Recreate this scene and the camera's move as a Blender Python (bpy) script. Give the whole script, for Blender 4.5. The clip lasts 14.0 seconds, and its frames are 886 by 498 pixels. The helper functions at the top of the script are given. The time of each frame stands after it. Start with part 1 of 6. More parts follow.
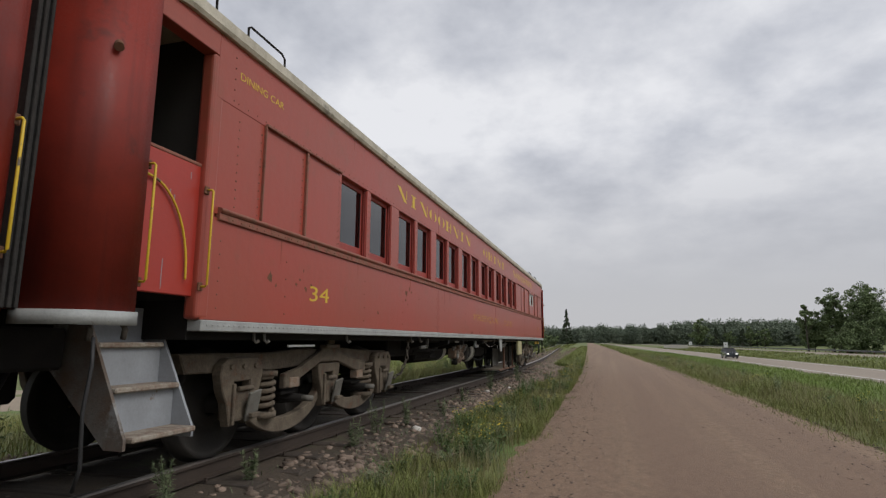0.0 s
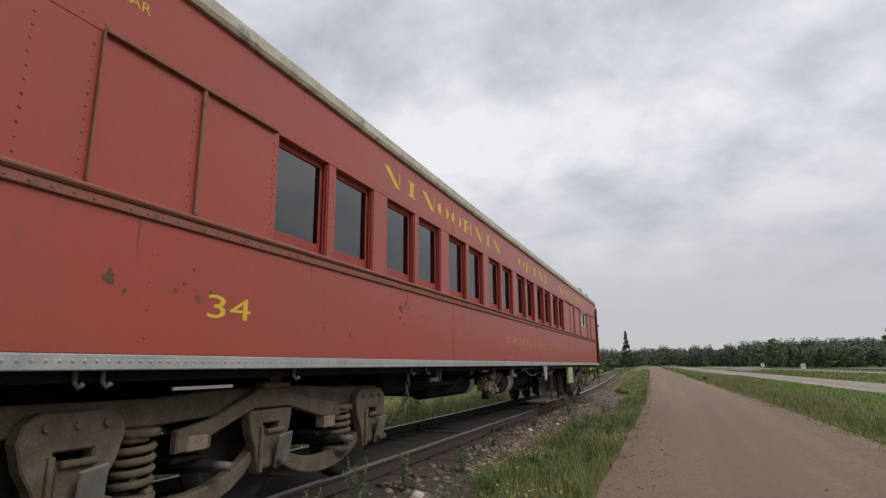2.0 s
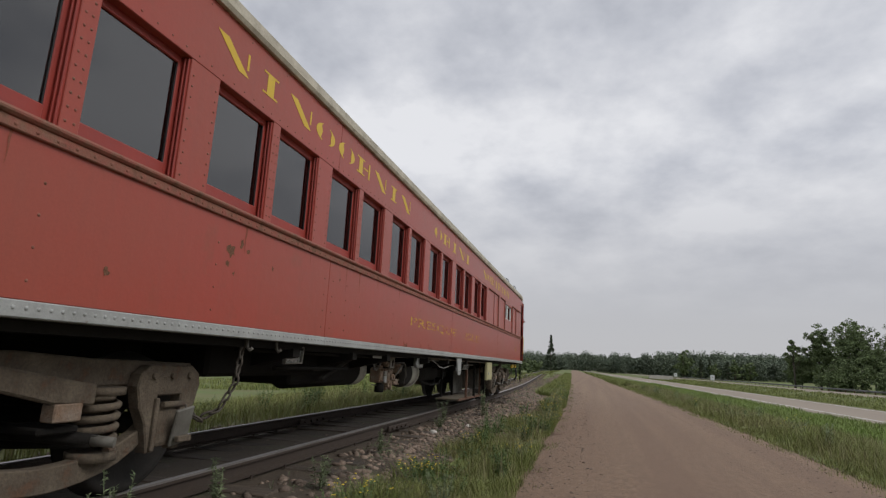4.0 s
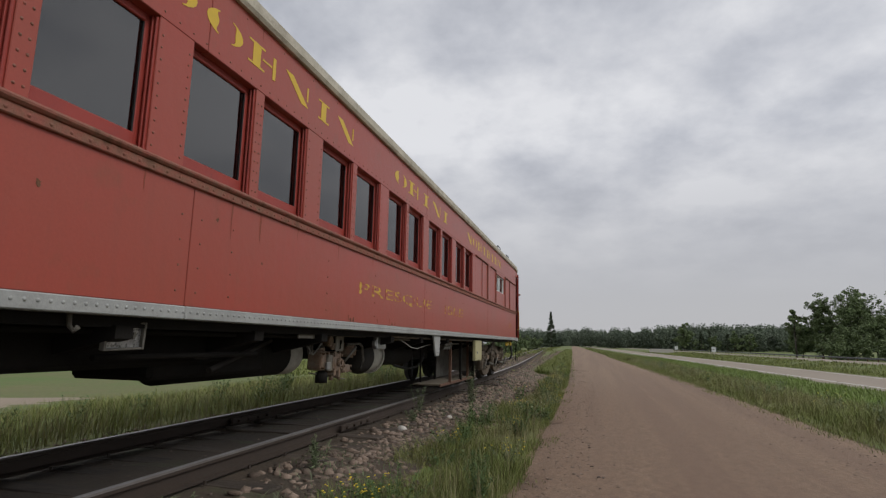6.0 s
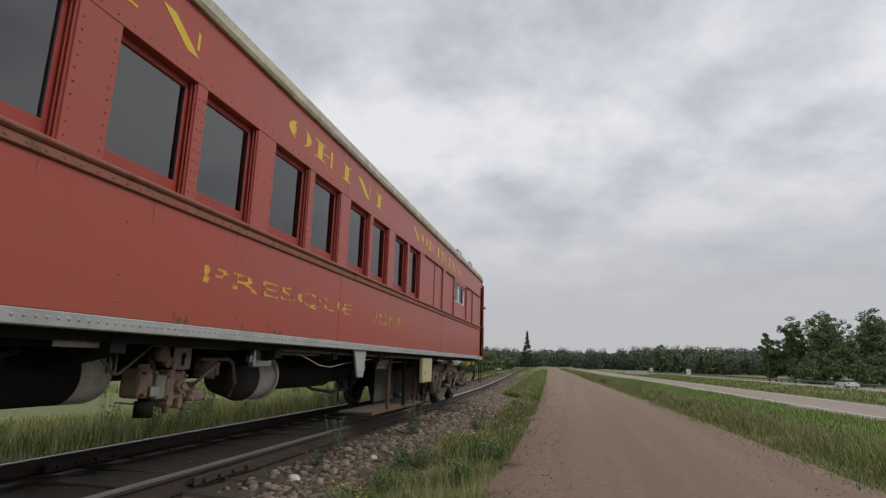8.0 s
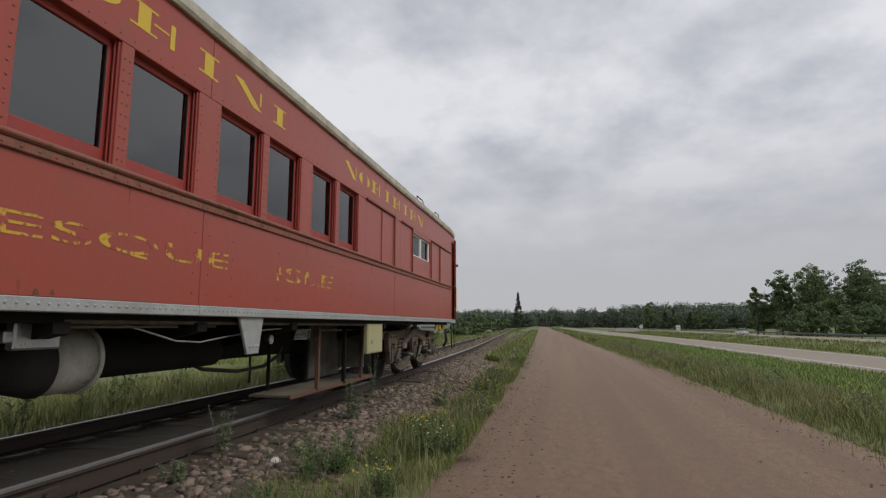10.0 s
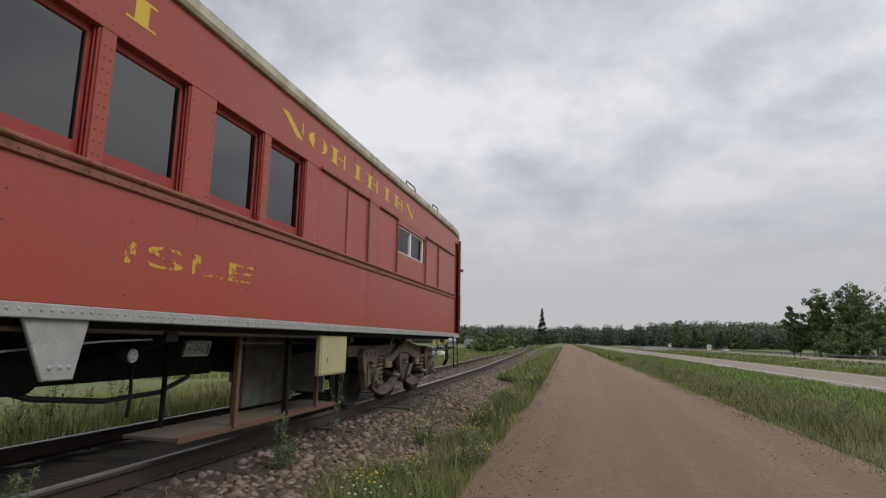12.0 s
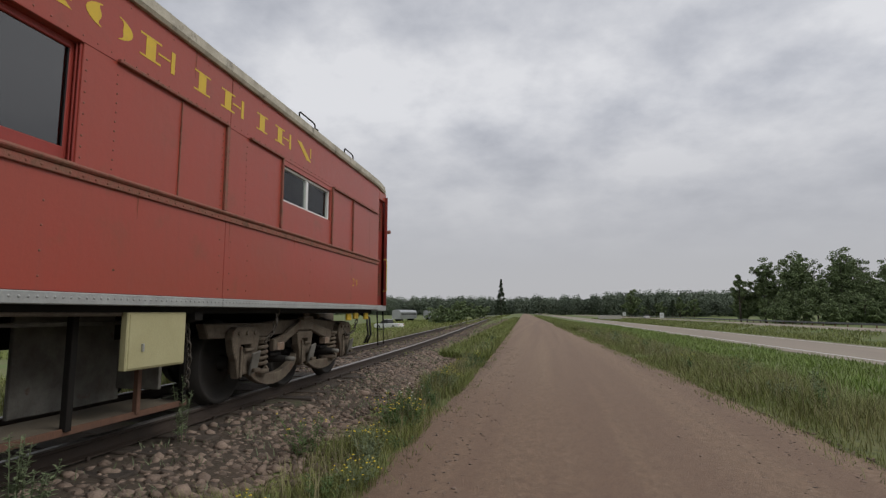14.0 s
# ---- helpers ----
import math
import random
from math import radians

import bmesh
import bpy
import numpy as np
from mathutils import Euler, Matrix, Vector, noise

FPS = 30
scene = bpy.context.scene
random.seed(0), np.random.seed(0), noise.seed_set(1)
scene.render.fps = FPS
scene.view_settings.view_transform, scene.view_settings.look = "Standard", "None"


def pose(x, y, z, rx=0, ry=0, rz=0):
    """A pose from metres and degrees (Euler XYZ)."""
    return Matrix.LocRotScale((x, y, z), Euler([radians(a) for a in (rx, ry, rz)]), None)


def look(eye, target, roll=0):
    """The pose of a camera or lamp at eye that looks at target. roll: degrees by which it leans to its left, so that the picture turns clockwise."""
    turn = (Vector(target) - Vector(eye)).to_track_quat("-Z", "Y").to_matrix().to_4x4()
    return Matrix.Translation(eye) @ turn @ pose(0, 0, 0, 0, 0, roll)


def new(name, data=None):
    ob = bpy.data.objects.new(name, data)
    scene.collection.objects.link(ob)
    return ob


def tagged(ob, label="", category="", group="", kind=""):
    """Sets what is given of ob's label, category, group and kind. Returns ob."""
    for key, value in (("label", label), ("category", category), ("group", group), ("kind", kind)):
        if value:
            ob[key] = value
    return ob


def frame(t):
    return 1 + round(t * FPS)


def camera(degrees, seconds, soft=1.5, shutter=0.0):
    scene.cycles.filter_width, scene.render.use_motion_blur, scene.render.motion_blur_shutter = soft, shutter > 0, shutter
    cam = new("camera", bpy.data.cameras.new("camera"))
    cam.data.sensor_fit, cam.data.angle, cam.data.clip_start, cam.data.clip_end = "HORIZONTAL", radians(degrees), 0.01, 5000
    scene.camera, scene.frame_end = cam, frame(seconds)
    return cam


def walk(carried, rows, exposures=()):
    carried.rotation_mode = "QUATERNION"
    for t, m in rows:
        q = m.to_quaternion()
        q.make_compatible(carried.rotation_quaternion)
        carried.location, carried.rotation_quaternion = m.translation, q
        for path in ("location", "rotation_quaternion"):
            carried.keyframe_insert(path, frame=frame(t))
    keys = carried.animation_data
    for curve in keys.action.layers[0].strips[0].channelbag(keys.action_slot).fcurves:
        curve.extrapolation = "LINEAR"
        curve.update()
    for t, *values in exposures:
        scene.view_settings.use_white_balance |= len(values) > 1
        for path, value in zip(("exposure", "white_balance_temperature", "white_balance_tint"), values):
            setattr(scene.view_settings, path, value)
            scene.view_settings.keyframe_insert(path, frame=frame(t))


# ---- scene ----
cam = camera(76.8, 14.0, soft=1.3)
PATH = [
    (0, (2.761, 3.208, 0.992), (2.204, 5.101, 1.316), 0.3),
    (0.5, (2.753, 3.695, 0.933), (2.098, 5.551, 1.292), -0.6),
    (1, (2.767, 4.203, 0.985), (2.057, 6.039, 1.337), 1.2),
    (1.5, (2.642, 4.823, 0.983), (1.970, 6.668, 1.365), 0.4),
    (2, (2.646, 5.361, 1.061), (1.918, 7.178, 1.470), -0.4),
    (2.5, (2.643, 5.807, 1.031), (2.014, 7.648, 1.496), 1.8),
    (3, (2.707, 6.224, 0.983), (2.160, 8.110, 1.361), 3.8),
    (3.5, (2.622, 6.788, 0.986), (2.058, 8.676, 1.327), 1.9),
    (3.7, (2.561, 7.018, 0.940), (2.027, 8.905, 1.334), 2.5),
    (5.8, (2.386, 9.179, 0.946), (1.906, 11.078, 1.352), 2.9),
    (6, (2.401, 9.413, 0.939), (1.891, 11.318, 1.269), 1.0),
    (6.5, (2.372, 9.981, 0.924), (1.889, 11.873, 1.357), 0.9),
    (7, (2.423, 10.503, 0.938), (1.989, 12.423, 1.291), 2.8),
    (7.5, (2.497, 11.008, 0.968), (2.028, 12.924, 1.299), 0.7),
    (8, (2.508, 11.512, 0.939), (2.073, 13.424, 1.335), 1.8),
    (8.2, (2.559, 11.687, 0.940), (2.164, 13.615, 1.292), 1.4),
    (10.3, (2.724, 13.874, 0.983), (2.318, 15.814, 1.253), 0.0),
    (10.5, (2.717, 14.094, 0.961), (2.313, 16.022, 1.310), 0.4),
    (11, (2.801, 14.554, 1.003), (2.416, 16.503, 1.233), 1.8),
    (11.5, (2.791, 15.140, 0.991), (2.303, 17.064, 1.235), 2.5),
    (12, (2.770, 15.725, 0.974), (2.282, 17.638, 1.296), 1.0),
    (12.5, (2.866, 16.115, 0.968), (2.437, 18.045, 1.268), 1.6),
    (13, (2.840, 16.812, 0.998), (2.370, 18.736, 1.273), 0.5),
    (13.5, (2.869, 17.307, 0.995), (2.422, 19.237, 1.269), 1.7),
    (14, (3.012, 17.714, 1.011), (2.659, 19.670, 1.235), 0.2),
]
walk(cam, [(t, look(eye, target, roll)) for t, eye, target, roll in PATH],
     exposures=((0, -0.02), (1.5, 0.06), (2.5, 0.02), (3.0, -0.10), (3.4, -0.05), (5.8, -0.14), (6.5, -0.07), (8, -0.05), (11, -0.15), (12, -0.04), (13, -0.12), (14, -0.18)))

# ---- light ----
SUN_EL, SUN_AZ = 44.0, 100.0
world = bpy.data.worlds.new("overcast_sky")
scene.world = world
world.use_nodes = True
wt = world.node_tree
wt.nodes.clear()


def wn(kind, **values):
    n = wt.nodes.new(kind)
    for key, value in values.items():
        n.inputs[key].default_value = value
    return n


w_out = wn("ShaderNodeOutputWorld")
w_bg = wn("ShaderNodeBackground", Strength=1.0)
w_sky = wt.nodes.new("ShaderNodeTexSky")
w_sky.sky_type, w_sky.sun_disc = "NISHITA", False
w_sky.sun_elevation, w_sky.sun_rotation = radians(SUN_EL), radians(SUN_AZ)
w_tc = wt.nodes.new("ShaderNodeTexCoord")
w_sep = wt.nodes.new("ShaderNodeSeparateXYZ")
wt.links.new(w_tc.outputs["Generated"], w_sep.inputs[0])


def wmath(op, a, b=None):
    n = wt.nodes.new("ShaderNodeMath")
    n.operation = op
    for i, v in enumerate((a, b)):
        if v is None:
            continue
        if isinstance(v, (int, float)):
            n.inputs[i].default_value = v
        else:
            wt.links.new(v, n.inputs[i])
    return n.outputs[0]


# clouds lie on a flat layer: the direction is divided by its height
w_up = wmath("MAXIMUM", w_sep.outputs[2], 0.0)
w_h = wmath("ADD", w_up, 0.34)
w_vec = wt.nodes.new("ShaderNodeCombineXYZ")
wt.links.new(wmath("DIVIDE", w_sep.outputs[0], w_h), w_vec.inputs[0])
wt.links.new(wmath("DIVIDE", w_sep.outputs[1], w_h), w_vec.inputs[1])
w_vec.inputs[2].default_value = 3.7
w_big = wn("ShaderNodeTexNoise", Scale=1.8, Detail=8.0, Roughness=0.5, Distortion=0.0)
w_fine = wn("ShaderNodeTexNoise", Scale=5.2, Detail=9.0, Roughness=0.55, Distortion=0.0)
for n in (w_big, w_fine):
    wt.links.new(w_vec.outputs[0], n.inputs["Vector"])
w_mix = wmath("ADD", wmath("MULTIPLY", w_big.outputs["Fac"], 0.64), wmath("MULTIPLY", w_fine.outputs["Fac"], 0.36))
w_ramp = wt.nodes.new("ShaderNodeValToRGB")
wt.links.new(w_mix, w_ramp.inputs[0])
cr = w_ramp.color_ramp
cr.elements[0].position, cr.elements[0].color = 0.32, (0.33, 0.35, 0.405, 1)
cr.elements[1].position, cr.elements[1].color = 0.60, (0.80, 0.805, 0.835, 1)
e = cr.elements.new(0.47)
e.color = (0.57, 0.585, 0.635, 1)
# towards the horizon the layer closes to an even grey
w_fade = wt.nodes.new("ShaderNodeMapRange")
wt.links.new(w_sep.outputs[2], w_fade.inputs["Value"])
w_fade.inputs["From Min"].default_value, w_fade.inputs["From Max"].default_value = 0.08, 0.34
w_hor = wt.nodes.new("ShaderNodeMix")
w_hor.data_type = "RGBA"
w_hor.inputs["A"].default_value = (0.50, 0.50, 0.525, 1)
wt.links.new(w_fade.outputs[0], w_hor.inputs["Factor"])
wt.links.new(w_ramp.outputs[0], w_hor.inputs["B"])
w_add = wt.nodes.new("ShaderNodeMix")
w_add.data_type, w_add.blend_type = "RGBA", "ADD"
w_add.inputs["Factor"].default_value = 0.006
wt.links.new(w_hor.outputs["Result"], w_add.inputs["A"])
wt.links.new(w_sky.outputs[0], w_add.inputs["B"])
wt.links.new(w_add.outputs["Result"], w_bg.inputs["Color"])
wt.links.new(w_bg.outputs[0], w_out.inputs[0])

sun = new("sun", bpy.data.lights.new("sun", "SUN"))
sun.data.energy, sun.data.angle, sun.data.color = 1.5, radians(30), (1.0, 0.97, 0.93)
sun_way = Vector((math.sin(radians(SUN_AZ)) * math.cos(radians(SUN_EL)), math.cos(radians(SUN_AZ)) * math.cos(radians(SUN_EL)), math.sin(radians(SUN_EL))))
sun.matrix_world = look(sun_way * 60, (0, 0, 0))

# ---- materials ----


def material(name, base, rough=0.6, metal=0.0, second=None, scale=4.0, amount=0.5, grain=0.12, grain_scale=60.0, bump=0.1, bump_scale=80.0,
             third=None, third_scale=1.2, third_low=0.55, third_high=0.68, random_value=0.0, stretch=(1, 1, 1), coat=0.0, island=0.0, bands=None, streaks=None, specular=0.5):
    """A surface of one base colour with stains of a second colour, patches of a third, fine grain and relief."""
    m = bpy.data.materials.new(name)
    m.use_nodes = True
    nt = m.node_tree
    bsdf = nt.nodes["Principled BSDF"]
    tc = nt.nodes.new("ShaderNodeTexCoord")
    mp = nt.nodes.new("ShaderNodeMapping")
    mp.inputs["Scale"].default_value = stretch
    geo = nt.nodes.new("ShaderNodeNewGeometry")
    nt.links.new(geo.outputs["Position"], mp.inputs["Vector"])

    def tex(sc, detail=5.0, rough_=0.6):
        n = nt.nodes.new("ShaderNodeTexNoise")
        n.inputs["Scale"].default_value, n.inputs["Detail"].default_value, n.inputs["Roughness"].default_value = sc, detail, rough_
        nt.links.new(mp.outputs[0], n.inputs["Vector"])
        return n.outputs["Fac"]

    def ramp(fac, low, high, top=1.0):
        n = nt.nodes.new("ShaderNodeMapRange")
        nt.links.new(fac, n.inputs["Value"])
        n.inputs["From Min"].default_value, n.inputs["From Max"].default_value, n.inputs["To Max"].default_value = low, high, top
        return n.outputs[0]

    def mixed(fac, a, b, blend="MIX"):
        n = nt.nodes.new("ShaderNodeMix")
        n.data_type, n.blend_type = "RGBA", blend
        for key, v in (("Factor", fac), ("A", a), ("B", b)):
            if isinstance(v, (int, float)):
                n.inputs[key].default_value = v
            elif isinstance(v, tuple):
                n.inputs[key].default_value = (*v, 1)
            else:
                nt.links.new(v, n.inputs[key])
        return n.outputs["Result"]

    second = second or tuple(c * 0.7 for c in base)
    col = mixed(ramp(tex(scale), 0.35, 0.68, amount), base, second)
    if third:
        col = mixed(ramp(tex(third_scale, 7.0, 0.65), third_low, third_high), col, third)
    if streaks:
        # thin rain streaks run down the sheet
        smap = nt.nodes.new("ShaderNodeMapping")
        smap.inputs["Scale"].default_value = (1, 14, 0.7)
        nt.links.new(geo.outputs["Position"], smap.inputs["Vector"])
        sn = nt.nodes.new("ShaderNodeTexNoise")
        sn.inputs["Scale"].default_value, sn.inputs["Detail"].default_value = 1.0, 6.0
        nt.links.new(smap.outputs[0], sn.inputs["Vector"])
        col = mixed(ramp(sn.outputs["Fac"], 0.5, 0.8, streaks[1]), col, streaks[0])
    if bands:
        # long wheel tracks: colour, scale across, scale along, strength
        bmap = nt.nodes.new("ShaderNodeMapping")
        bmap.inputs["Scale"].default_value = (bands[1], bands[2], 1)
        nt.links.new(geo.outputs["Position"], bmap.inputs["Vector"])
        bn = nt.nodes.new("ShaderNodeTexNoise")
        bn.inputs["Scale"].default_value, bn.inputs["Detail"].default_value = 1.0, 4.0
        nt.links.new(bmap.outputs[0], bn.inputs["Vector"])
        col = mixed(ramp(bn.outputs["Fac"], 0.42, 0.62, bands[3]), col, bands[0])
    g = ramp(tex(grain_scale, 3.0), 0.3, 0.7)
    n = nt.nodes.new("ShaderNodeMapRange")
    nt.links.new(g, n.inputs["Value"])
    n.inputs["To Min"].default_value, n.inputs["To Max"].default_value = 1 - grain, 1 + grain
    hsv = nt.nodes.new("ShaderNodeHueSaturation")
    nt.links.new(col, hsv.inputs["Color"])
    value = n.outputs[0]
    if random_value or island:
        src = nt.nodes.new("ShaderNodeObjectInfo").outputs["Random"] if random_value else geo.outputs["Random Per Island"]
        spread = random_value or island
        r = nt.nodes.new("ShaderNodeMapRange")
        nt.links.new(src, r.inputs["Value"])
        r.inputs["To Min"].default_value, r.inputs["To Max"].default_value = 1 - spread, 1 + spread
        mul = nt.nodes.new("ShaderNodeMath")
        mul.operation = "MULTIPLY"
        nt.links.new(value, mul.inputs[0])
        nt.links.new(r.outputs[0], mul.inputs[1])
        value = mul.outputs[0]
    nt.links.new(value, hsv.inputs["Value"])
    nt.links.new(hsv.outputs[0], bsdf.inputs["Base Color"])
    bsdf.inputs["Metallic"].default_value = metal
    rr = nt.nodes.new("ShaderNodeMapRange")
    nt.links.new(g, rr.inputs["Value"])
    rr.inputs["To Min"].default_value, rr.inputs["To Max"].default_value = max(0.02, rough - 0.08), min(1, rough + 0.08)
    nt.links.new(rr.outputs[0], bsdf.inputs["Roughness"])
    bsdf.inputs["Coat Weight"].default_value = coat
    bsdf.inputs["Specular IOR Level"].default_value = specular
    if bump:
        b = nt.nodes.new("ShaderNodeBump")
        b.inputs["Strength"].default_value, b.inputs["Distance"].default_value = min(1, bump * 3), 0.02
        nt.links.new(tex(bump_scale, 6.0), b.inputs["Height"])
        nt.links.new(b.outputs[0], bsdf.inputs["Normal"])
    return m


M = {}
M["red"] = material("faded_red_paint", (0.335, 0.056, 0.037), 0.37, specular=0.45, second=(0.290, 0.066, 0.042), scale=0.7, amount=0.95, grain=0.05, bump=0.035, bump_scale=9,
                    third=(0.215, 0.068, 0.038), third_scale=2.2, third_low=0.57, third_high=0.80, streaks=((0.24, 0.062, 0.042), 0.32))
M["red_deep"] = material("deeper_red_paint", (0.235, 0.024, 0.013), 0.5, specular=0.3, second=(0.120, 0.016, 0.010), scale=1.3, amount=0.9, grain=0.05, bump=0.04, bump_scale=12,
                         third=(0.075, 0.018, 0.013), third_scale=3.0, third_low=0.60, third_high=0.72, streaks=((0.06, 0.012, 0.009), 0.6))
M["red_sash"] = material("sash_red_paint", (0.30, 0.038, 0.026), 0.5, second=(0.24, 0.036, 0.028), scale=3, amount=0.8, grain=0.05, bump=0.04, bump_scale=15,
                         third=(0.17, 0.03, 0.02), third_scale=6.0, third_low=0.66, third_high=0.74)
M["red_bright"] = material("bright_red_paint", (0.37, 0.036, 0.022), 0.4, second=(0.31, 0.034, 0.024), scale=2, amount=0.8, grain=0.05, bump=0.03, bump_scale=12)
M["red_rust"] = material("rust_streaked_red_paint", (0.26, 0.075, 0.052), 0.68, second=(0.19, 0.10, 0.062), scale=14, amount=0.9, grain=0.1, bump=0.1, bump_scale=50,
                         third=(0.13, 0.055, 0.03), third_scale=8, third_low=0.54, third_high=0.66)
M["rust"] = material("brown_rust", (0.12, 0.055, 0.03), 0.85, second=(0.2, 0.09, 0.04), scale=12, grain=0.2, bump=0.15)
M["rust_run"] = material("thin_rust_stain", (0.20, 0.062, 0.034), 0.75, second=(0.26, 0.060, 0.038), scale=16, amount=0.9, grain=0.15, bump=0.05)
M["grey_band"] = material("worn_grey_paint", (0.33, 0.34, 0.33), 0.55, second=(0.24, 0.245, 0.235), scale=5, amount=0.8, grain=0.1, bump=0.05, bump_scale=30,
                          third=(0.17, 0.13, 0.10), third_scale=9, third_low=0.66, third_high=0.72)
M["step_grey"] = material("pale_grey_step_paint", (0.27, 0.285, 0.305), 0.5, second=(0.20, 0.21, 0.22), scale=6, amount=0.7, grain=0.06, bump=0.04, bump_scale=25,
                          third=(0.16, 0.12, 0.09), third_scale=7, third_low=0.66, third_high=0.71)
M["step_side"] = material("rusty_step_side_paint", (0.125, 0.115, 0.105), 0.75, second=(0.10, 0.062, 0.04), scale=6, amount=0.9, grain=0.15, bump=0.08,
                          third=(0.22, 0.22, 0.215), third_scale=4, third_low=0.56, third_high=0.64)
M["tread"] = material("chipped_tread", (0.30, 0.27, 0.22), 0.75, second=(0.15, 0.085, 0.055), scale=18, amount=0.9, grain=0.15, bump=0.12)
M["roof"] = material("weathered_cream_roof", (0.50, 0.46, 0.37), 0.7, second=(0.29, 0.26, 0.20), scale=5, amount=0.9, grain=0.12, bump=0.06, bump_scale=30,
                     third=(0.14, 0.125, 0.10), third_scale=3.5, third_low=0.6, third_high=0.72)
M["yellow"] = material("worn_yellow_paint", (0.60, 0.40, 0.02), 0.5, second=(0.5, 0.33, 0.02), scale=20, grain=0.06, bump=0.04,
                       third=(0.12, 0.09, 0.06), third_scale=6, third_low=0.58, third_high=0.62)
M["letter"] = material("gold_lettering_paint", (0.62, 0.42, 0.03), 0.5, second=(0.55, 0.36, 0.03), scale=12, grain=0.05, bump=0)
M["letter_old"] = material("flaked_gold_lettering", (0.56, 0.36, 0.03), 0.55, second=(0.42, 0.18, 0.04), scale=9, grain=0.08, bump=0, third=(0.31, 0.056, 0.044), third_scale=9, third_low=0.485, third_high=0.53)
M["truck"] = material("dusty_truck_steel", (0.128, 0.102, 0.072), 0.88, second=(0.072, 0.054, 0.038), scale=7, amount=1.0, grain=0.25, bump=0.16, bump_scale=40,
                      third=(0.105, 0.058, 0.034), third_scale=7, third_low=0.58, third_high=0.68)
# near black, with the shade beneath the car put into the base colour
M["dark"] = material("shade_black_underframe", (0.011, 0.010, 0.009), 0.9, specular=0.2, second=(0.020, 0.017, 0.014), scale=4, grain=0.2, bump=0.1)
# wheel steel darkened in colour to stand for the shadow around the trucks
M["wheel"] = material("shade_dark_wheel_steel", (0.014, 0.012, 0.010), 0.85, metal=0.0, second=(0.03, 0.025, 0.02), scale=6, grain=0.15, bump=0.05)
M["rail"] = material("rusty_rail", (0.048, 0.033, 0.024), 0.75, metal=0.1, second=(0.036, 0.027, 0.022), scale=9, grain=0.15, bump=0.08)
M["railtop"] = material("worn_rail_head", (0.22, 0.20, 0.185), 0.38, metal=0.7, second=(0.14, 0.115, 0.095), scale=4, grain=0.1, bump=0.03)
M["tie"] = material("weathered_tie_wood", (0.082, 0.062, 0.046), 0.92, second=(0.036, 0.027, 0.020), scale=7, amount=0.9, grain=0.25, grain_scale=40, bump=0.25, bump_scale=30,
                    stretch=(0.25, 2.2, 1), random_value=0.25)
M["tank"] = material("grimy_tank_paint", (0.165, 0.158, 0.138), 0.7, second=(0.070, 0.062, 0.050), scale=4, amount=0.9, grain=0.12, bump=0.06,
                     third=(0.10, 0.06, 0.04), third_scale=5, third_low=0.62, third_high=0.7)
M["valve"] = material("rusted_casting", (0.20, 0.125, 0.08), 0.85, second=(0.24, 0.20, 0.16), scale=12, amount=0.9, grain=0.2, bump=0.2, bump_scale=50)
M["chain"] = material("dark_chain_iron", (0.10, 0.085, 0.07), 0.7, metal=0.4, grain=0.2, bump=0.1)
M["cream_box"] = material("pale_yellow_box_paint", (0.40, 0.37, 0.205), 0.6, second=(0.33, 0.30, 0.155), scale=4, grain=0.06, bump=0.05)
M["plywood"] = material("dusty_plywood", (0.145, 0.12, 0.085), 0.9, second=(0.12, 0.098, 0.068), scale=5, grain=0.15, bump=0.1, stretch=(3, 0.6, 1))
M["post"] = material("reddish_brown_post_wood", (0.13, 0.065, 0.04), 0.85, second=(0.09, 0.05, 0.032), scale=8, grain=0.2, bump=0.15, stretch=(2, 2, 0.4))
M["rubber"] = material("black_rubber", (0.02, 0.02, 0.021), 0.6, grain=0.1, bump=0.03)
M["white_trim"] = material("white_vinyl_frame", (0.72, 0.73, 0.72), 0.4, second=(0.6, 0.6, 0.58), scale=5, grain=0.04, bump=0.01)
M["curtain"] = material("pale_green_blind", (0.64, 0.74, 0.68), 0.8, second=(0.54, 0.64, 0.59), scale=3, grain=0.05, bump=0.04, stretch=(1, 8, 0.5))
M["silver"] = material("galvanised_metal", (0.45, 0.46, 0.47), 0.35, metal=0.8, second=(0.33, 0.33, 0.33), scale=6, grain=0.08, bump=0.03)
M["tank_end"] = material("grey_white_tank_paint", (0.46, 0.45, 0.40), 0.6, second=(0.30, 0.28, 0.235), scale=6, amount=0.9, grain=0.12, bump=0.05,
                         third=(0.16, 0.11, 0.075), third_scale=7, third_low=0.58, third_high=0.68)
M["reflector"] = material("dusty_lamp_reflector", (0.44, 0.45, 0.46), 0.3, metal=0.6, second=(0.16, 0.16, 0.16), scale=14, amount=0.9, grain=0.08, bump=0.05)
M["cable_dark"] = M["rubber"]
M["cable_pale"] = material("pale_cable", (0.45, 0.44, 0.42), 0.6, grain=0.1, bump=0.02)
M["dark_canvas"] = material("black_diaphragm", (0.022, 0.021, 0.02), 0.9, second=(0.05, 0.045, 0.04), scale=9, grain=0.2, bump=0.2, bump_scale=25)
M["road"] = material("reddish_gravel_road", (0.252, 0.172, 0.112), 0.95, second=(0.160, 0.106, 0.070), scale=11, amount=0.85, grain=0.36, grain_scale=120, bump=0.2, bump_scale=110,
                     third=(0.285, 0.210, 0.145), third_scale=21, third_low=0.52, third_high=0.70, stretch=(1, 0.6, 1), bands=((0.180, 0.116, 0.080), 1.5, 0.03, 0.75))
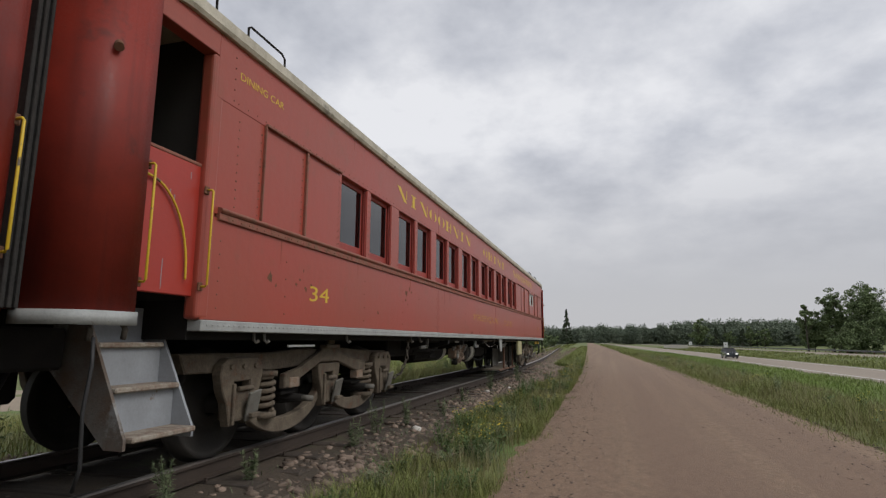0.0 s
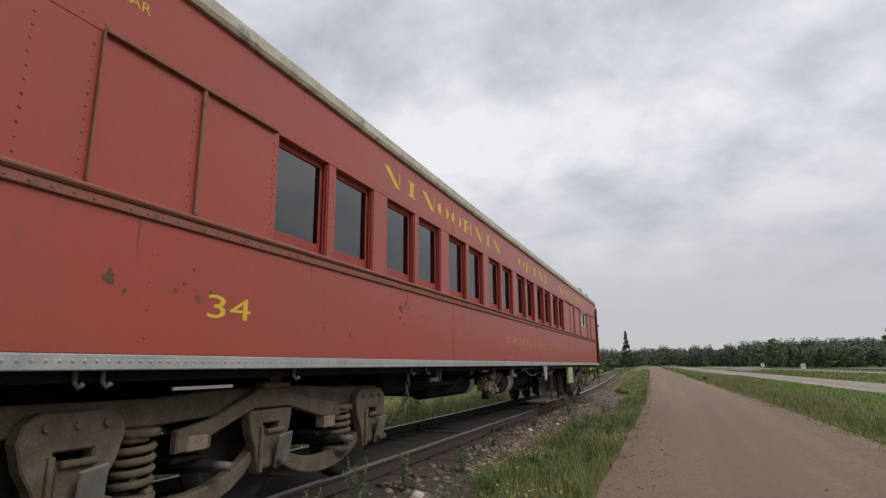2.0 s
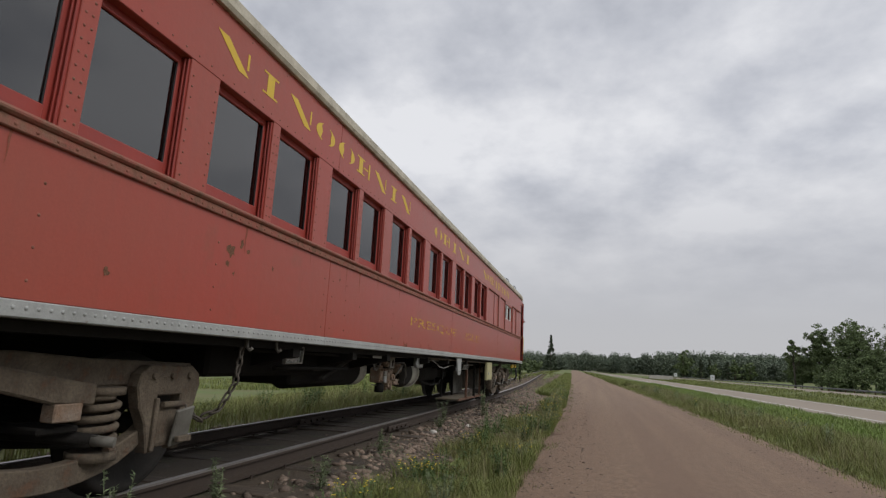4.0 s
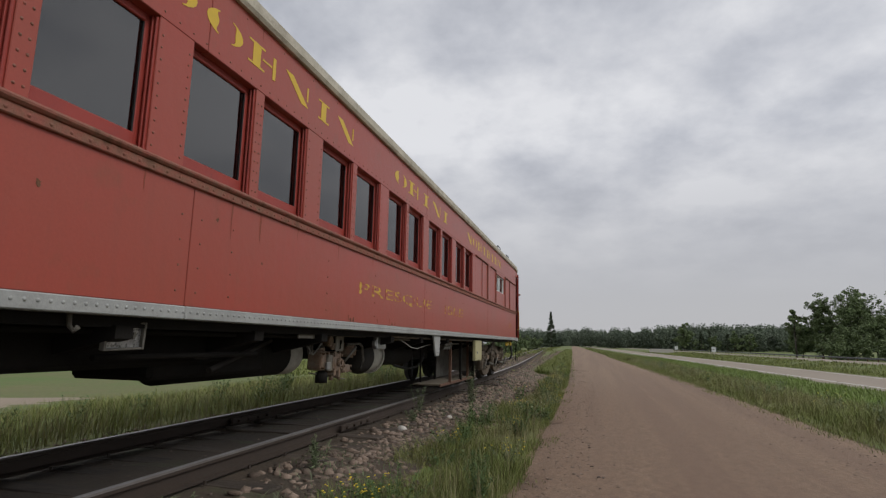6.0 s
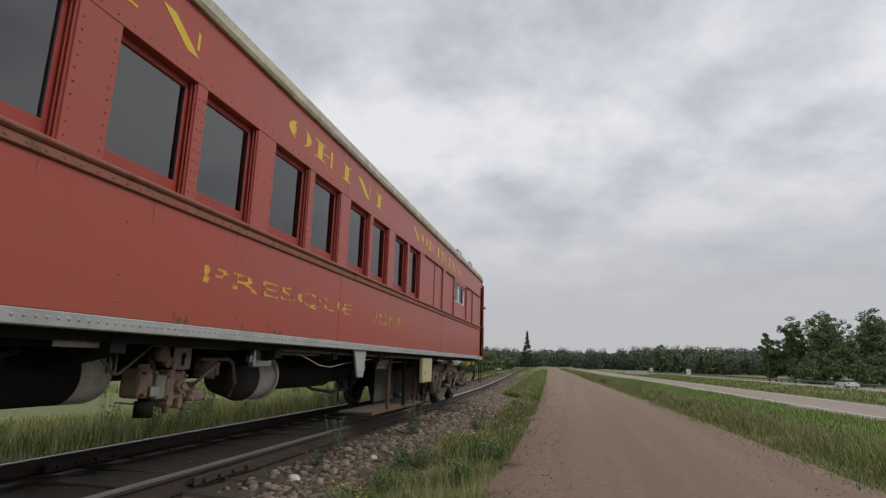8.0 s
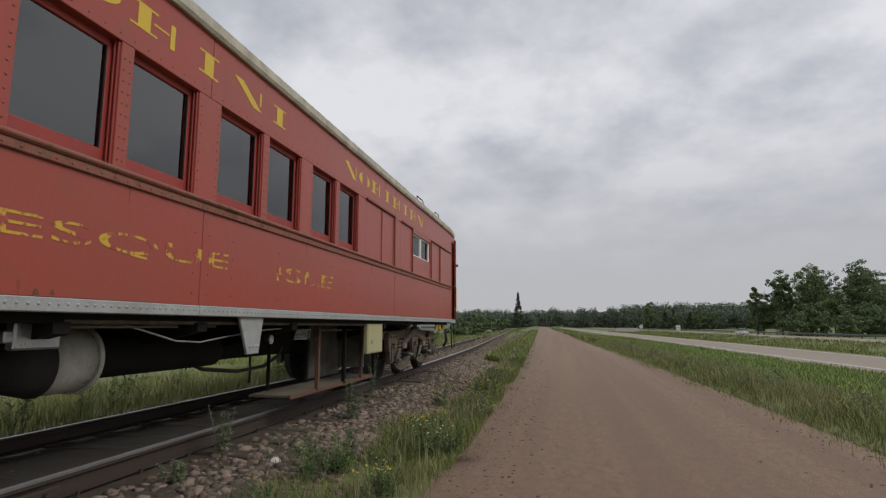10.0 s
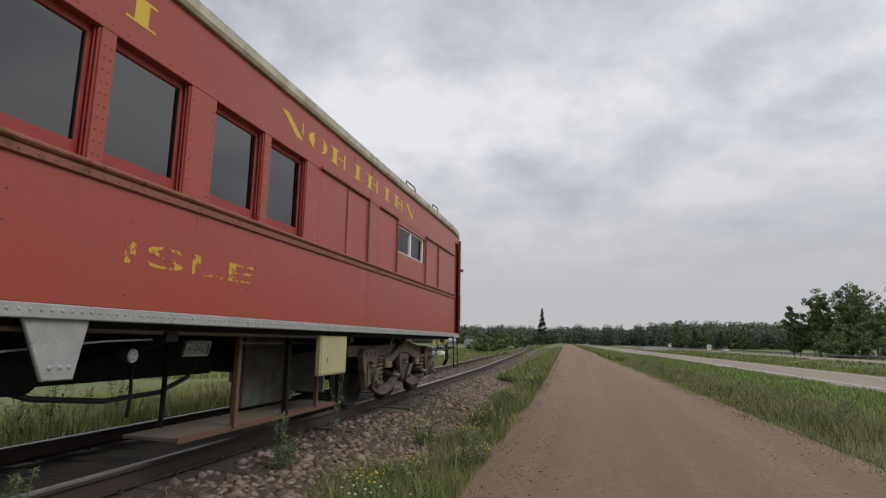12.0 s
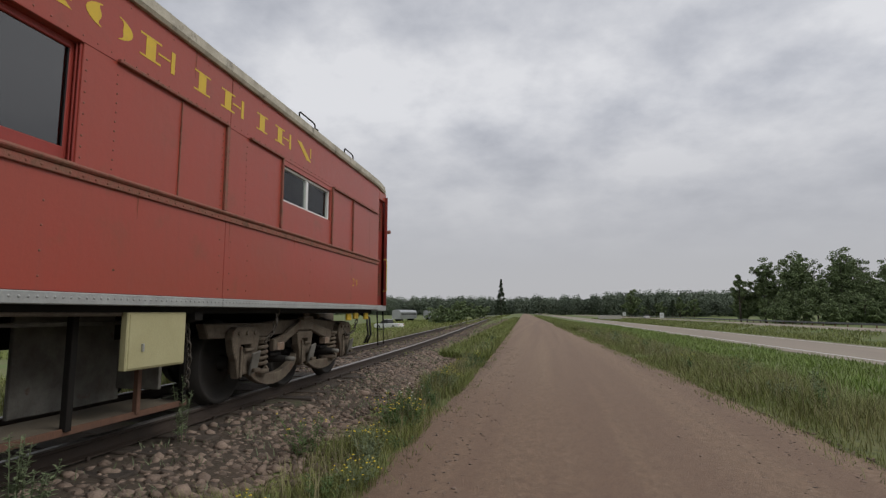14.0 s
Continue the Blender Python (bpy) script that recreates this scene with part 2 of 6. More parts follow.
M["ground"] = material("grassy_soil", (0.110, 0.135, 0.036), 0.95, second=(0.14, 0.13, 0.05), scale=0.6, amount=0.9, grain=0.3, grain_scale=9, bump=0.3, bump_scale=12,
                       third=(0.095, 0.145, 0.03), third_scale=0.12, third_low=0.45, third_high=0.6)
M["bed"] = material("dusty_ballast_bed", (0.072, 0.052, 0.035), 0.95, second=(0.058, 0.045, 0.031), scale=2.5, amount=0.9, grain=0.3, grain_scale=35, bump=0.4, bump_scale=30,
                    third=(0.075, 0.080, 0.038), third_scale=1.4, third_low=0.55, third_high=0.68)
M["sand"] = material("sandy_lot", (0.28, 0.225, 0.165), 0.95, second=(0.22, 0.175, 0.125), scale=0.4, grain=0.15, grain_scale=20, bump=0.2, bump_scale=20)
M["asphalt"] = material("pale_worn_asphalt", (0.285, 0.238, 0.190), 0.9, second=(0.245, 0.203, 0.163), scale=0.25, amount=0.8, grain=0.1, grain_scale=30, bump=0.1, bump_scale=50, stretch=(2, 0.15, 1))
M["line"] = material("road_marking_white", (0.70, 0.69, 0.66), 0.7, second=(0.5, 0.5, 0.47), scale=3, grain=0.1, bump=0.02)
M["stone"] = material("pinkish_ballast_stone", (0.205, 0.152, 0.116), 0.9, second=(0.115, 0.084, 0.063), scale=9, amount=0.8, grain=0.2, grain_scale=70, bump=0.2, bump_scale=45, island=0.5)
M["stone_white"] = material("pale_stone", (0.55, 0.52, 0.47), 0.85, second=(0.42, 0.39, 0.35), scale=9, grain=0.15, bump=0.2, bump_scale=30)
M["grass"] = material("green_grass_blades", (0.150, 0.185, 0.043), 0.75, second=(0.190, 0.195, 0.062), scale=0.9, amount=0.9, grain=0.1, grain_scale=3, bump=0, island=0.45)
M["grass_dry"] = material("yellowing_grass_blades", (0.215, 0.205, 0.080), 0.8, second=(0.165, 0.172, 0.058), scale=1.2, amount=0.9, grain=0.1, grain_scale=3, bump=0, island=0.35)
M["tank_pale"] = material("pale_grimy_tank_paint", (0.30, 0.285, 0.25), 0.7, second=(0.17, 0.155, 0.13), scale=5, amount=0.9, grain=0.12, bump=0.06,
                          third=(0.14, 0.09, 0.06), third_scale=6, third_low=0.58, third_high=0.68)
M["grass_light"] = material("bright_meadow_grass", (0.150, 0.225, 0.038), 0.7, second=(0.165, 0.200, 0.060), scale=0.3, amount=0.9, grain=0.1, grain_scale=3, bump=0, island=0.3)
M["straw"] = material("pale_seed_heads", (0.27, 0.24, 0.13), 0.8, second=(0.2, 0.18, 0.1), scale=2, grain=0.1, bump=0, island=0.3)
M["weed"] = material("grey_green_weed_leaves", (0.155, 0.19, 0.10), 0.75, second=(0.115, 0.15, 0.065), scale=6, grain=0.1, bump=0, island=0.3)
M["weed_dark"] = material("dark_green_leaves", (0.080, 0.135, 0.038), 0.7, second=(0.115, 0.165, 0.050), scale=4, grain=0.1, bump=0, island=0.35)
M["flower"] = material("yellow_petals", (0.68, 0.52, 0.02), 0.6, grain=0.1, bump=0)
M["flower_white"] = material("white_petals", (0.7, 0.7, 0.62), 0.6, grain=0.1, bump=0)
M["leaf"] = material("broadleaf_foliage", (0.145, 0.190, 0.080), 0.8, second=(0.112, 0.155, 0.064), scale=0.3, amount=0.9, grain=0.1, grain_scale=2, bump=0, island=0.4)
M["needle"] = material("conifer_foliage", (0.055, 0.074, 0.040), 0.8, second=(0.042, 0.060, 0.034), scale=0.4, grain=0.1, grain_scale=2, bump=0, island=0.35)
# distance haze is mixed into this leaf colour: paler and bluer than leaf
M["far_leaf"] = material("haze_paled_far_foliage", (0.150, 0.182, 0.128), 0.9, second=(0.120, 0.152, 0.108), scale=0.03, amount=0.9, grain=0.1, grain_scale=0.5, bump=0, island=0.3)
M["bark"] = material("grey_brown_bark", (0.10, 0.085, 0.068), 0.95, second=(0.065, 0.055, 0.045), scale=3, grain=0.2, bump=0.3, bump_scale=9)
M["car_dark"] = material("dark_blue_grey_car_paint", (0.022, 0.028, 0.04), 0.25, grain=0.02, bump=0, coat=0.6)
M["car_white"] = material("white_car_paint", (0.75, 0.75, 0.74), 0.3, grain=0.02, bump=0, coat=0.5)
# dull steel, made darker so the beam also carries the rail's shadow
M["galv_rail"] = material("dull_shadowed_guardrail_steel", (0.115, 0.12, 0.12), 0.6, metal=0.3, second=(0.14, 0.14, 0.14), scale=1.0, grain=0.1, bump=0.03)
M["sign_back"] = material("white_sign_sheet", (0.66, 0.67, 0.67), 0.5, second=(0.58, 0.59, 0.6), scale=3, grain=0.03, bump=0)
M["barrier"] = material("pale_concrete_barrier", (0.50, 0.47, 0.43), 0.85, second=(0.42, 0.39, 0.35), scale=2, grain=0.1, bump=0.1)
# brown taken down to near black: the gloom indoors is in the colour
M["interior"] = material("gloom_dark_interior", (0.030, 0.027, 0.022), 0.8, second=(0.026, 0.021, 0.018), scale=2, grain=0.1, bump=0.03)


def glass_material(name, tint, ior=2.15):
    """Clear pane: sees through, and mirrors the sky more at a flat angle."""
    m = bpy.data.materials.new(name)
    m.use_nodes = True
    nt = m.node_tree
    nt.nodes.clear()
    out, mix = nt.nodes.new("ShaderNodeOutputMaterial"), nt.nodes.new("ShaderNodeMixShader")
    clear, gloss, fres = nt.nodes.new("ShaderNodeBsdfTransparent"), nt.nodes.new("ShaderNodeBsdfGlossy"), nt.nodes.new("ShaderNodeFresnel")
    clear.inputs["Color"].default_value = (*tint, 1)
    gloss.inputs["Roughness"].default_value, fres.inputs["IOR"].default_value = 0.0, ior
    nt.links.new(fres.outputs[0], mix.inputs[0])
    nt.links.new(clear.outputs[0], mix.inputs[1])
    nt.links.new(gloss.outputs[0], mix.inputs[2])
    nt.links.new(mix.outputs[0], out.inputs[0])
    return m


M["glass"] = glass_material("window_glass", (0.14, 0.15, 0.15))
M["glass_clear"] = glass_material("clear_window_glass", (0.90, 0.94, 0.92), 1.4)


def glow_material(name, colour, strength):
    m = bpy.data.materials.new(name)
    m.use_nodes = True
    b = m.node_tree.nodes["Principled BSDF"]
    b.inputs["Emission Color"].default_value, b.inputs["Emission Strength"].default_value = (*colour, 1), strength
    return m


M["headlight"] = glow_material("lit_headlight", (1, 0.97, 0.9), 1.3)
M["tail"] = material("red_tail_lamp", (0.3, 0.02, 0.02), 0.3, grain=0.02, bump=0)

# ---- mesh helpers ----


def origin(ob):
    v = Vector(ob.location)
    while ob.parent:
        ob = ob.parent
        v += ob.location
    return v


def part(name, bm, mat, parent, label=""):
    """Links a bmesh, given in the world's metres, as one mesh object under its thing."""
    me = bpy.data.meshes.new(name)
    bmesh.ops.translate(bm, verts=bm.verts, vec=-origin(parent))
    bm.to_mesh(me)
    bm.free()
    me.materials.append(M[mat] if isinstance(mat, str) else mat)
    ob = new(name, me)
    ob.parent = parent
    return tagged(ob, label) if label else ob


def thing(name, loc, label, category, group="", kind=""):
    ob = new(name)
    ob.location = loc
    ob.empty_display_size = 0.2
    return tagged(ob, label, category, group, kind)


def single(name, bm, mat, label, category="", group="", kind=""):
    me = bpy.data.meshes.new(name)
    bm.to_mesh(me)
    bm.free()
    me.materials.append(M[mat] if isinstance(mat, str) else mat)
    return tagged(new(name, me), label, category, group, kind)


def numpy_mesh(name, verts, faces, mat):
    me = bpy.data.meshes.new(name)
    me.from_pydata([tuple(v) for v in verts], [], [tuple(f) for f in faces])
    me.materials.append(M[mat])
    return new(name, me)


def box(bm, x0, x1, y0, y1, z0, z1, bevel=0.0, seg=1):
    vs = [bm.verts.new((x, y, z)) for x in (x0, x1) for y in (y0, y1) for z in (z0, z1)]
    fs = [bm.faces.new([vs[i] for i in q]) for q in ((0, 1, 3, 2), (4, 6, 7, 5), (0, 4, 5, 1), (2, 3, 7, 6), (0, 2, 6, 4), (1, 5, 7, 3))]
    if bevel:
        es = list({ed for f in fs for ed in f.edges})
        bmesh.ops.bevel(bm, geom=es, offset=bevel, segments=seg, profile=0.5, affect="EDGES")
    return bm


def rod(bm, p0, p1, r0, r1=None, n=10, caps=True):
    """A round bar or cone from p0 to p1."""
    r1 = r0 if r1 is None else r1
    p0, p1 = Vector(p0), Vector(p1)
    q = (p1 - p0).to_track_quat("Z", "Y")
    rings = []
    for p, r in ((p0, r0), (p1, r1)):
        rings.append([bm.verts.new(p + q @ Vector((r * math.cos(2 * math.pi * i / n), r * math.sin(2 * math.pi * i / n), 0))) for i in range(n)])
    for i in range(n):
        f = bm.faces.new((rings[0][i], rings[0][(i + 1) % n], rings[1][(i + 1) % n], rings[1][i]))
        f.smooth = n > 6
    if caps:
        bm.faces.new(rings[0][::-1])
        bm.faces.new(rings[1])
    return bm


def tube(bm, pts, r, n=8, closed=False):
    """A bent round bar through points."""
    pts = [Vector(p) for p in pts]
    rings = []
    for i, p in enumerate(pts):
        a, b = pts[max(i - 1, 0)], pts[min(i + 1, len(pts) - 1)]
        if closed:
            a, b = pts[i - 1], pts[(i + 1) % len(pts)]
        d = (b - a).normalized()
        u = d.cross(Vector((0.13, 0.21, 0.97)))
        if u.length < 0.05:
            u = d.cross(Vector((1, 0, 0)))
        u.normalize()
        v = d.cross(u)
        rings.append([bm.verts.new(p + r * (math.cos(2 * math.pi * k / n) * u + math.sin(2 * math.pi * k / n) * v)) for k in range(n)])
    m = len(rings)
    for i in range(m if closed else m - 1):
        for k in range(n):
            f = bm.faces.new((rings[i][k], rings[i][(k + 1) % n], rings[(i + 1) % m][(k + 1) % n], rings[(i + 1) % m][k]))
            f.smooth = True
    if not closed:
        bm.faces.new(rings[0][::-1])
        bm.faces.new(rings[-1])
    return bm


def prism_x(bm, pts, x0, x1, bevel=0.0):
    """A flat plate of the outline pts (y, z), from x0 to x1."""
    a = [bm.verts.new((x0, y, z)) for y, z in pts]
    b = [bm.verts.new((x1, y, z)) for y, z in pts]
    n = len(pts)
    fs = [bm.faces.new(a), bm.faces.new(b[::-1])]
    for i in range(n):
        fs.append(bm.faces.new((a[i], b[i], b[(i + 1) % n], a[(i + 1) % n])))
    bmesh.ops.recalc_face_normals(bm, faces=fs)
    if bevel:
        es = list({ed for f in fs[:2] for ed in f.edges})
        bmesh.ops.bevel(bm, geom=es, offset=bevel, segments=1, affect="EDGES")
    return bm


def profile_y(bm, pts, y0, y1, smooth=False, caps=True):
    """An outline pts (x, z) drawn along y."""
    a = [bm.verts.new((x, y0, z)) for x, z in pts]
    b = [bm.verts.new((x, y1, z)) for x, z in pts]
    n = len(pts)
    fs = []
    for i in range(n):
        f = bm.faces.new((a[i], a[(i + 1) % n], b[(i + 1) % n], b[i]))
        f.smooth = smooth
        fs.append(f)
    if caps:
        fs += [bm.faces.new(a[::-1]), bm.faces.new(b)]
    bmesh.ops.recalc_face_normals(bm, faces=fs)
    return bm


def sweep(bm, pts, ys, swing):
    """An outline pts (x, z) drawn along the stations ys, swung aside with the land."""
    rings_ = [[bm.verts.new((x - swing(y), y, z)) for x, z in pts] for y in ys]
    n = len(pts)
    for r0_, r1_ in zip(rings_, rings_[1:]):
        for i in range(n):
            bm.faces.new((r0_[i], r0_[(i + 1) % n], r1_[(i + 1) % n], r1_[i]))
    bm.faces.new(rings_[0][::-1])
    bm.faces.new(rings_[-1])
    bmesh.ops.recalc_face_normals(bm, faces=bm.faces)
    return bm


def dome(bm, x, y, z, r, n=6):
    """A rivet head on a face that looks along +x."""
    top = bm.verts.new((x + r * 0.6, y, z))
    mid = [bm.verts.new((x + r * 0.42, y + 0.62 * r * math.cos(2 * math.pi * i / n), z + 0.62 * r * math.sin(2 * math.pi * i / n))) for i in range(n)]
    low = [bm.verts.new((x - 0.002, y + r * math.cos(2 * math.pi * i / n), z + r * math.sin(2 * math.pi * i / n))) for i in range(n)]
    for i in range(n):
        j = (i + 1) % n
        bm.faces.new((low[i], low[j], mid[j], mid[i])).smooth = True
        bm.faces.new((mid[i], mid[j], top)).smooth = True


def NB():
    return bmesh.new()

# ---- ground, roads and track bed ----
TRACK_X, RAIL_Z = -1.45, -0.03
PROFILE = [(-900, 2.0), (-300, -1.5), (-80, -2.5), (-30, -2.3), (-16, -1.7), (-9, -0.9), (-5.2, -0.55), (-3.6, -0.36), (-2.9, -0.25), (-1.45, -0.215), (-0.2, -0.22), (0.25, -0.27), (0.9, -0.40),
           (1.5, -0.40), (2.4, -0.37), (4, -0.36), (6.2, -0.39), (7.2, -0.46), (9, -0.70), (14, -1.25), (18.5, -1.62), (20.2, -1.6), (30, -1.58), (35, -1.8), (38, -1.8), (45.5, -1.3), (57, -1.28), (62, -1.7), (110, -1.3), (300, 0),
           (900, 3)]


def ground_z(x):
    for (xa, za), (xb, zb) in zip(PROFILE, PROFILE[1:]):
        if xa <= x <= xb:
            return za + (zb - za) * (x - xa) / (xb - xa)
    return 0.0


def rough_z(x, y):
    """The ground's small unevenness; none where the roads and the track lie."""
    if abs(x) > 70 or y > 150 or y < -40:
        return 0.0
    amp = 0.0 if (1.2 < x < 6.9 or 19.5 < x < 31 or 45 < x < 58) else 0.03
    if -3.3 < x < 0.3:
        amp = 0.008
    return amp * (noise.noise((x * 1.7, y * 1.1, 0.0)) + 0.6 * noise.noise((x * 5.0, y * 4.0, 3.0)))


def bend(y):
    """How far roads, track and verges have swung to the left at y: straight along the car, then two degrees."""
    d = y - 26.0
    return 0.0175 * (d + np.sqrt(d * d + 100.0))


def track_bend(y):
    """The track swings off a little more than the roads once it is past the car."""
    d = y - 36.0
    return bend(y) + 0.017 * (d + np.sqrt(d * d + 64.0)) - bend(14.0)


def sheet(name, xs, ys, lift, mat, label, jag=0.0, kind="structure", swing=bend):
    verts, faces = [], []
    n = len(xs)
    for y in ys:
        for i, x in enumerate(xs):
            xx = x
            edge = i in (0, n - 1)
            if jag and edge:
                xx = x + jag * (noise.noise((y * 0.9, x, 1.0)) + 0.7 * noise.noise((y * 3.7, x, 5.0)))
            verts.append((xx - swing(y), y, ground_z(xx) + rough_z(xx, y) + (-0.02 if (jag and edge) else lift)))
    for j in range(len(ys) - 1):
        for i in range(n - 1):
            faces.append((j * n + i, j * n + i + 1, (j + 1) * n + i + 1, (j + 1) * n + i))
    ob = numpy_mesh(name, verts, faces, mat)
    for p in ob.data.polygons:
        p.use_smooth = True
    return tagged(ob, label, "", "", kind)


def steps(pairs):
    out = []
    for a, b, n in pairs:
        out += [a + (b - a) * i / n for i in range(n)]
    return out + [pairs[-1][1]]


GX = steps([(-900, -80, 10), (-80, -12, 14), (-12, -3.6, 30), (-3.6, 2, 40), (2, 7, 12), (7, 14, 24), (14, 62, 60), (62, 900, 16)])
GY = steps([(-700, -40, 8), (-40, 2, 30), (2, 40, 170), (40, 110, 90), (110, 300, 40), (300, 2400, 20)])
sheet("ground", GX, GY, 0.0, "ground", "rough green grassland with bare soil patches")
RY = steps([(-60, 2, 40), (2, 50, 260), (50, 160, 130), (160, 560, 40)])
sheet("road_gravel", [1.55, 1.72, 2.1, 2.7, 3.3, 3.9, 4.5, 5.1, 5.6, 6.1, 6.35], RY, 0.014, "road", "reddish brown packed gravel road beside the track", jag=0.28)
HY = steps([(-200, 0, 10), (0, 300, 60), (300, 1500, 40)])
sheet("road_highway_near", [20.5, 23, 25, 27, 29.6], HY, 0.03, "asphalt", "pale worn asphalt highway carriageway")
sheet("road_highway_far", [46.5, 49, 52, 56.0], HY, 0.03, "asphalt", "pale worn asphalt far highway carriageway")
sheet("road_marking", [21.85, 22.05], HY, 0.042, "line", "white painted edge line on the highway")
sheet("road_marking", [28.6, 28.75], HY, 0.042, "line", "white painted edge line on the highway")
sheet("road_marking", [47.6, 47.78], HY, 0.042, "line", "white painted edge line on the far carriageway")
sheet("pavement_lot", steps([(-60, -26, 8), (-26, -19, 4)]), steps([(-60, 0, 10), (0, 31, 31)]), 0.02, "sand", "sandy gravel lot behind the track", jag=0.5)
sheet("ground_trackbed", steps([(-3.5, 0.75, 34)]), steps([(-30, 0, 20), (0, 40, 200), (40, 140, 120)]), 0.012, "bed", "dusty ballast bed with dirt and moss", jag=0.2, swing=track_bend)

# ---- railway track ----
RAIL_Y = steps([(-60, 20, 4), (20, 80, 30), (80, 260, 30)])
track = thing("railway_track", (TRACK_X, 0, RAIL_Z - 0.17), "old railway track with rusty rails on weathered wooden ties", "railway track")
for side in (-1, 1):
    cx = TRACK_X + 0.06 + side * 0.765
    z = RAIL_Z
    bm = NB()
    h = 0.036
    foot, web = 0.066, 0.009
    sweep(bm, [(cx - h, z - 0.012), (cx + h, z - 0.012), (cx + h, z - 0.036), (cx + web, z - 0.048), (cx + web, z - 0.128), (cx + foot, z - 0.142), (cx + foot, z - 0.152),
               (cx - foot, z - 0.152), (cx - foot, z - 0.142), (cx - web, z - 0.128), (cx - web, z - 0.048), (cx - h, z - 0.036)], RAIL_Y, track_bend)
    rail = part("rail", bm, "rail", track)
    bm = NB()
    sweep(bm, [(cx - h, z - 0.0119), (cx - h + 0.01, z), (cx + h - 0.01, z), (cx + h, z - 0.0119)], RAIL_Y, track_bend)
    part("rail_head", bm, "railtop", rail, "worn bright running surface")
    # joint bars with bolts
    for y in (4.6, 16.4):
        bm = NB()
        box(bm, cx + web, cx + 0.045, y - 0.45, y + 0.45, z - 0.125, z - 0.05, 0.008)
        for k in range(4):
            rod(bm, (cx + 0.04, y - 0.33 + 0.22 * k, z - 0.088), (cx + 0.075, y - 0.33 + 0.22 * k, z - 0.088), 0.019, n=6)
        part("joint_bar", bm, "rail", rail)
rng = random.Random(4)
tie_meshes = []
for k in range(5):
    bm = NB()
    box(bm, -1.32, 1.32, -0.115, 0.115, -0.16, 0.0, 0.012)
    bmesh.ops.subdivide_edges(bm, edges=[e2 for e2 in bm.edges if abs(e2.verts[0].co.x - e2.verts[1].co.x) > 1], cuts=9)
    for v in bm.verts:
        v.co.z += 0.007 * noise.noise((v.co.x * 3, v.co.y * 9, k * 7.0))
        v.co.y += 0.010 * noise.noise((v.co.x * 4, v.co.z * 9, k * 11.0))
    me = bpy.data.meshes.new("tie")
    bm.to_mesh(me)
    bm.free()
    me.materials.append(M["tie"])
    tie_meshes.append(me)
y = -12.0
while y < 115:
    ob = new("tie", rng.choice(tie_meshes))
    ob.parent = track
    ob.location = (0.06 + rng.uniform(-0.08, 0.08) - track_bend(y), y, 0.002 + rng.uniform(-0.016, 0.010))
    ob.rotation_euler = (0, 0, rng.uniform(-0.025, 0.025))
    y += 0.60 + rng.uniform(-0.06, 0.06)
for side in (-1, 1):
    for off in (-1, 1):
        bm = NB()
        y = 2.0
        while y < 40:
            cx = TRACK_X + 0.06 + side * 0.765 + off * 0.085 - track_bend(y)
            rod(bm, (cx, y, RAIL_Z - 0.16), (cx, y, RAIL_Z - 0.125), 0.014, n=6)
            y += 0.60
        tagged(part("rail_spikes", bm, "rail", track), kind="stuff")

# ---- dining car ----
Y0, Y1 = 6.53, 27.65
SILL, BAND, BELT0, BELT1, WIN0, WIN1, EAVE = 1.05, 1.13, 1.87, 1.965, 1.97, 2.80, 3.315
PAIRS = tuple(8.62 + 1.783 * k for k in range(7))
SEAMS = (Y0, 12.31, 17.38, 22.59, Y1)
WALL = 0.11
coach = thing("dining_car", (TRACK_X, 17.0, RAIL_Z), "faded red riveted steel railway dining car with a cream roof edge", "railway car")

# lower side sheets between the seams
for a, b in zip(SEAMS, SEAMS[1:]):
    bm = NB()
    box(bm, -WALL, 0, a + 0.003, b - 0.003, BAND + 0.001, BELT0 + 0.02, 0.004)
    part("lower_side_panel", bm, "red", coach)
    bm = NB()
    box(bm, -WALL, 0.004, a + 0.003, b - 0.003, WIN1, EAVE + 0.05, 0.004)
    part("letterboard_panel", bm, "red", coach)
    bm = NB()
    box(bm, -WALL, 0.012, a + 0.002, b - 0.002, SILL, BAND, 0.006)
    part("sill_band", bm, "grey_band", coach, "worn grey riveted sill band")
# belt moulding
bm = NB()
profile_y(bm, [(-0.02, BELT0), (0.016, BELT0), (0.022, BELT0 + 0.006), (0.022, BELT0 + 0.05), (0.018, BELT0 + 0.054), (0.030, BELT0 + 0.058), (0.042, BELT0 + 0.07),
               (0.044, BELT0 + 0.08), (0.036, BELT0 + 0.092), (0.018, BELT0 + 0.097), (-0.02, BELT0 + 0.099)], 6.635, Y1 - 0.02)
part("belt_moulding", bm, "red_rust", coach, "rust-streaked riveted belt moulding")


def post(a, b, name="window_post"):
    bm_ = NB()
    box(bm_, -WALL, 0, a, b, BELT1 - 0.05, WIN1 + 0.004, 0.004)
    part(name, bm_, "red", coach)


openings = [(p, p + 0.69) for p in PAIRS] + [(p + 0.80, p + 1.49) for p in PAIRS]
openings.sort()
edge = Y0
for a, b in openings:
    post(edge, a)
    edge = b
BATH = (23.76, 25.25, 2.31, 2.745)
post(edge, 22.58)
post(22.584, BATH[0])
post(BATH[1], Y1)
for za, zb in ((BELT1 - 0.05, BATH[2]), (BATH[3], WIN1 + 0.004)):
    bm = NB()
    box(bm, -WALL, -0.001, BATH[0] - 0.002, BATH[1] + 0.002, za, zb)
    part("wall_panel", bm, "red", coach)


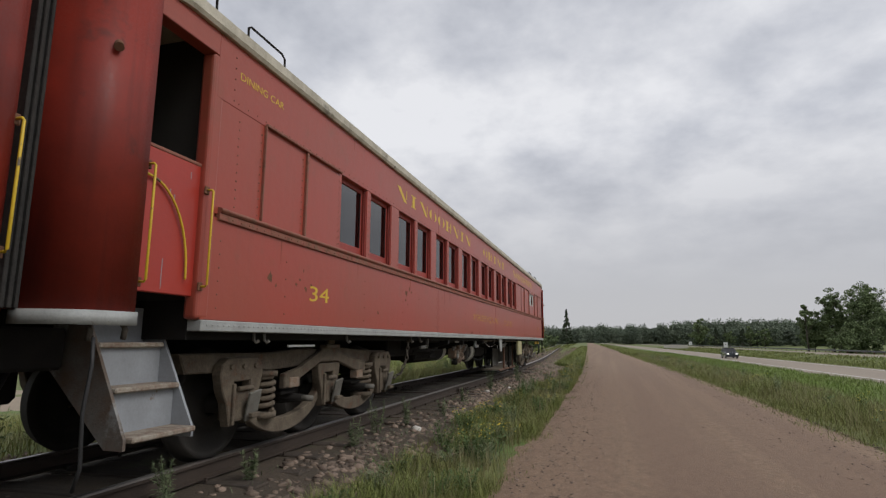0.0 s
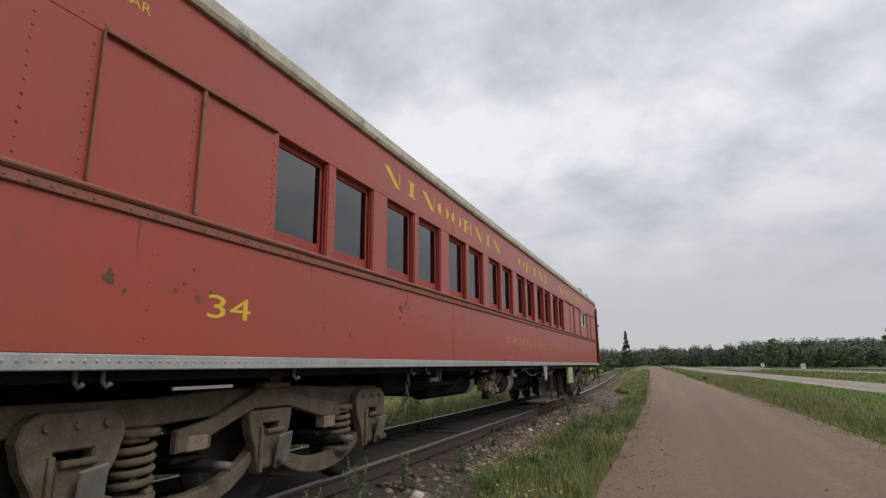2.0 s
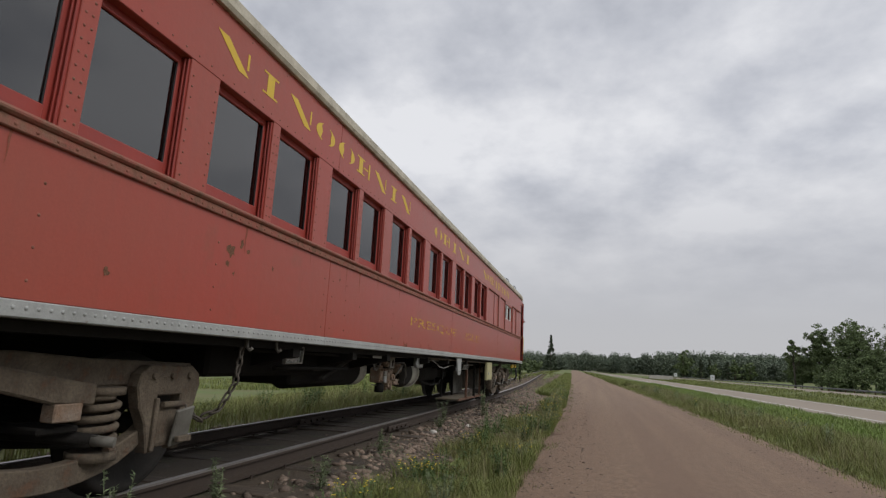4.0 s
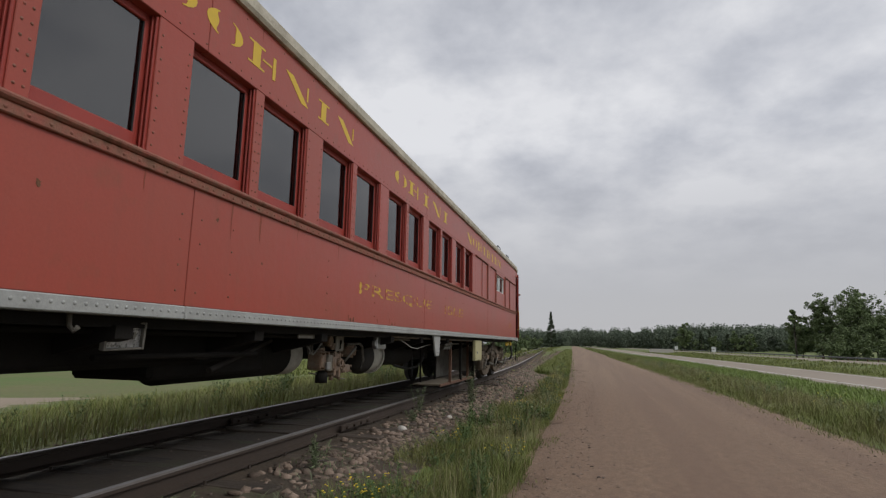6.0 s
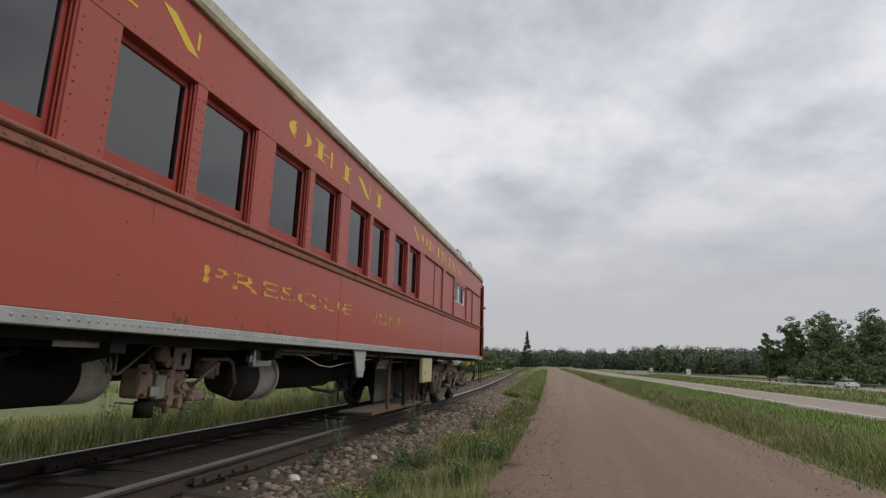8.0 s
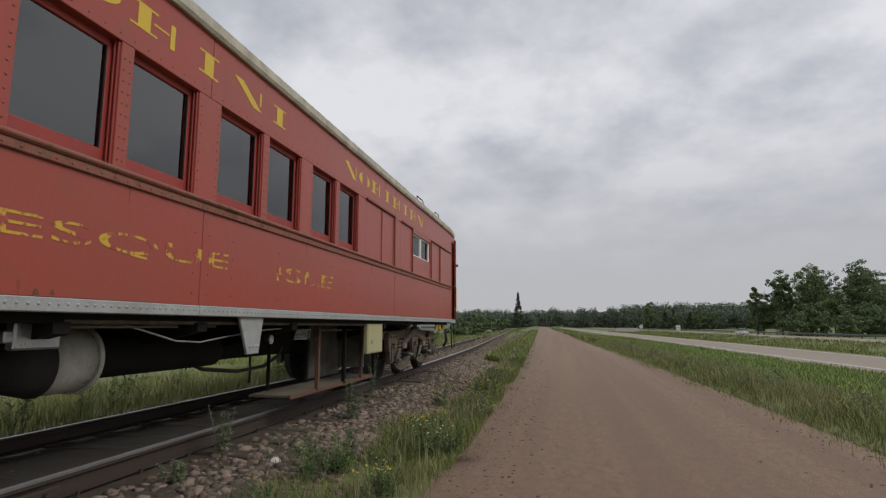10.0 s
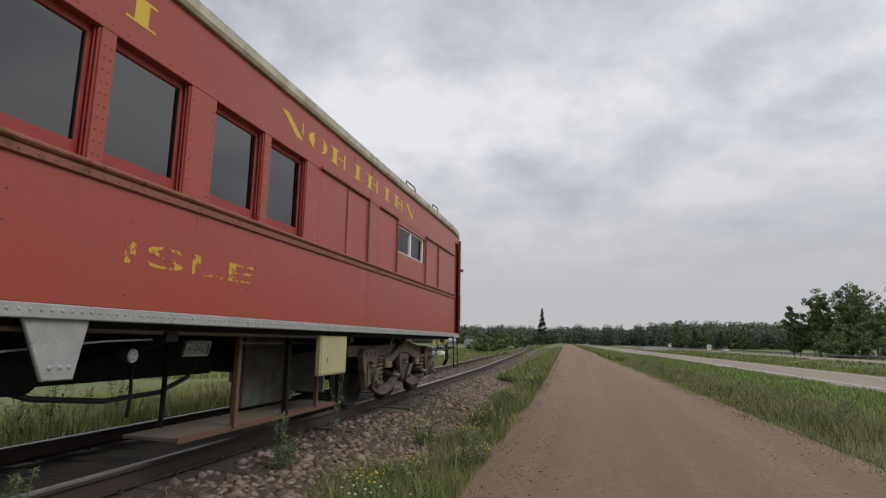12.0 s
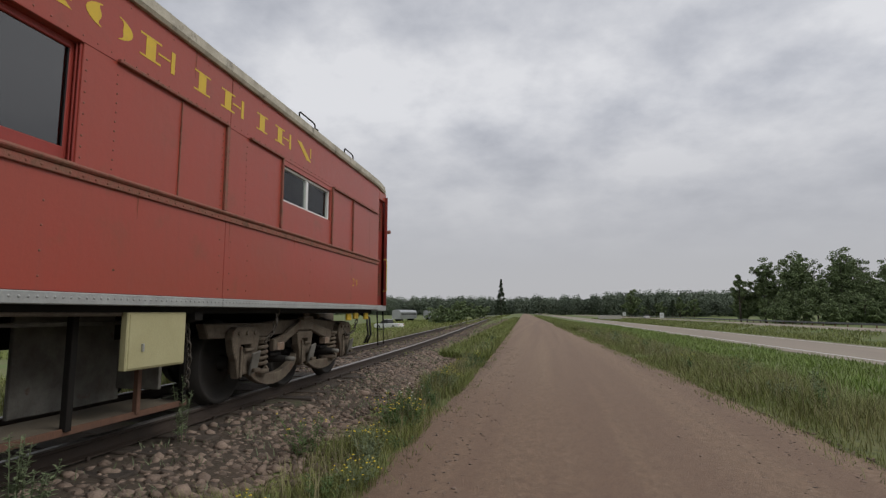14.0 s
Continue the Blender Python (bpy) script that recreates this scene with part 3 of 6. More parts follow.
def window(a, b, k):
    """A recessed sash: red frame, grooved jamb, dark pane."""
    bm_ = NB()
    x = -0.062
    box(bm_, x - 0.03, x, a - 0.01, a + 0.035, WIN0 - 0.02, WIN1, 0.004)
    box(bm_, x - 0.03, x, b - 0.045, b + 0.01, WIN0 - 0.02, WIN1, 0.004)
    box(bm_, x - 0.03, x + 0.002, a + 0.03, b - 0.04, WIN0 - 0.02, WIN0 + 0.105, 0.006)
    box(bm_, x - 0.03, x + 0.002, a + 0.03, b - 0.04, WIN1 - 0.05, WIN1 + 0.01, 0.006)
    fr = part("window", bm_, "red_sash", coach, "recessed red sash window with a dark pane")
    bm_ = NB()
    box(bm_, x - 0.020, x - 0.014, a + 0.03, b - 0.04, WIN0 + 0.10, WIN1 - 0.045)
    part("pane", bm_, "glass", fr).visible_shadow = False
    for xa, xb, w in ((-0.048, -0.034, 0.022), (-0.024, -0.012, 0.016)):
        bm_ = NB()
        box(bm_, xa, xb, b - w, b + 0.002, WIN0, WIN1 - 0.002, 0.003)
        part("stop_bead", bm_, "red_sash", fr)
    bm_ = NB()
    box(bm_, -0.07, 0.014, a - 0.01, b + 0.01, WIN0 - 0.012, WIN0 + 0.004, 0.004)
    part("window_sill", bm_, "red_rust", fr, "rusty red window sill")
    bm_ = NB()
    box(bm_, x - 0.012, x - 0.006, b - 0.052, b - 0.041, WIN0 + 0.10, WIN1 - 0.045)
    part("gasket", bm_, "rubber", fr)


for k, (a, b) in enumerate(openings):
    window(a, b, k)

# small slider window in the closed section
bm = NB()
ya, yb, za, zb = BATH
for q in ((ya, ya + 0.035, za, zb), (yb - 0.035, yb, za, zb), (ya + 0.035, yb - 0.035, za, za + 0.03), (ya + 0.035, yb - 0.035, zb - 0.03, zb), ((ya + yb) / 2 - 0.03, (ya + yb) / 2 + 0.03, za + 0.03, zb - 0.03)):
    box(bm, -0.075, -0.03, *q, 0.004)
slider = part("slider_window", bm, "white_trim", coach, "white-framed sliding window with pale green blinds")
for q in ((ya + 0.03, (ya + yb) / 2 - 0.02), ((ya + yb) / 2 + 0.02, yb - 0.03)):
    bm = NB()
    box(bm, -0.058, -0.053, *q, za + 0.025, zb - 0.025)
    part("pane", bm, "glass_clear", slider).visible_shadow = False
    bm = NB()
    n = 14
    for i in range(n):
        y = q[0] + (q[1] - q[0]) * i / n
        box(bm, -0.105 - 0.008 * (i % 2), -0.10 - 0.008 * (i % 2), y, y + (q[1] - q[0]) / n, za, zb)
    part("blind", bm, "curtain", slider)

# battens, raised plates and seams on the upper side
for y, w in ((7.16, 0.012), (7.86, 0.03), (22.54, 0.045), (23.71, 0.03), (25.30, 0.03), (26.2, 0.03)):
    bm = NB()
    box(bm, -0.01, 0.026, y - w / 2, y + w / 2, BELT1 + 0.006, WIN1 + 0.01, 0.004)
    part("batten", bm, "red_rust", coach)
for a, b in ((7.16, 8.58), (21.1, 22.54), (22.95, 23.71), (25.30, 27.5)):
    bm = NB()
    box(bm, -0.01, 0.034, a, b, WIN1 - 0.004, WIN1 + 0.022, 0.004)
    part("drip_strip", bm, "red_rust", coach)
bm = NB()
box(bm, -0.01, 0.012, 21.84, 21.852, BELT1 + 0.006, WIN1 - 0.01)
part("plate_edge", bm, "red_rust", coach)

# rivets
rng = random.Random(7)
bm = NB()
y = Y0 + 0.06
while y < Y1 - 0.03:
    dome(bm, 0.012, y, SILL + 0.045, 0.0125)
    y += 0.062
tagged(part("sill_rivets", bm, "grey_band", coach), kind="stuff")
bm = NB()
y = 6.79
while y < Y1 - 0.05:
    dome(bm, 0.022, y, BELT0 + 0.026, 0.012)
    y += 0.105
tagged(part("belt_rivets", bm, "red_rust", coach), kind="stuff")


def rivet_row(bm_, y, z0, z1, step, x=0.0, r=0.0105):
    z = z0
    while z <= z1:
        dome(bm_, x, y + rng.uniform(-0.003, 0.003), z, r)
        z += step


bm = NB()
for a, b in openings:
    rivet_row(bm, a - 0.035, WIN0 + 0.05, WIN1 - 0.03, 0.075)
    rivet_row(bm, b + 0.03, WIN0 + 0.05, WIN1 - 0.03, 0.075)
for y in (6.82, 7.12, 7.80, 7.87, 8.56, 21.12, 22.48, 22.6, 22.92, 23.68, 26.16, 27.1):
    rivet_row(bm, y, WIN0 + 0.04, WIN1 - 0.03, 0.07)
for y in [6.69] + [s_ + d for s_ in SEAMS[1:4] for d in (-0.09, 0.09, 0.42)] + [7.6, 9.3, 10.6, 14.2, 15.4, 18.6, 19.9, 20.6, 24.6, 26.2]:
    rivet_row(bm, y, BAND + 0.09, BELT0 - 0.05, 0.155 if y > 7 else 0.1)
y = 6.79
while y < Y1 - 0.1:
    dome(bm, 0.004, y, WIN1 + 0.045, 0.0095)
    y += 0.125
y = 7.2
while y < Y1 - 0.2:
    dome(bm, 0.004, y + rng.uniform(-0.02, 0.02), EAVE - 0.05, 0.009)
    y += 0.5
rivet_row(bm, 6.73, WIN1 + 0.05, EAVE - 0.05, 0.09, 0.004)
tagged(part("side_rivets", bm, "red_rust", coach), kind="stuff")

# rust spots where the paint has flaked, each with a shape of its own
for yy, zz, rr in ((7.36, 1.52, 0.05), (7.45, 1.46, 0.02), (7.78, 1.5, 0.022), (7.84, 1.55, 0.02), (7.95, 1.47, 0.03), (9.72, 1.33, 0.03), (10.75, 1.66, 0.065), (10.72, 1.56, 0.03), (10.86, 1.73, 0.035), (10.95, 1.69, 0.025), (10.80, 1.50, 0.018), (11.3, 1.62, 0.02), (12.55, 1.72, 0.02), (14.75, 1.15, 0.035),
                   (14.82, 1.155, 0.03), (16.0, 1.15, 0.03), (16.1, 1.155, 0.02), (7.9, 1.64, 0.018), (13.1, 1.5, 0.015), (8.05, 1.52, 0.02), (21.2, 1.3, 0.015)):
    bm = NB()
    n = 11
    ring = [bm.verts.new((0.0016, yy + rr * rng.uniform(0.35, 1.0) * math.cos(2 * math.pi * i / n), zz + rr * rng.uniform(0.4, 1.25) * math.sin(2 * math.pi * i / n))) for i in range(n)]
    bm.faces.new(ring)
    part("rust_spot", bm, "rust", coach, "small patch of bare rust")

# thin runs of rust below the belt moulding, wider at the top
for yy, zz, L, w in ((7.5, 1.87, 0.22, 0.010), (9.1, 1.87, 0.16, 0.008), (10.9, 1.87, 0.20, 0.014), (11.9, 1.87, 0.12, 0.008), (12.7, 1.87, 0.26, 0.010), (13.05, 1.87, 0.22, 0.016), (13.6, 1.87, 0.10, 0.008), (14.4, 1.87, 0.15, 0.010),
                     (15.3, 1.87, 0.10, 0.010), (16.6, 1.87, 0.13, 0.008), (19.2, 1.87, 0.14, 0.010), (21.4, 1.87, 0.18, 0.012), (22.66, 1.87, 0.24, 0.010), (24.1, 1.87, 0.10, 0.010), (14.7, 1.20, 0.07, 0.02), (15.5, 1.19, 0.06, 0.02),
                     (15.9, 1.21, 0.08, 0.012), (12.9, 3.31, 0.12, 0.010), (22.0, 3.31, 0.25, 0.016), (22.6, 3.31, 0.2, 0.012), (8.9, 3.31, 0.14, 0.010)):
    bm = NB()
    xo = 0.0056 if zz > 3 else 0.0017
    jog = [rng.uniform(-0.003, 0.003) for _ in range(5)]
    left = [(xo, yy - w * (1 - 0.2 * k) + jog[k], zz - L * k / 4) for k in range(5)]
    right = [(xo, yy + w * (0.9 - 0.2 * k) + jog[k], zz - L * k / 4) for k in range(5)]
    bm.faces.new([bm.verts.new(q) for q in left + right[::-1]])
    part("rust_run", bm, "rust_run", coach, "thin run of rust down the paint")

# roof, with a gutter and a hood that droops to both ends
R_TOP = 0.5


def roof_ring(y, rise, drop, inset):
    pts = [(-0.06 + inset * -1, EAVE - 0.0 - drop), (0.035 - inset, EAVE - drop), (0.052 - inset, EAVE + 0.03 - drop), (0.046 - inset, EAVE + 0.115 - drop)]
    half = -TRACK_X
    for i in range(1, 20):
        u = 1 - i / 10
        pts.append((TRACK_X + (half - inset + 0.03) * u, EAVE + 0.135 - drop + rise * (1 - u * u)))
    mirror = [(2 * TRACK_X - x, z) for x, z in pts[:4]][::-1]
    return [(x, y, z) for x, z in pts + mirror]


def roof(ys, parent):
    bm_ = NB()
    rings_ = [[bm_.verts.new(p) for p in roof_ring(*q)] for q in ys]
    n_ = len(rings_[0])
    for r0_, r1_ in zip(rings_, rings_[1:]):
        for i in range(n_):
            f = bm_.faces.new((r0_[i], r0_[(i + 1) % n_], r1_[(i + 1) % n_], r1_[i]))
            f.smooth = 3 < i < n_ - 4
    bm_.faces.new(rings_[0][::-1])
    bm_.faces.new(rings_[-1])
    bmesh.ops.recalc_face_normals(bm_, faces=bm_.faces)
    return part("roof", bm_, "roof", parent, "weathered cream-painted arched roof")


the_roof = roof([(5.55, 0.25, 0.06, 0.10), (5.74, 0.36, 0.03, 0.03), (6.19, 0.45, 0.0, 0), (7.2, R_TOP, 0, 0), (12, R_TOP, 0, 0), (17, R_TOP, 0, 0), (22, R_TOP, 0, 0), (26.0, R_TOP, 0, 0),
                 (26.9, 0.49, 0.0, 0), (27.5, 0.45, 0.005, 0.0), (27.95, 0.36, 0.035, 0.02), (28.2, 0.24, 0.08, 0.08)], coach)
for y0_, y1_, h in ((5.74, 6.5, 0.22), (6.9, 7.45, 0.16), (24.2, 24.7, 0.12), (25.85, 26.25, 0.12)):
    bm = NB()
    z = EAVE + 0.13
    tube(bm, [(-0.03, y0_, z), (-0.035, y0_, z + h * 0.8), (-0.04, y0_ + 0.04, z + h), (-0.04, y1_ - 0.04, z + h), (-0.035, y1_, z + h * 0.8), (-0.03, y1_, z)], 0.010, 6)
    part("roof_handhold", bm, "dark", the_roof, "bent iron roof handhold")
bm = NB()
rod(bm, (-0.3, 25.2, 3.52), (-0.3, 25.2, 3.66), 0.05, n=12)
rod(bm, (-0.3, 25.2, 3.66), (-0.3, 25.2, 3.69), 0.10, 0.03, n=12)
part("roof_vent", bm, "dark", the_roof, "small capped roof vent")

# inner shell: floor, far side, ceiling and bulkheads
bm = NB()
box(bm, 2 * TRACK_X + 0.02, -WALL, Y0, Y1, SILL - 0.06, SILL + 0.22)
part("floor_frame", bm, "dark", coach)
bm = NB()
box(bm, 2 * TRACK_X, 2 * TRACK_X + WALL, 5.59, 28.1, SILL, EAVE + 0.02)
part("far_side_wall", bm, "red", coach)
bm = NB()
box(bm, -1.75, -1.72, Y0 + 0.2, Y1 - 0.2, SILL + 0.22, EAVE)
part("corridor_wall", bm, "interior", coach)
# near-black ceiling added to hide the pale roof underside behind the panes
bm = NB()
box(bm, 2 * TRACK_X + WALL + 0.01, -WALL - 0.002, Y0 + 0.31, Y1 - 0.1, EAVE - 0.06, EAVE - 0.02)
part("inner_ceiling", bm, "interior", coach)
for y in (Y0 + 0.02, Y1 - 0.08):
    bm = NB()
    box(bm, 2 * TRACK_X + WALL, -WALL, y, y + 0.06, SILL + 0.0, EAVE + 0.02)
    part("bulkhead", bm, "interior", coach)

# vestibule at the joined end
VZ0, VZ1 = SILL + 0.02, EAVE + 0.02


def curved_wall(pts, z0, z1, thick, mat, name, parent, label=""):
    """A wall along the plan line pts."""
    bm_ = NB()
    rows_ = []
    for i, (x, y) in enumerate(pts):
        a, b = Vector(pts[max(i - 1, 0)]), Vector(pts[min(i + 1, len(pts) - 1)])
        d = (b - a).normalized()
        nx, ny = d.y, -d.x
        rows_.append([bm_.verts.new((x, y, z0)), bm_.verts.new((x, y, z1)), bm_.verts.new((x - thick * nx, y - thick * ny, z1)), bm_.verts.new((x - thick * nx, y - thick * ny, z0))])
    for r0_, r1_ in zip(rows_, rows_[1:]):
        for i in range(4):
            bm_.faces.new((r0_[i], r1_[i], r1_[(i + 1) % 4], r0_[(i + 1) % 4])).smooth = i in (0, 2)
    bm_.faces.new(rows_[0])
    bm_.faces.new(rows_[-1][::-1])
    bmesh.ops.recalc_face_normals(bm_, faces=bm_.faces)
    return part(name, bm_, mat, parent, label)


def arc_plan(yc, sign):
    """The plan line of a rounded vestibule corner; it turns in from the side to the end."""
    out = [(0.0, yc)]
    for i in range(1, 9):
        a = math.radians(10 * i)
        out.append((-0.40 * (1 - math.cos(a)) / (1 - math.cos(math.radians(80))), yc - sign * (0.12 + 0.23 * math.sin(a) / math.sin(math.radians(80)))))
    return out


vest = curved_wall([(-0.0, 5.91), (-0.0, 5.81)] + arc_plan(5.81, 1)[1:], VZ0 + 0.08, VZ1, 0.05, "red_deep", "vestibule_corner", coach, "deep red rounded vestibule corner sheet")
tip = arc_plan(5.81, 1)[-2:]
curved_wall([(tip[0][0] + 0.006, tip[0][1]), (tip[1][0] + 0.006, tip[1][1] - 0.01)], VZ0 + 0.1, VZ1 - 0.05, 0.03, "rust", "edge_strip", coach, "ragged rusty edge strip")
curved_wall([(0.012, 5.91), (0.012, 5.81)] + [(x + 0.012, y) for x, y in arc_plan(5.81, 1)[1:-1]], SILL + 0.02, BAND + 0.02, 0.06, "grey_band", "vestibule_sill_band", coach, "worn grey sill band")
bm = NB()
for z in [VZ0 + 0.2 + 0.13 * i for i in range(18)]:
    dome(bm, 0.0, 5.86, z, 0.008)
    dome(bm, -0.002, 5.72, z, 0.008)
tagged(part("vestibule_rivets", bm, "red_deep", coach), kind="stuff")
bm = NB()
box(bm, -1.3, -0.38, 5.39, 5.44, SILL, VZ1)
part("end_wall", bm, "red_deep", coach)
bm = NB()
box(bm, -0.11, 0.004, 5.908, Y0 + 0.002, 3.13, EAVE + 0.03, 0.005)
part("door_header", bm, "red", coach)
bm = NB()
box(bm, -0.12, 0.003, Y0 - 0.045, Y0 + 0.09, BAND, 3.14, 0.03, 3)
part("corner_post", bm, "red", coach)
bm = NB()
box(bm, -0.085, -0.05, 5.95, Y0 - 0.03, 1.29, 2.24, 0.006)
half_door = part("half_door", bm, "red_bright", coach, "scratched bright red lower door panel")
bm = NB()
box(bm, -0.09, -0.045, 5.95, Y0 - 0.03, 2.235, 2.262, 0.006)
part("door_rail", bm, "red_rust", half_door)
for yy, zz, hh in ((6.19, 1.32, 0.2), (6.21, 1.95, 0.05), (6.25, 1.93, 0.04), (6.39, 2.12, 0.05)):
    bm = NB()
    box(bm, -0.0515, -0.049, yy, yy + 0.006, zz, zz + hh)
    part("scratch", bm, "step_grey", half_door)
bm = NB()
pts = []
for i in range(12):
    a = math.radians(90 * i / 11)
    pts.append((-0.03, 5.99 + 0.40 * math.sin(a), 1.42 + 0.62 * math.cos(a)))
pts = [(-0.03, 5.91, 2.06)] + pts + [(-0.03, 6.39, 1.40)]
tube(bm, pts, 0.0085, 8)
part("curved_handrail", bm, "yellow", half_door, "curved chipped yellow handrail")


def grab_iron(y, z0, z1, parent, x=0.0):
    bm_ = NB()
    tube(bm_, [(x - 0.01, y, z1), (x + 0.05, y, z1), (x + 0.062, y, z1 - 0.012), (x + 0.062, y, z0 + 0.012), (x + 0.05, y, z0), (x - 0.01, y, z0)], 0.0082, 8)
    g = part("grab_iron", bm_, "yellow", parent, "chipped yellow grab iron")
    bm_ = NB()
    for z in (z0, z1):
        box(bm_, x - 0.004, x + 0.012, y - 0.022, y + 0.022, z - 0.03, z + 0.03, 0.004)
    part("foot_plate", bm_, "rust", g)


grab_iron(6.50, 1.36, 2.06, coach)
grab_iron(5.955, 1.34, 2.09, coach, 0.0)
bm = NB()
rod(bm, (-0.04, 5.68, 2.80), (0.065, 5.60, 2.69), 0.022, 0.028, n=10)
part("flag_socket", bm, "rust", coach, "rusty flag socket")
bm = NB()
box(bm, -0.004, 0.04, 5.84, 5.90, 2.73, 2.80, 0.006)
rod(bm, (0.02, 5.85, 2.81), (0.02, 5.89, 2.81), 0.012, n=8)
part("latch_bracket", bm, "rust", coach)
# vestibule inside
bm = NB()
box(bm, 2 * TRACK_X + WALL, -0.55, 5.39, Y0, SILL + 0.2, SILL + 0.24)
part("vestibule_floor", bm, "dark", coach)
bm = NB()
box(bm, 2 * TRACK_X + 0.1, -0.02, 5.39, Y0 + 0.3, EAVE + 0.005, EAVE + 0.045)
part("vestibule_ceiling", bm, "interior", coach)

# the three boarding steps
bm = NB()
box(bm, -0.66, -0.60, 6.01, 6.55, 0.8, 1.08, 0.006)
steps_part = part("boarding_steps", bm, "step_side", coach, "pale grey boarding steps with chipped rusty treads")
for y in (5.98, 6.55):
    bm = NB()
    a = [bm.verts.new((x, y, z)) for x, z in ((-0.66, 1.08), (-0.36, 1.08), (-0.02, 0.40), (-0.02, 0.335), (-0.16, 0.335), (-0.66, 0.8))]
    b = [bm.verts.new((v.co.x, y + 0.022, v.co.z)) for v in a]
    bm.faces.new(a)
    bm.faces.new(b[::-1])
    for i in range(6):
        bm.faces.new((a[i], b[i], b[(i + 1) % 6], a[(i + 1) % 6]))
    bmesh.ops.recalc_face_normals(bm, faces=bm.faces)
    part("side_plate", bm, "step_side" if y < 6.09 else "step_grey", steps_part, "rust-stained step side plate")
for x0, x1, z in ((-0.52, -0.30, 0.97), (-0.36, -0.14, 0.695), (-0.22, 0.02, 0.41)):
    bm = NB()
    box(bm, x0, x1, 6.012, 6.55, z - 0.035, z, 0.008)
    part("tread", bm, "tread", steps_part, "chipped tread with rust along its edge")
    bm = NB()
    box(bm, x0 + 0.01, x0 + 0.025, 6.012, 6.55, z, z + 0.245)
    part("riser", bm, "step_grey", steps_part)
for (x, y, z) in ((-0.05, 5.69, 0.98), (0.0, 5.88, 0.99)):
    bm = NB()
    tube(bm, [(x, y, z + 0.09), (x + 0.02, y, z + 0.06), (x + 0.01, y, z)], 0.018, 6)
    part("safety_hook", bm, "chain", coach)
bm = NB()
tube(bm, [(0.0, 5.69, 1.0), (0.02, 5.68, 0.85), (0.01, 5.66, 0.6), (0.0, 5.69, 0.3), (-0.03, 5.68, 0.18)], 0.011, 8)
part("hanging_hose", bm, "rubber", coach, "hanging black hose")
bm = NB()
box(bm, -2.5, -0.5, 5.31, 5.95, 0.80, 1.06, 0.02)
part("buffer_beam", bm, "dark", coach)

# vestibule at the free end
bm = NB()
box(bm, -0.16, -0.05, Y1, 28.05, BAND, 3.13, 0.01)
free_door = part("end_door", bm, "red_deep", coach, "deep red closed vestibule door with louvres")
for z0, z1 in ((2.55, 3.0), (1.32, 1.75)):
    n = 9
    for i in range(n):
        bm = NB()
        z = z0 + (z1 - z0) * i / n
        box(bm, -0.052, -0.032, Y1 + 0.14, 27.93, z, z + 0.02, 0.004)
        part("louvre_slat", bm, "rust", free_door)
curved_wall([(-0.0, 28.03), (-0.02, 28.12), (-0.07, 28.2), (-0.16, 28.26), (-0.4, 28.3), (-0.9, 28.32)], BAND, EAVE - 0.1, -0.05, "red_deep", "vestibule_corner", coach)
bm = NB()
box(bm, -0.14, 0.004, Y1, 28.1, 3.12, EAVE - 0.04, 0.006)
part("door_header", bm, "red", coach)
bm = NB()
box(bm, -2.0, 0.004, Y1, 28.2, SILL - 0.02, BAND, 0.006)
part("end_sill_band", bm, "grey_band", coach, "worn grey sill band")
grab_iron(28.0, 1.4, 2.0, coach)
bm = NB()
rod(bm, (0.0, 28.15, 2.55), (0.08, 28.18, 2.56), 0.035, n=10)
part("marker_bracket", bm, "red_rust", coach)
bm = NB()
box(bm, 2 * TRACK_X + 0.2, -0.9, 28.28, 28.33, SILL, EAVE - 0.1)
part("end_wall", bm, "red_deep", coach)
for z0, dy in ((0.78, 0.0), (0.5, 0.03)):
    bm = NB()
    tube(bm, [(-0.04, 27.75 + dy, 1.02), (-0.02, 27.75 + dy, z0 - 0.1), (-0.02, 28.12 + dy, z0 - 0.1), (-0.04, 28.12 + dy, 1.02)], 0.012, 6)
    part("stirrup_step", bm, "dark", coach)

# ---- lettering ----


def lettering(text, y0, y1, z, height, parent, mat="letter", x=0.0055):
    """Words along the side, drawn out from y0 to y1."""
    cu = bpy.data.curves.new("lettering", "FONT")
    cu.body = text
    cu.extrude = 0.0006
    ob = new("lettering", cu)
    dg = bpy.context.evaluated_depsgraph_get()
    dg.update()
    me = bpy.data.meshes.new_from_object(ob.evaluated_get(dg))
    bpy.data.objects.remove(ob)
    bm_ = NB()
    bm_.from_mesh(me)
    co = np.array([v.co for v in bm_.verts])
    lo, hi = co.min(0), co.max(0)
    for v in bm_.verts:
        u = (v.co.x - lo[0]) / (hi[0] - lo[0])
        w = (v.co.y - lo[1]) / (hi[1] - lo[1])
        v.co = Vector((x + v.co.z, y0 + (y1 - y0) * u, z + height * w))
    # one mesh for each character
    left = set(bm_.faces)
    while left:
        todo, island = [left.pop()], []
        while todo:
            f = todo.pop()
            island.append(f)
            for ed in f.edges:
                for g in ed.link_faces:
                    if g in left:
                        left.remove(g)
                        todo.append(g)
        one, made_ = NB(), {}
        for f in island:
            for v in f.verts:
                if v not in made_:
                    made_[v] = one.verts.new(v.co)
            one.faces.new([made_[v] for v in f.verts])
        part("letter", one, mat, parent, "gold painted letter")
    bm_.free()


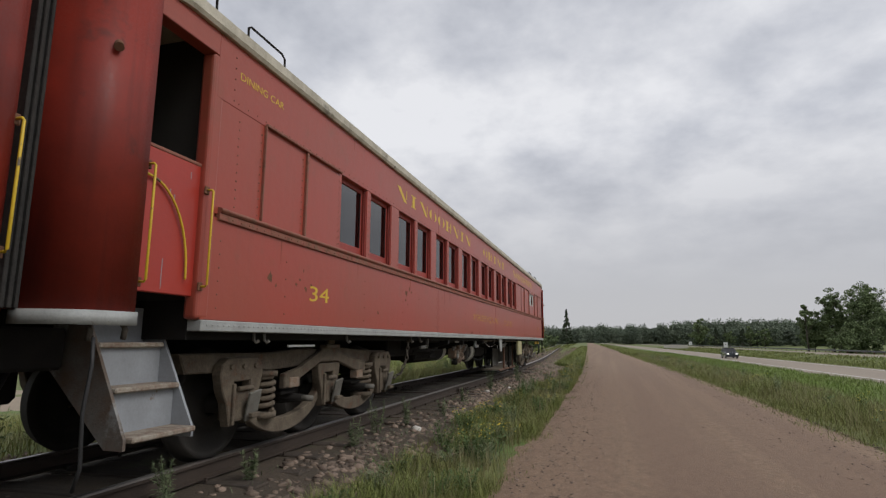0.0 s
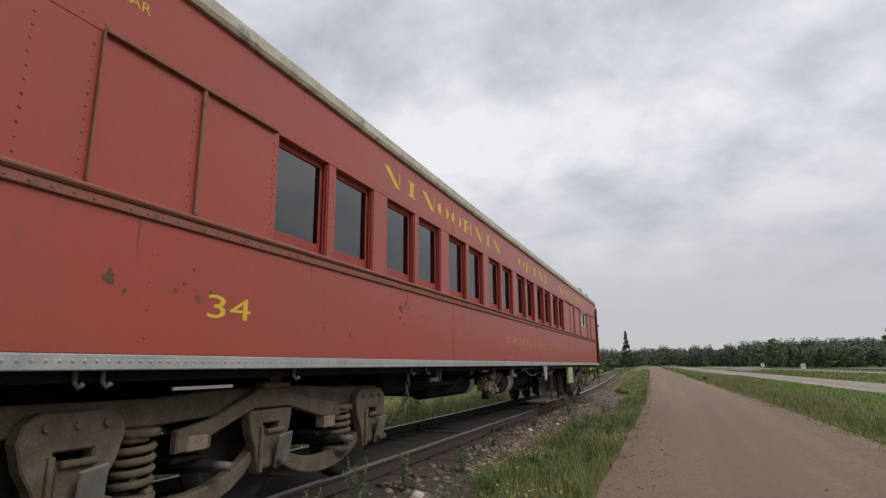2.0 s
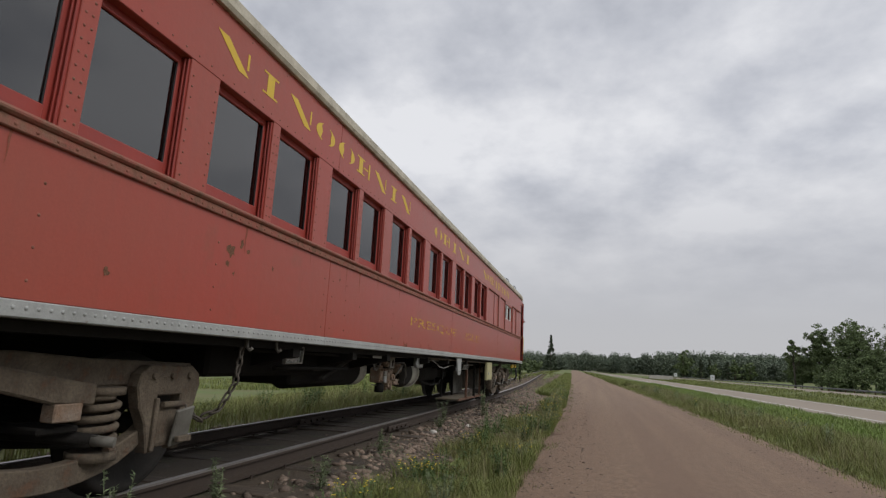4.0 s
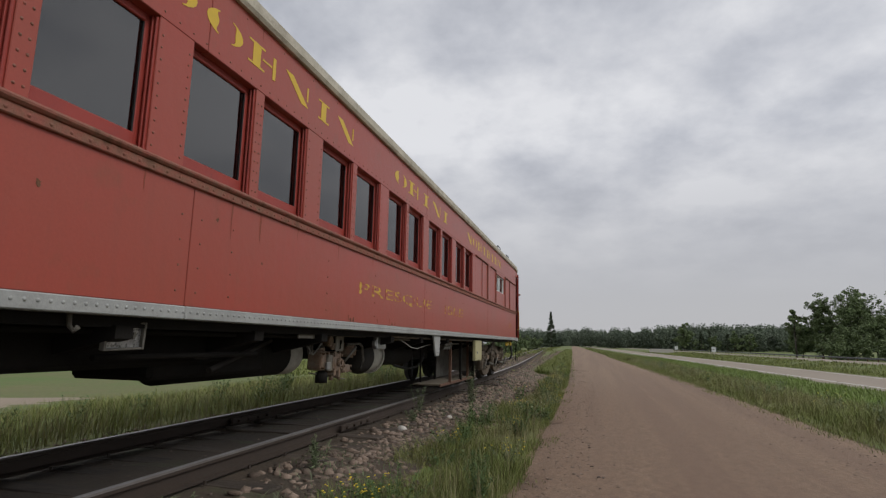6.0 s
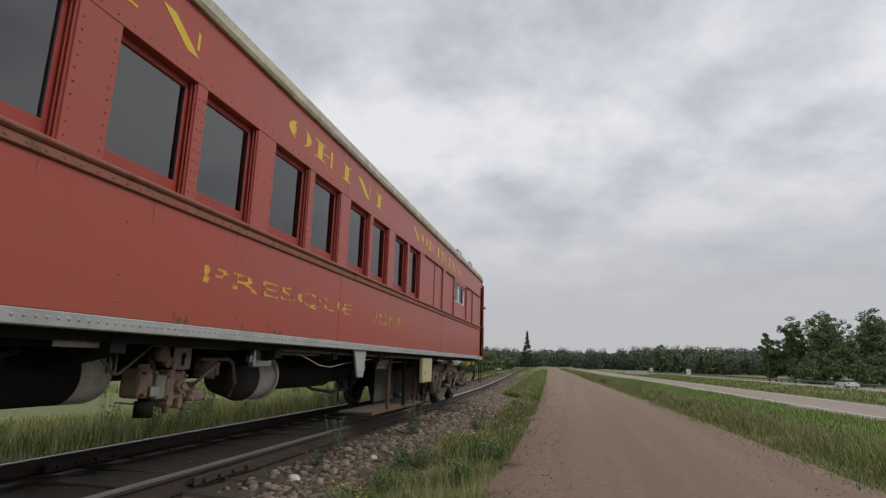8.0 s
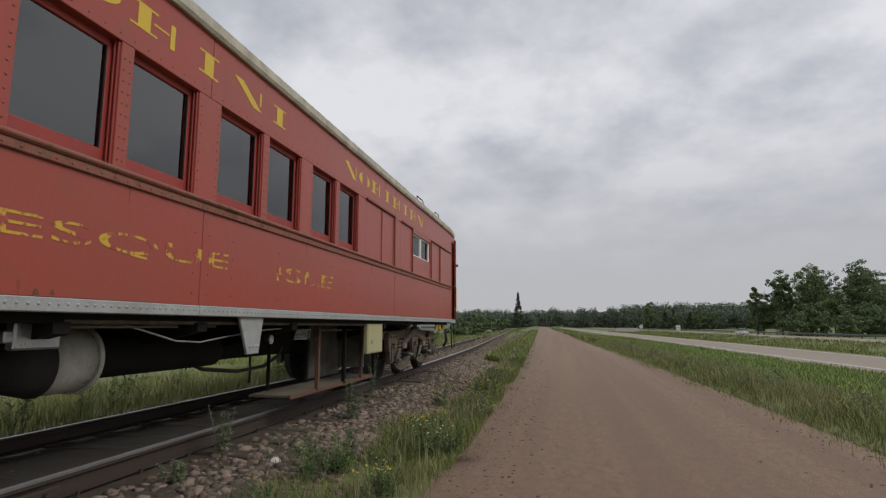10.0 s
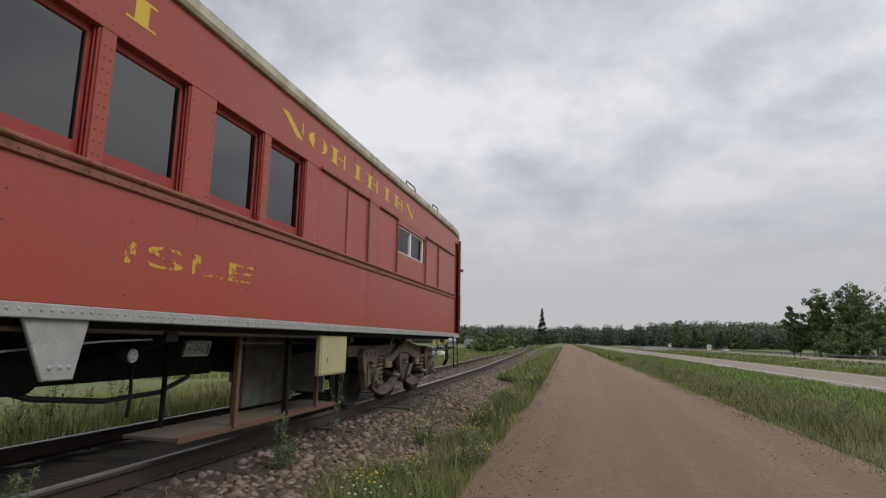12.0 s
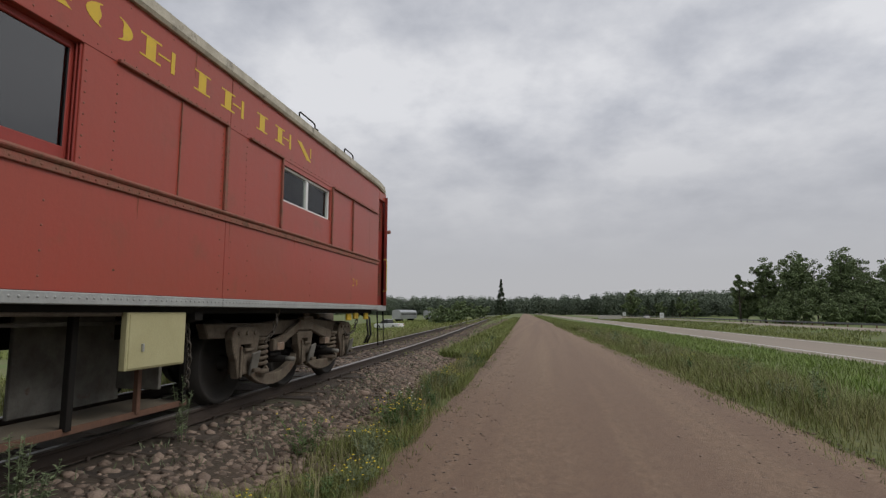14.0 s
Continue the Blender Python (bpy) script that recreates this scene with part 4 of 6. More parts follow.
def bars(y0, y1, z, height, forms, parent, mat="letter"):
    """A painted company name as plain gold shapes: i upright bar, d slanted bar, o pair of arcs, h two uprights."""
    n = len(forms)
    pitch = (y1 - y0) / n
    top = z + height
    for k, form in enumerate(forms):
        y = y0 + pitch * k + 0.06 * pitch
        w = pitch * 0.84
        shapes = []
        if form in "ih":
            c = y + w * (0.5 if form == "i" else 0.22)
            shapes.append([(c - 0.12 * w, z), (c + 0.12 * w, z), (c + 0.12 * w, top), (c - 0.12 * w, top)])
            for zz in (z, top - 0.016):
                shapes.append([(c - 0.26 * w, zz), (c + 0.26 * w, zz), (c + 0.26 * w, zz + 0.016), (c - 0.26 * w, zz + 0.016)])
        if form == "h":
            c = y + w * 0.80
            shapes.append([(c - 0.05 * w, z), (c + 0.05 * w, z), (c + 0.05 * w, top), (c - 0.05 * w, top)])
            shapes.append([(y + w * 0.40, z + height * 0.46), (y + w * 0.72, z + height * 0.46), (y + w * 0.72, z + height * 0.55), (y + w * 0.40, z + height * 0.55)])
        if form == "d":
            shapes.append([(y + w * 0.02, top), (y + w * 0.32, top), (y + w * 0.98, z), (y + w * 0.68, z)])
            shapes.append([(y + w * 0.90, z + 0.3 * height), (y + w * 0.96, z + 0.3 * height), (y + w * 0.96, top), (y + w * 0.90, top)])
        if form == "o":
            for sgn, thick in ((-1, 0.30), (1, 0.22)):
                outer = [(y + w * (0.5 + sgn * 0.48 * math.cos(a)), z + height * (0.5 + 0.5 * math.sin(a))) for a in [radians(-68 + 17 * q) for q in range(9)]]
                inner = [(y + w * (0.5 + sgn * (0.48 - thick * math.cos(a) ** 2) * math.cos(a)), z + height * (0.5 + 0.46 * math.sin(a))) for a in [radians(68 - 17 * q) for q in range(9)]]
                shapes.append(outer + inner)
        for q, outline in enumerate(shapes):
            bm_ = NB()
            prism_x(bm_, outline, 0.0045, 0.0062 + 0.0002 * q)
            part("lettering_bar", bm_, mat, parent, "gold painted shape")


lettering("DINING CAR", 6.79, 7.42, 3.055, 0.062, coach)
lettering("34", 8.03, 8.42, 1.365, 0.145, coach, x=0.0015)
bars(10.26, 14.68, 2.965, 0.185, "didoohdid", coach)
bars(15.88, 18.80, 2.965, 0.185, "ohidi", coach)
bars(20.2, 24.58, 2.965, 0.185, "dohihihd", coach)
lettering("PRESQUE", 14.95, 17.75, 1.415, 0.15, coach, "letter_old", x=0.0015)
lettering("ISLE", 18.57, 19.98, 1.415, 0.15, coach, "letter_old", x=0.0015)
lettering("34", 26.25, 26.5, 1.42, 0.12, coach, "letter_old", x=0.0015)

# ---- the coupled neighbour car ----
mate = thing("coupled_railway_car", (TRACK_X, -3.0, RAIL_Z), "red steel railway car coupled behind, with a yellow grab iron", "railway car")
curved_wall([(-0.0, 4.64), (-0.0, 4.87)] + [(x, 4.87 + (5.81 - y)) for x, y in arc_plan(5.81, 1)[1:]], VZ0 + 0.08, VZ1, -0.05, "red_deep", "vestibule_corner", mate)
grab_iron(5.14, 1.40, 2.07, mate, -0.03)
bm = NB()
box(bm, -0.11, 0, -18, 3.99, SILL, 3.5, 0.01)
part("side_wall", bm, "red", mate)
bm = NB()
box(bm, -0.085, -0.05, 3.99, 4.65, 1.29, 2.24, 0.006)
part("half_door", bm, "red_deep", mate)
bm = NB()
box(bm, 2 * TRACK_X, 2 * TRACK_X + 0.1, -18, 5.09, SILL, 3.5)
part("far_side_wall", bm, "red", mate)
bm = NB()
box(bm, 2 * TRACK_X + 0.1, -0.12, -18, 5.09, SILL - 0.05, SILL + 0.2)
part("floor_frame", bm, "dark", mate)
bm = NB()
box(bm, -1.3, -0.3, 5.27, 5.32, SILL, VZ1)
part("end_wall", bm, "red_deep", mate)
roof([(-18, R_TOP, 0, 0), (-5, R_TOP, 0, 0), (4.09, R_TOP, 0, 0), (4.79, 0.5, 0, 0.0), (5.19, 0.3, 0.04, 0.06), (5.34, 0.2, 0.06, 0.12)], mate)
bm = NB()
for i in range(5):
    box(bm, -0.98, -0.24 - 0.02 * (i % 2), 5.33 + 0.02 * i, 5.35 + 0.02 * i, 1.15, 3.35, 0.004)
diaphragm = part("diaphragm", bm, "dark_canvas", coach, "black pleated diaphragm between the cars")
bm = NB()
box(bm, -2.6, -0.4, -17, 5.19, 0.72, 1.0, 0.02)
part("underframe", bm, "dark", mate)
bm = NB()
box(bm, -1.75, -1.15, 4.49, 6.19, 0.55, 0.85, 0.04)
box(bm, -1.65, -1.2, 4.99, 5.64, 0.5, 0.95, 0.06, 2)
part("coupler", bm, "dark", mate)
for yy in (4.01, 4.61):
    bm = NB()
    box(bm, -0.66, -0.04, yy, yy + 0.022, 0.36, 1.06, 0.004)
    part("step_side_plate", bm, "step_side", mate)
for i in range(3):
    bm = NB()
    box(bm, -0.52 + 0.16 * i, -0.28 + 0.15 * i, 4.03, 4.61, 0.93 - 0.275 * i, 0.965 - 0.275 * i, 0.006)
    part("tread", bm, "tread", mate)
for k, yy in enumerate((5.09, 5.31)):
    bm = NB()
    tube(bm, [(-0.75, yy - 0.2, 0.9), (-0.7, yy, 0.55), (-0.7, yy + 0.15, 0.42), (-0.72, yy + 0.35, 0.6), (-0.75, yy + 0.5, 0.85)], 0.028, 8)
    part("air_hose", bm, "rubber", mate, "looped black air hose")

# ---- trucks and underframe ----


def truck(y, parent):
    """A six-wheel truck: cast side frames with pedestals, equalisers, coil springs and wheel sets."""
    hub = RAIL_Z + 0.46
    zr = RAIL_Z
    x0 = -0.40
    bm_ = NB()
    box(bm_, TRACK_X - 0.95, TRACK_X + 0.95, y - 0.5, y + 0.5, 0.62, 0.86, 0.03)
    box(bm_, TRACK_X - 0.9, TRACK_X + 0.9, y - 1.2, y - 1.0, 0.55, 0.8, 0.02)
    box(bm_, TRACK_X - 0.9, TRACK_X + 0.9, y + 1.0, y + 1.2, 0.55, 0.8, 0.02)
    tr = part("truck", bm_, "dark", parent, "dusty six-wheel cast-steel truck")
    for side in (1, -1):
        def sx(v):
            return v if side == 1 else 2 * TRACK_X - v
        # upper beam of the side frame
        bm_ = NB()
        prism_x(bm_, [(y - 2.28, 0.88), (y - 1.0, 0.87), (y - 0.55, 0.9), (y + 0.55, 0.9), (y + 1.0, 0.87), (y + 1.9, 0.85), (y + 1.9, 0.7), (y + 1.0, 0.70), (y + 0.5, 0.72), (y - 0.5, 0.72), (y - 1.0, 0.70), (y - 2.2, 0.72)],
                sx(x0 - 0.13), sx(x0 - 0.02), 0.012)
        frame_part = part("side_frame", bm_, "truck", tr)
        # arched bolster yoke in front of the beam
        bm_ = NB()
        prism_x(bm_, [(y - 0.92, 0.66), (y - 0.62, 0.71), (y - 0.22, 0.86), (y - 0.12, 0.93), (y + 0.12, 0.93), (y + 0.22, 0.86), (y + 0.75, 0.76), (y + 1.0, 0.72), (y + 1.0, 0.60), (y + 0.72, 0.62), (y + 0.2, 0.75),
                      (y - 0.2, 0.75), (y - 0.62, 0.60), (y - 0.62, 0.52), (y - 0.92, 0.52)], sx(x0 + 0.0), sx(x0 + 0.07), 0.012)
        box(bm_, *sorted((sx(x0 + 0.02), sx(x0 + 0.12))), y - 0.16, y + 0.16, 0.90, 0.945, 0.01)
        box(bm_, *sorted((sx(x0 + 0.04), sx(x0 + 0.1))), y - 0.07, y + 0.07, 0.945, 1.01, 0.012)
        part("bolster_yoke", bm_, "truck", tr)
        for k in (-1, 0, 1):
            yc = y + 1.6 * k
            bm_ = NB()
            outline = [(-0.30, 0.70), (-0.28, 0.78), (-0.20, 0.835), (0.20, 0.835), (0.28, 0.78), (0.30, 0.70), (0.26, 0.56), (0.20, 0.46), (0.15, 0.27), (0.09, 0.27), (0.105, 0.52), (0.11, 0.635), (-0.11, 0.635), (-0.105, 0.52),
                       (-0.09, 0.27), (-0.15, 0.27), (-0.20, 0.46), (-0.26, 0.56)]
            if k == 0:
                outline = [(a * 0.86, min(b, 0.735)) for a, b in outline]
            prism_x(bm_, [(yc + a, b) for a, b in outline], sx(x0 - 0.02), sx(x0 + 0.075), 0.010)
            for a in (-0.17, 0.0, 0.17):
                if k:
                    rod(bm_, (sx(x0 + 0.06), yc + a, 0.765), (sx(x0 + 0.098), yc + a, 0.765), 0.023, n=8)
            part("pedestal", bm_, "truck", tr)
            bm_ = NB()
            box(bm_, *sorted((sx(x0 - 0.1), sx(x0 + 0.09))), yc - 0.10, yc + 0.10, 0.30, 0.58, 0.03, 2)
            jb = part("journal_box", bm_, "truck", tr)
            # the lid hangs askew
            bm_ = NB()
            box(bm_, -0.012, 0.012, -0.082, 0.082, -0.14, 0.12, 0.008)
            bmesh.ops.rotate(bm_, verts=bm_.verts, matrix=Euler((0.16, radians(16) * side, 0)).to_matrix())
            bmesh.ops.translate(bm_, verts=bm_.verts, vec=(sx(x0 + 0.15), yc + 0.06, 0.44))
            part("journal_lid", bm_, "tank", jb, "loose pale journal lid")
            bm_ = NB()
            rod(bm_, (sx(x0 + 0.10), yc - 0.09, 0.575), (sx(x0 + 0.10), yc + 0.11, 0.575), 0.022, n=8)
            box(bm_, *sorted((sx(x0 + 0.15), sx(x0 + 0.19))), yc - 0.0, yc + 0.13, 0.33, 0.37, 0.006)
            box(bm_, *sorted((sx(x0 + 0.06), sx(x0 + 0.10))), yc - 0.145, yc - 0.11, 0.28, 0.62, 0.006)
            part("lid_hinge", bm_, "truck", jb)
        # equaliser bars, deep bows between the journals
        for ya, yb, dip in ((y - 1.52, y - 0.10, 0.10), (y + 0.10, y + 1.52, 0.14)):
            bm_ = NB()
            L = yb - ya
            up, lo_ = [], []
            for i in range(13):
                u = i / 12
                bow = math.sin(math.pi * min(1, max(0, (u - 0.02) / 0.96))) ** 0.55
                up.append((ya + L * u, 0.50 - (0.36 - dip) * bow))
                lo_.append((ya + L * u, 0.40 - (0.40 - dip) * bow))
            prism_x(bm_, up + lo_[::-1], sx(x0 - 0.07), sx(x0 + 0.02), 0.008)
            part("equaliser_bar", bm_, "truck", tr)
        for yc in (y - 1.15, y + 1.12):
            bm_ = NB()
            pts_ = []
            for i in range(5 * 14 + 1):
                a = 2 * math.pi * i / 14
                pts_.append((sx(x0 - 0.03 + 0.105 * math.cos(a)), yc + 0.105 * math.sin(a), 0.33 + 0.32 * i / 70))
            tube(bm_, pts_, 0.024, 8)
            sp = part("coil_spring", bm_, "truck", tr)
            bm_ = NB()
            rod(bm_, (sx(x0 - 0.03), yc, 0.27), (sx(x0 - 0.03), yc, 0.325), 0.14, n=14)
            part("spring_seat", bm_, "truck", sp)
            bm_ = NB()
            rod(bm_, (sx(x0 - 0.03), yc, 0.655), (sx(x0 - 0.03), yc, 0.70), 0.14, n=14)
            part("spring_cap", bm_, "truck", sp)
        # brake beams with pale ends
        for yc in (y - 0.62, y + 0.98):
            bm_ = NB()
            rod(bm_, (sx(x0 - 0.5), yc - 0.35, 0.47), (sx(x0 + 0.08), yc + 0.06, 0.40), 0.05, 0.035, n=8)
            rod(bm_, (sx(x0 - 0.5), yc - 0.15, 0.36), (sx(x0 + 0.06), yc + 0.04, 0.385), 0.03, 0.028, n=8)
            box(bm_, *sorted((sx(x0 - 0.3), sx(x0 + 0.02))), yc - 0.28, yc - 0.02, 0.45, 0.49, 0.01)
            bb = part("brake_beam", bm_, "dark", tr)
            bm_ = NB()
            rod(bm_, (sx(x0 + 0.06), yc + 0.04, 0.40), (sx(x0 + 0.17), yc + 0.10, 0.39), 0.034, 0.03, n=10)
            part("beam_end", bm_, "tank", bb, "pale worn beam end")
        for yc in (y - 0.75, y + 0.82):
            bm_ = NB()
            box(bm_, *sorted((sx(x0 - 0.02), sx(x0 + 0.08))), yc - 0.09, yc + 0.09, 0.52, 0.62, 0.008)
            part("spring_plank_end", bm_, "valve", tr)
    for k in (-1, 0, 1):
        yc = y + 1.6 * k
        bm_ = NB()
        rod(bm_, (TRACK_X - 1.02, yc, hub), (TRACK_X + 1.02, yc, hub), 0.075, n=14)
        ws = part("wheel_set", bm_, "wheel", tr)
        for side in (1, -1):
            xc = TRACK_X + side * 0.765
            bm_ = NB()
            rings_ = []
            for xo, r in ((-0.07, 0.12), (-0.07, 0.18), (-0.02, 0.22), (-0.02, 0.37), (-0.06, 0.40), (-0.065, 0.49), (-0.045, 0.485), (-0.03, 0.459), (0.065, 0.455), (0.065, 0.41), (0.02, 0.38), (0.0, 0.22), (0.05, 0.17), (0.05, 0.10)):
                rings_.append([bm_.verts.new((xc + side * xo, yc + r * math.cos(2 * math.pi * i / 40), hub + r * math.sin(2 * math.pi * i / 40))) for i in range(40)])
            for r0_, r1_ in zip(rings_, rings_[1:]):
                for i in range(40):
                    bm_.faces.new((r0_[i], r0_[(i + 1) % 40], r1_[(i + 1) % 40], r1_[i])).smooth = True
            bmesh.ops.recalc_face_normals(bm_, faces=bm_.faces)
            part("wheel", bm_, "wheel", ws)
    return tr


truck(9.12, coach)
truck(25.25, coach)
truck(0.2, mate)
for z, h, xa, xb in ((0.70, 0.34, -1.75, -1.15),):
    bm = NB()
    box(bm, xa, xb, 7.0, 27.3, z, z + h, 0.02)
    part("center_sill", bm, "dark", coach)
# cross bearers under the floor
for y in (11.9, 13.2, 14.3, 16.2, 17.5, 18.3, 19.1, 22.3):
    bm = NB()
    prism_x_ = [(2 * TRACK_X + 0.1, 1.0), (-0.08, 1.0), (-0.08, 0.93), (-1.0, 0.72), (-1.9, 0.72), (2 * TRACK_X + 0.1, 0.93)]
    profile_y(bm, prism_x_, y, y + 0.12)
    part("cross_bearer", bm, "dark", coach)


def chain_links(pts, parent, r=0.034):
    """A hanging chain through points."""
    pts = [Vector(p) for p in pts]
    total = sum((b - a).length for a, b in zip(pts, pts[1:]))
    n = int(total / (r * 1.9))
    ch = None
    for i in range(n):
        s = total * (i + 0.5) / n
        for a, b in zip(pts, pts[1:]):
            L = (b - a).length
            if s <= L:
                break
            s -= L
        c, d = a + (b - a) * s / L, (b - a).normalized()
        bm_ = NB()
        u = d.cross(Vector((1, 0, 0))).normalized() if i % 2 else d.cross(d.cross(Vector((1, 0, 0)))).normalized()
        tube(bm_, [c + d * r * 1.25 * math.cos(t_) + u * r * 0.62 * math.sin(t_) for t_ in [2 * math.pi * k / 10 for k in range(10)]], r * 0.27, 5, True)
        if ch is None:
            ch = part("safety_chain", bm_, "chain", parent, "hanging iron safety chain")
        else:
            part("link", bm_, "chain", ch)


chain_links([(-0.12, 11.2, 1.04), (-0.14, 11.18, 0.72), (-0.2, 11.1, 0.52), (-0.28, 10.98, 0.46), (-0.34, 10.9, 0.52), (-0.37, 10.85, 0.7)], coach)
chain_links([(-0.1, 23.95, 1.04), (-0.14, 23.93, 0.78), (-0.2, 23.85, 0.66)], coach)
chain_links([(-0.2, 22.35, 0.98), (-0.22, 22.45, 0.6), (-0.3, 22.55, 0.3)], coach)
chain_links([(-0.2, 27.2, 1.0), (-0.25, 27.1, 0.7), (-0.3, 26.9, 0.6), (-0.35, 26.75, 0.75)], coach)
# hooks along the sill
for y in (7.3, 7.45, 9.05, 11.2, 11.62):
    bm = NB()
    tube(bm, [(-0.09, y, 1.05), (-0.085, y, 0.99), (-0.07, y + 0.015, 0.965), (-0.05, y + 0.02, 0.985)], 0.014, 6)
    part("sill_hook", bm, "tank", coach)
bm = NB()
box(bm, -0.2, -0.18, 8.0, 8.5, 0.925, 0.945)
part("pale_strip", bm, "white_trim", coach)

# big water tank and its straps
bm = NB()
rod(bm, (-0.80, 13.0, 0.79), (-0.80, 14.86, 0.79), 0.21, n=28)
box(bm, -1.3, -0.5, 11.3, 13.5, 0.74, 1.02, 0.03)
box(bm, -1.25, -0.55, 12.7, 14.1, 0.64, 0.98, 0.03)
tank = part("water_tank", bm, "dark", coach, "long tank in near-black shade colour")
bm = NB()
rings = []
for dy, r in ((-0.22, 0.2125), (0.0, 0.2125), (0.05, 0.20), (0.10, 0.16), (0.13, 0.09), (0.14, 0.0001)):
    rings.append([bm.verts.new((-0.80 + r * math.cos(2 * math.pi * i / 28), 14.86 + dy, 0.79 + r * math.sin(2 * math.pi * i / 28))) for i in range(28)])
for r0, r1 in zip(rings, rings[1:]):
    for i in range(28):
        bm.faces.new((r0[i], r1[i], r1[(i + 1) % 28], r0[(i + 1) % 28])).smooth = True
part("tank_end", bm, "tank_end", tank, "pale grimy domed tank end")
bm = NB()
rod(bm, (-0.42, 13.15, 0.70), (-0.5, 14.1, 0.93), 0.022, n=8)
box(bm, -0.47, -0.43, 12.55, 13.05, 0.80, 0.815, 0.004)
box(bm, -0.48, -0.42, 12.98, 13.14, 0.785, 0.83, 0.008)
part("brake_rod", bm, "wheel", coach, "dark brake rod with a clevis")
bm = NB()
box(bm, -0.165, -0.15, 13.99, 14.30, 0.955, 1.06, 0.007, 2)
part("hanger_plate", bm, "tank_pale", coach, "pale stained hanger plate")
bm = NB()
tube(bm, [(-0.38, 14.47, 0.97), (-0.38, 14.68, 0.795), (-0.38, 14.72, 0.795), (-0.36, 15.03, 1.03)], 0.011, 6)
box(bm, -0.40, -0.375, 14.625, 14.645, 0.80, 0.95, 0.003)
box(bm, -0.40, -0.375, 14.68, 14.70, 0.80, 0.95, 0.003)
box(bm, -0.405, -0.37, 14.62, 14.705, 0.93, 0.955, 0.003)
part("hanger_strap", bm, "tank", coach)
# brake valve group: stacked castings, bolts and pipes
bm = NB()
box(bm, -0.58, -0.41, 14.96, 15.10, 0.62, 0.83, 0.025, 2)
rod(bm, (-0.45, 15.02, 0.82), (-0.45, 15.02, 0.86), 0.045, n=10)
for y, z in ((14.985, 0.65), (15.08, 0.65), (14.985, 0.80), (15.08, 0.80)):
    rod(bm, (-0.42, y, z), (-0.375, y, z), 0.013, n=6)
valve = part("brake_valve", bm, "valve", coach, "grimy grey and rust brake control valve castings")
bm = NB()
box(bm, -0.60, -0.39, 15.215, 15.43, 0.60, 0.80, 0.02, 2)
box(bm, -0.56, -0.385, 15.24, 15.30, 0.555, 0.82, 0.012, 2)
box(bm, -0.56, -0.385, 15.36, 15.41, 0.53, 0.81, 0.012, 2)
rod(bm, (-0.48, 15.42, 0.665), (-0.48, 15.55, 0.655), 0.055, n=12)
box(bm, -0.53, -0.39, 15.49, 15.69, 0.575, 0.665, 0.018, 2)
rod(bm, (-0.46, 15.58, 0.66), (-0.46, 15.58, 0.72), 0.04, n=10)
rod(bm, (-0.46, 15.52, 0.575), (-0.46, 15.52, 0.50), 0.022, n=8)
rod(bm, (-0.46, 15.32, 0.60), (-0.46, 15.32, 0.50), 0.026, n=8)
rod(bm, (-0.40, 15.33, 0.70), (-0.345, 15.33, 0.70), 0.045, n=12)
rod(bm, (-0.345, 15.33, 0.70), (-0.325, 15.33, 0.70), 0.024, n=8)
for y, z in ((15.235, 0.63), (15.41, 0.63), (15.235, 0.775), (15.41, 0.775), (15.51, 0.59), (15.67, 0.59), (15.51, 0.65), (15.67, 0.65)):
    rod(bm, (-0.42, y, z), (-0.375, y, z), 0.013, n=6)
part("valve_body", bm, "valve", valve)
bm = NB()
box(bm, -0.56, -0.395, 15.108, 15.213, 0.61, 0.785, 0.012, 2)
part("pale_casting", bm, "tank_pale", valve, "pale grimy valve casting")
bm = NB()
rod(bm, (-0.47, 15.10, 0.615), (-0.47, 15.10, 0.595), 0.045, n=12)
rod(bm, (-0.47, 15.10, 0.595), (-0.47, 15.10, 0.485), 0.066, n=14)
part("drain_cup", bm, "dark", valve)
bm = NB()
box(bm, -0.40, -0.37, 15.04, 15.12, 0.63, 0.71, 0.008)
part("tag", bm, "silver", valve)
bm = NB()
rod(bm, (-0.40, 15.53, 0.70), (-0.36, 15.76, 0.87), 0.014, n=8)
tube(bm, [(-0.42, 15.62, 0.90), (-0.42, 16.0, 0.905), (-0.42, 16.08, 0.87), (-0.42, 16.14, 0.70), (-0.44, 16.10, 0.58)], 0.016, 6)
tube(bm, [(-0.5, 15.2, 0.80), (-0.5, 15.15, 0.90), (-0.48, 15.18, 1.0)], 0.018, 6)
rod(bm, (-0.5, 14.87, 0.60), (-0.5, 15.80, 0.485), 0.007, n=6)
part("air_pipes", bm, "tank", valve)
bm = NB()
box(bm, -0.42, -0.39, 15.05, 16.13, 0.985, 1.05, 0.008)
box(bm, -0.395, -0.375, 15.24, 15.445, 0.82, 0.995, 0.012)
part("hanger_rail", bm, "tank_pale", coach, "stained grey hanger rail with a slotted tab")
# dark plate laid on the tab for the shaded slot; nothing is cut
bm = NB()
box(bm, -0.374, -0.370, 15.325, 15.355, 0.85, 0.93)
rod(bm, (-0.37, 15.34, 0.925), (-0.362, 15.34, 0.925), 0.022, n=10)
part("slot", bm, "dark", coach)
bm = NB()
rod(bm, (-0.48, 15.17, 0.93), (-0.40, 15.17, 0.93), 0.055, n=12)
rod(bm, (-0.46, 15.22, 0.89), (-0.39, 15.22, 0.87), 0.04, n=10)
part("union", bm, "valve", coach)
bm = NB()
rod(bm, (-0.58, 15.78, 0.835), (-0.44, 15.86, 0.825), 0.085, 0.09, n=18)
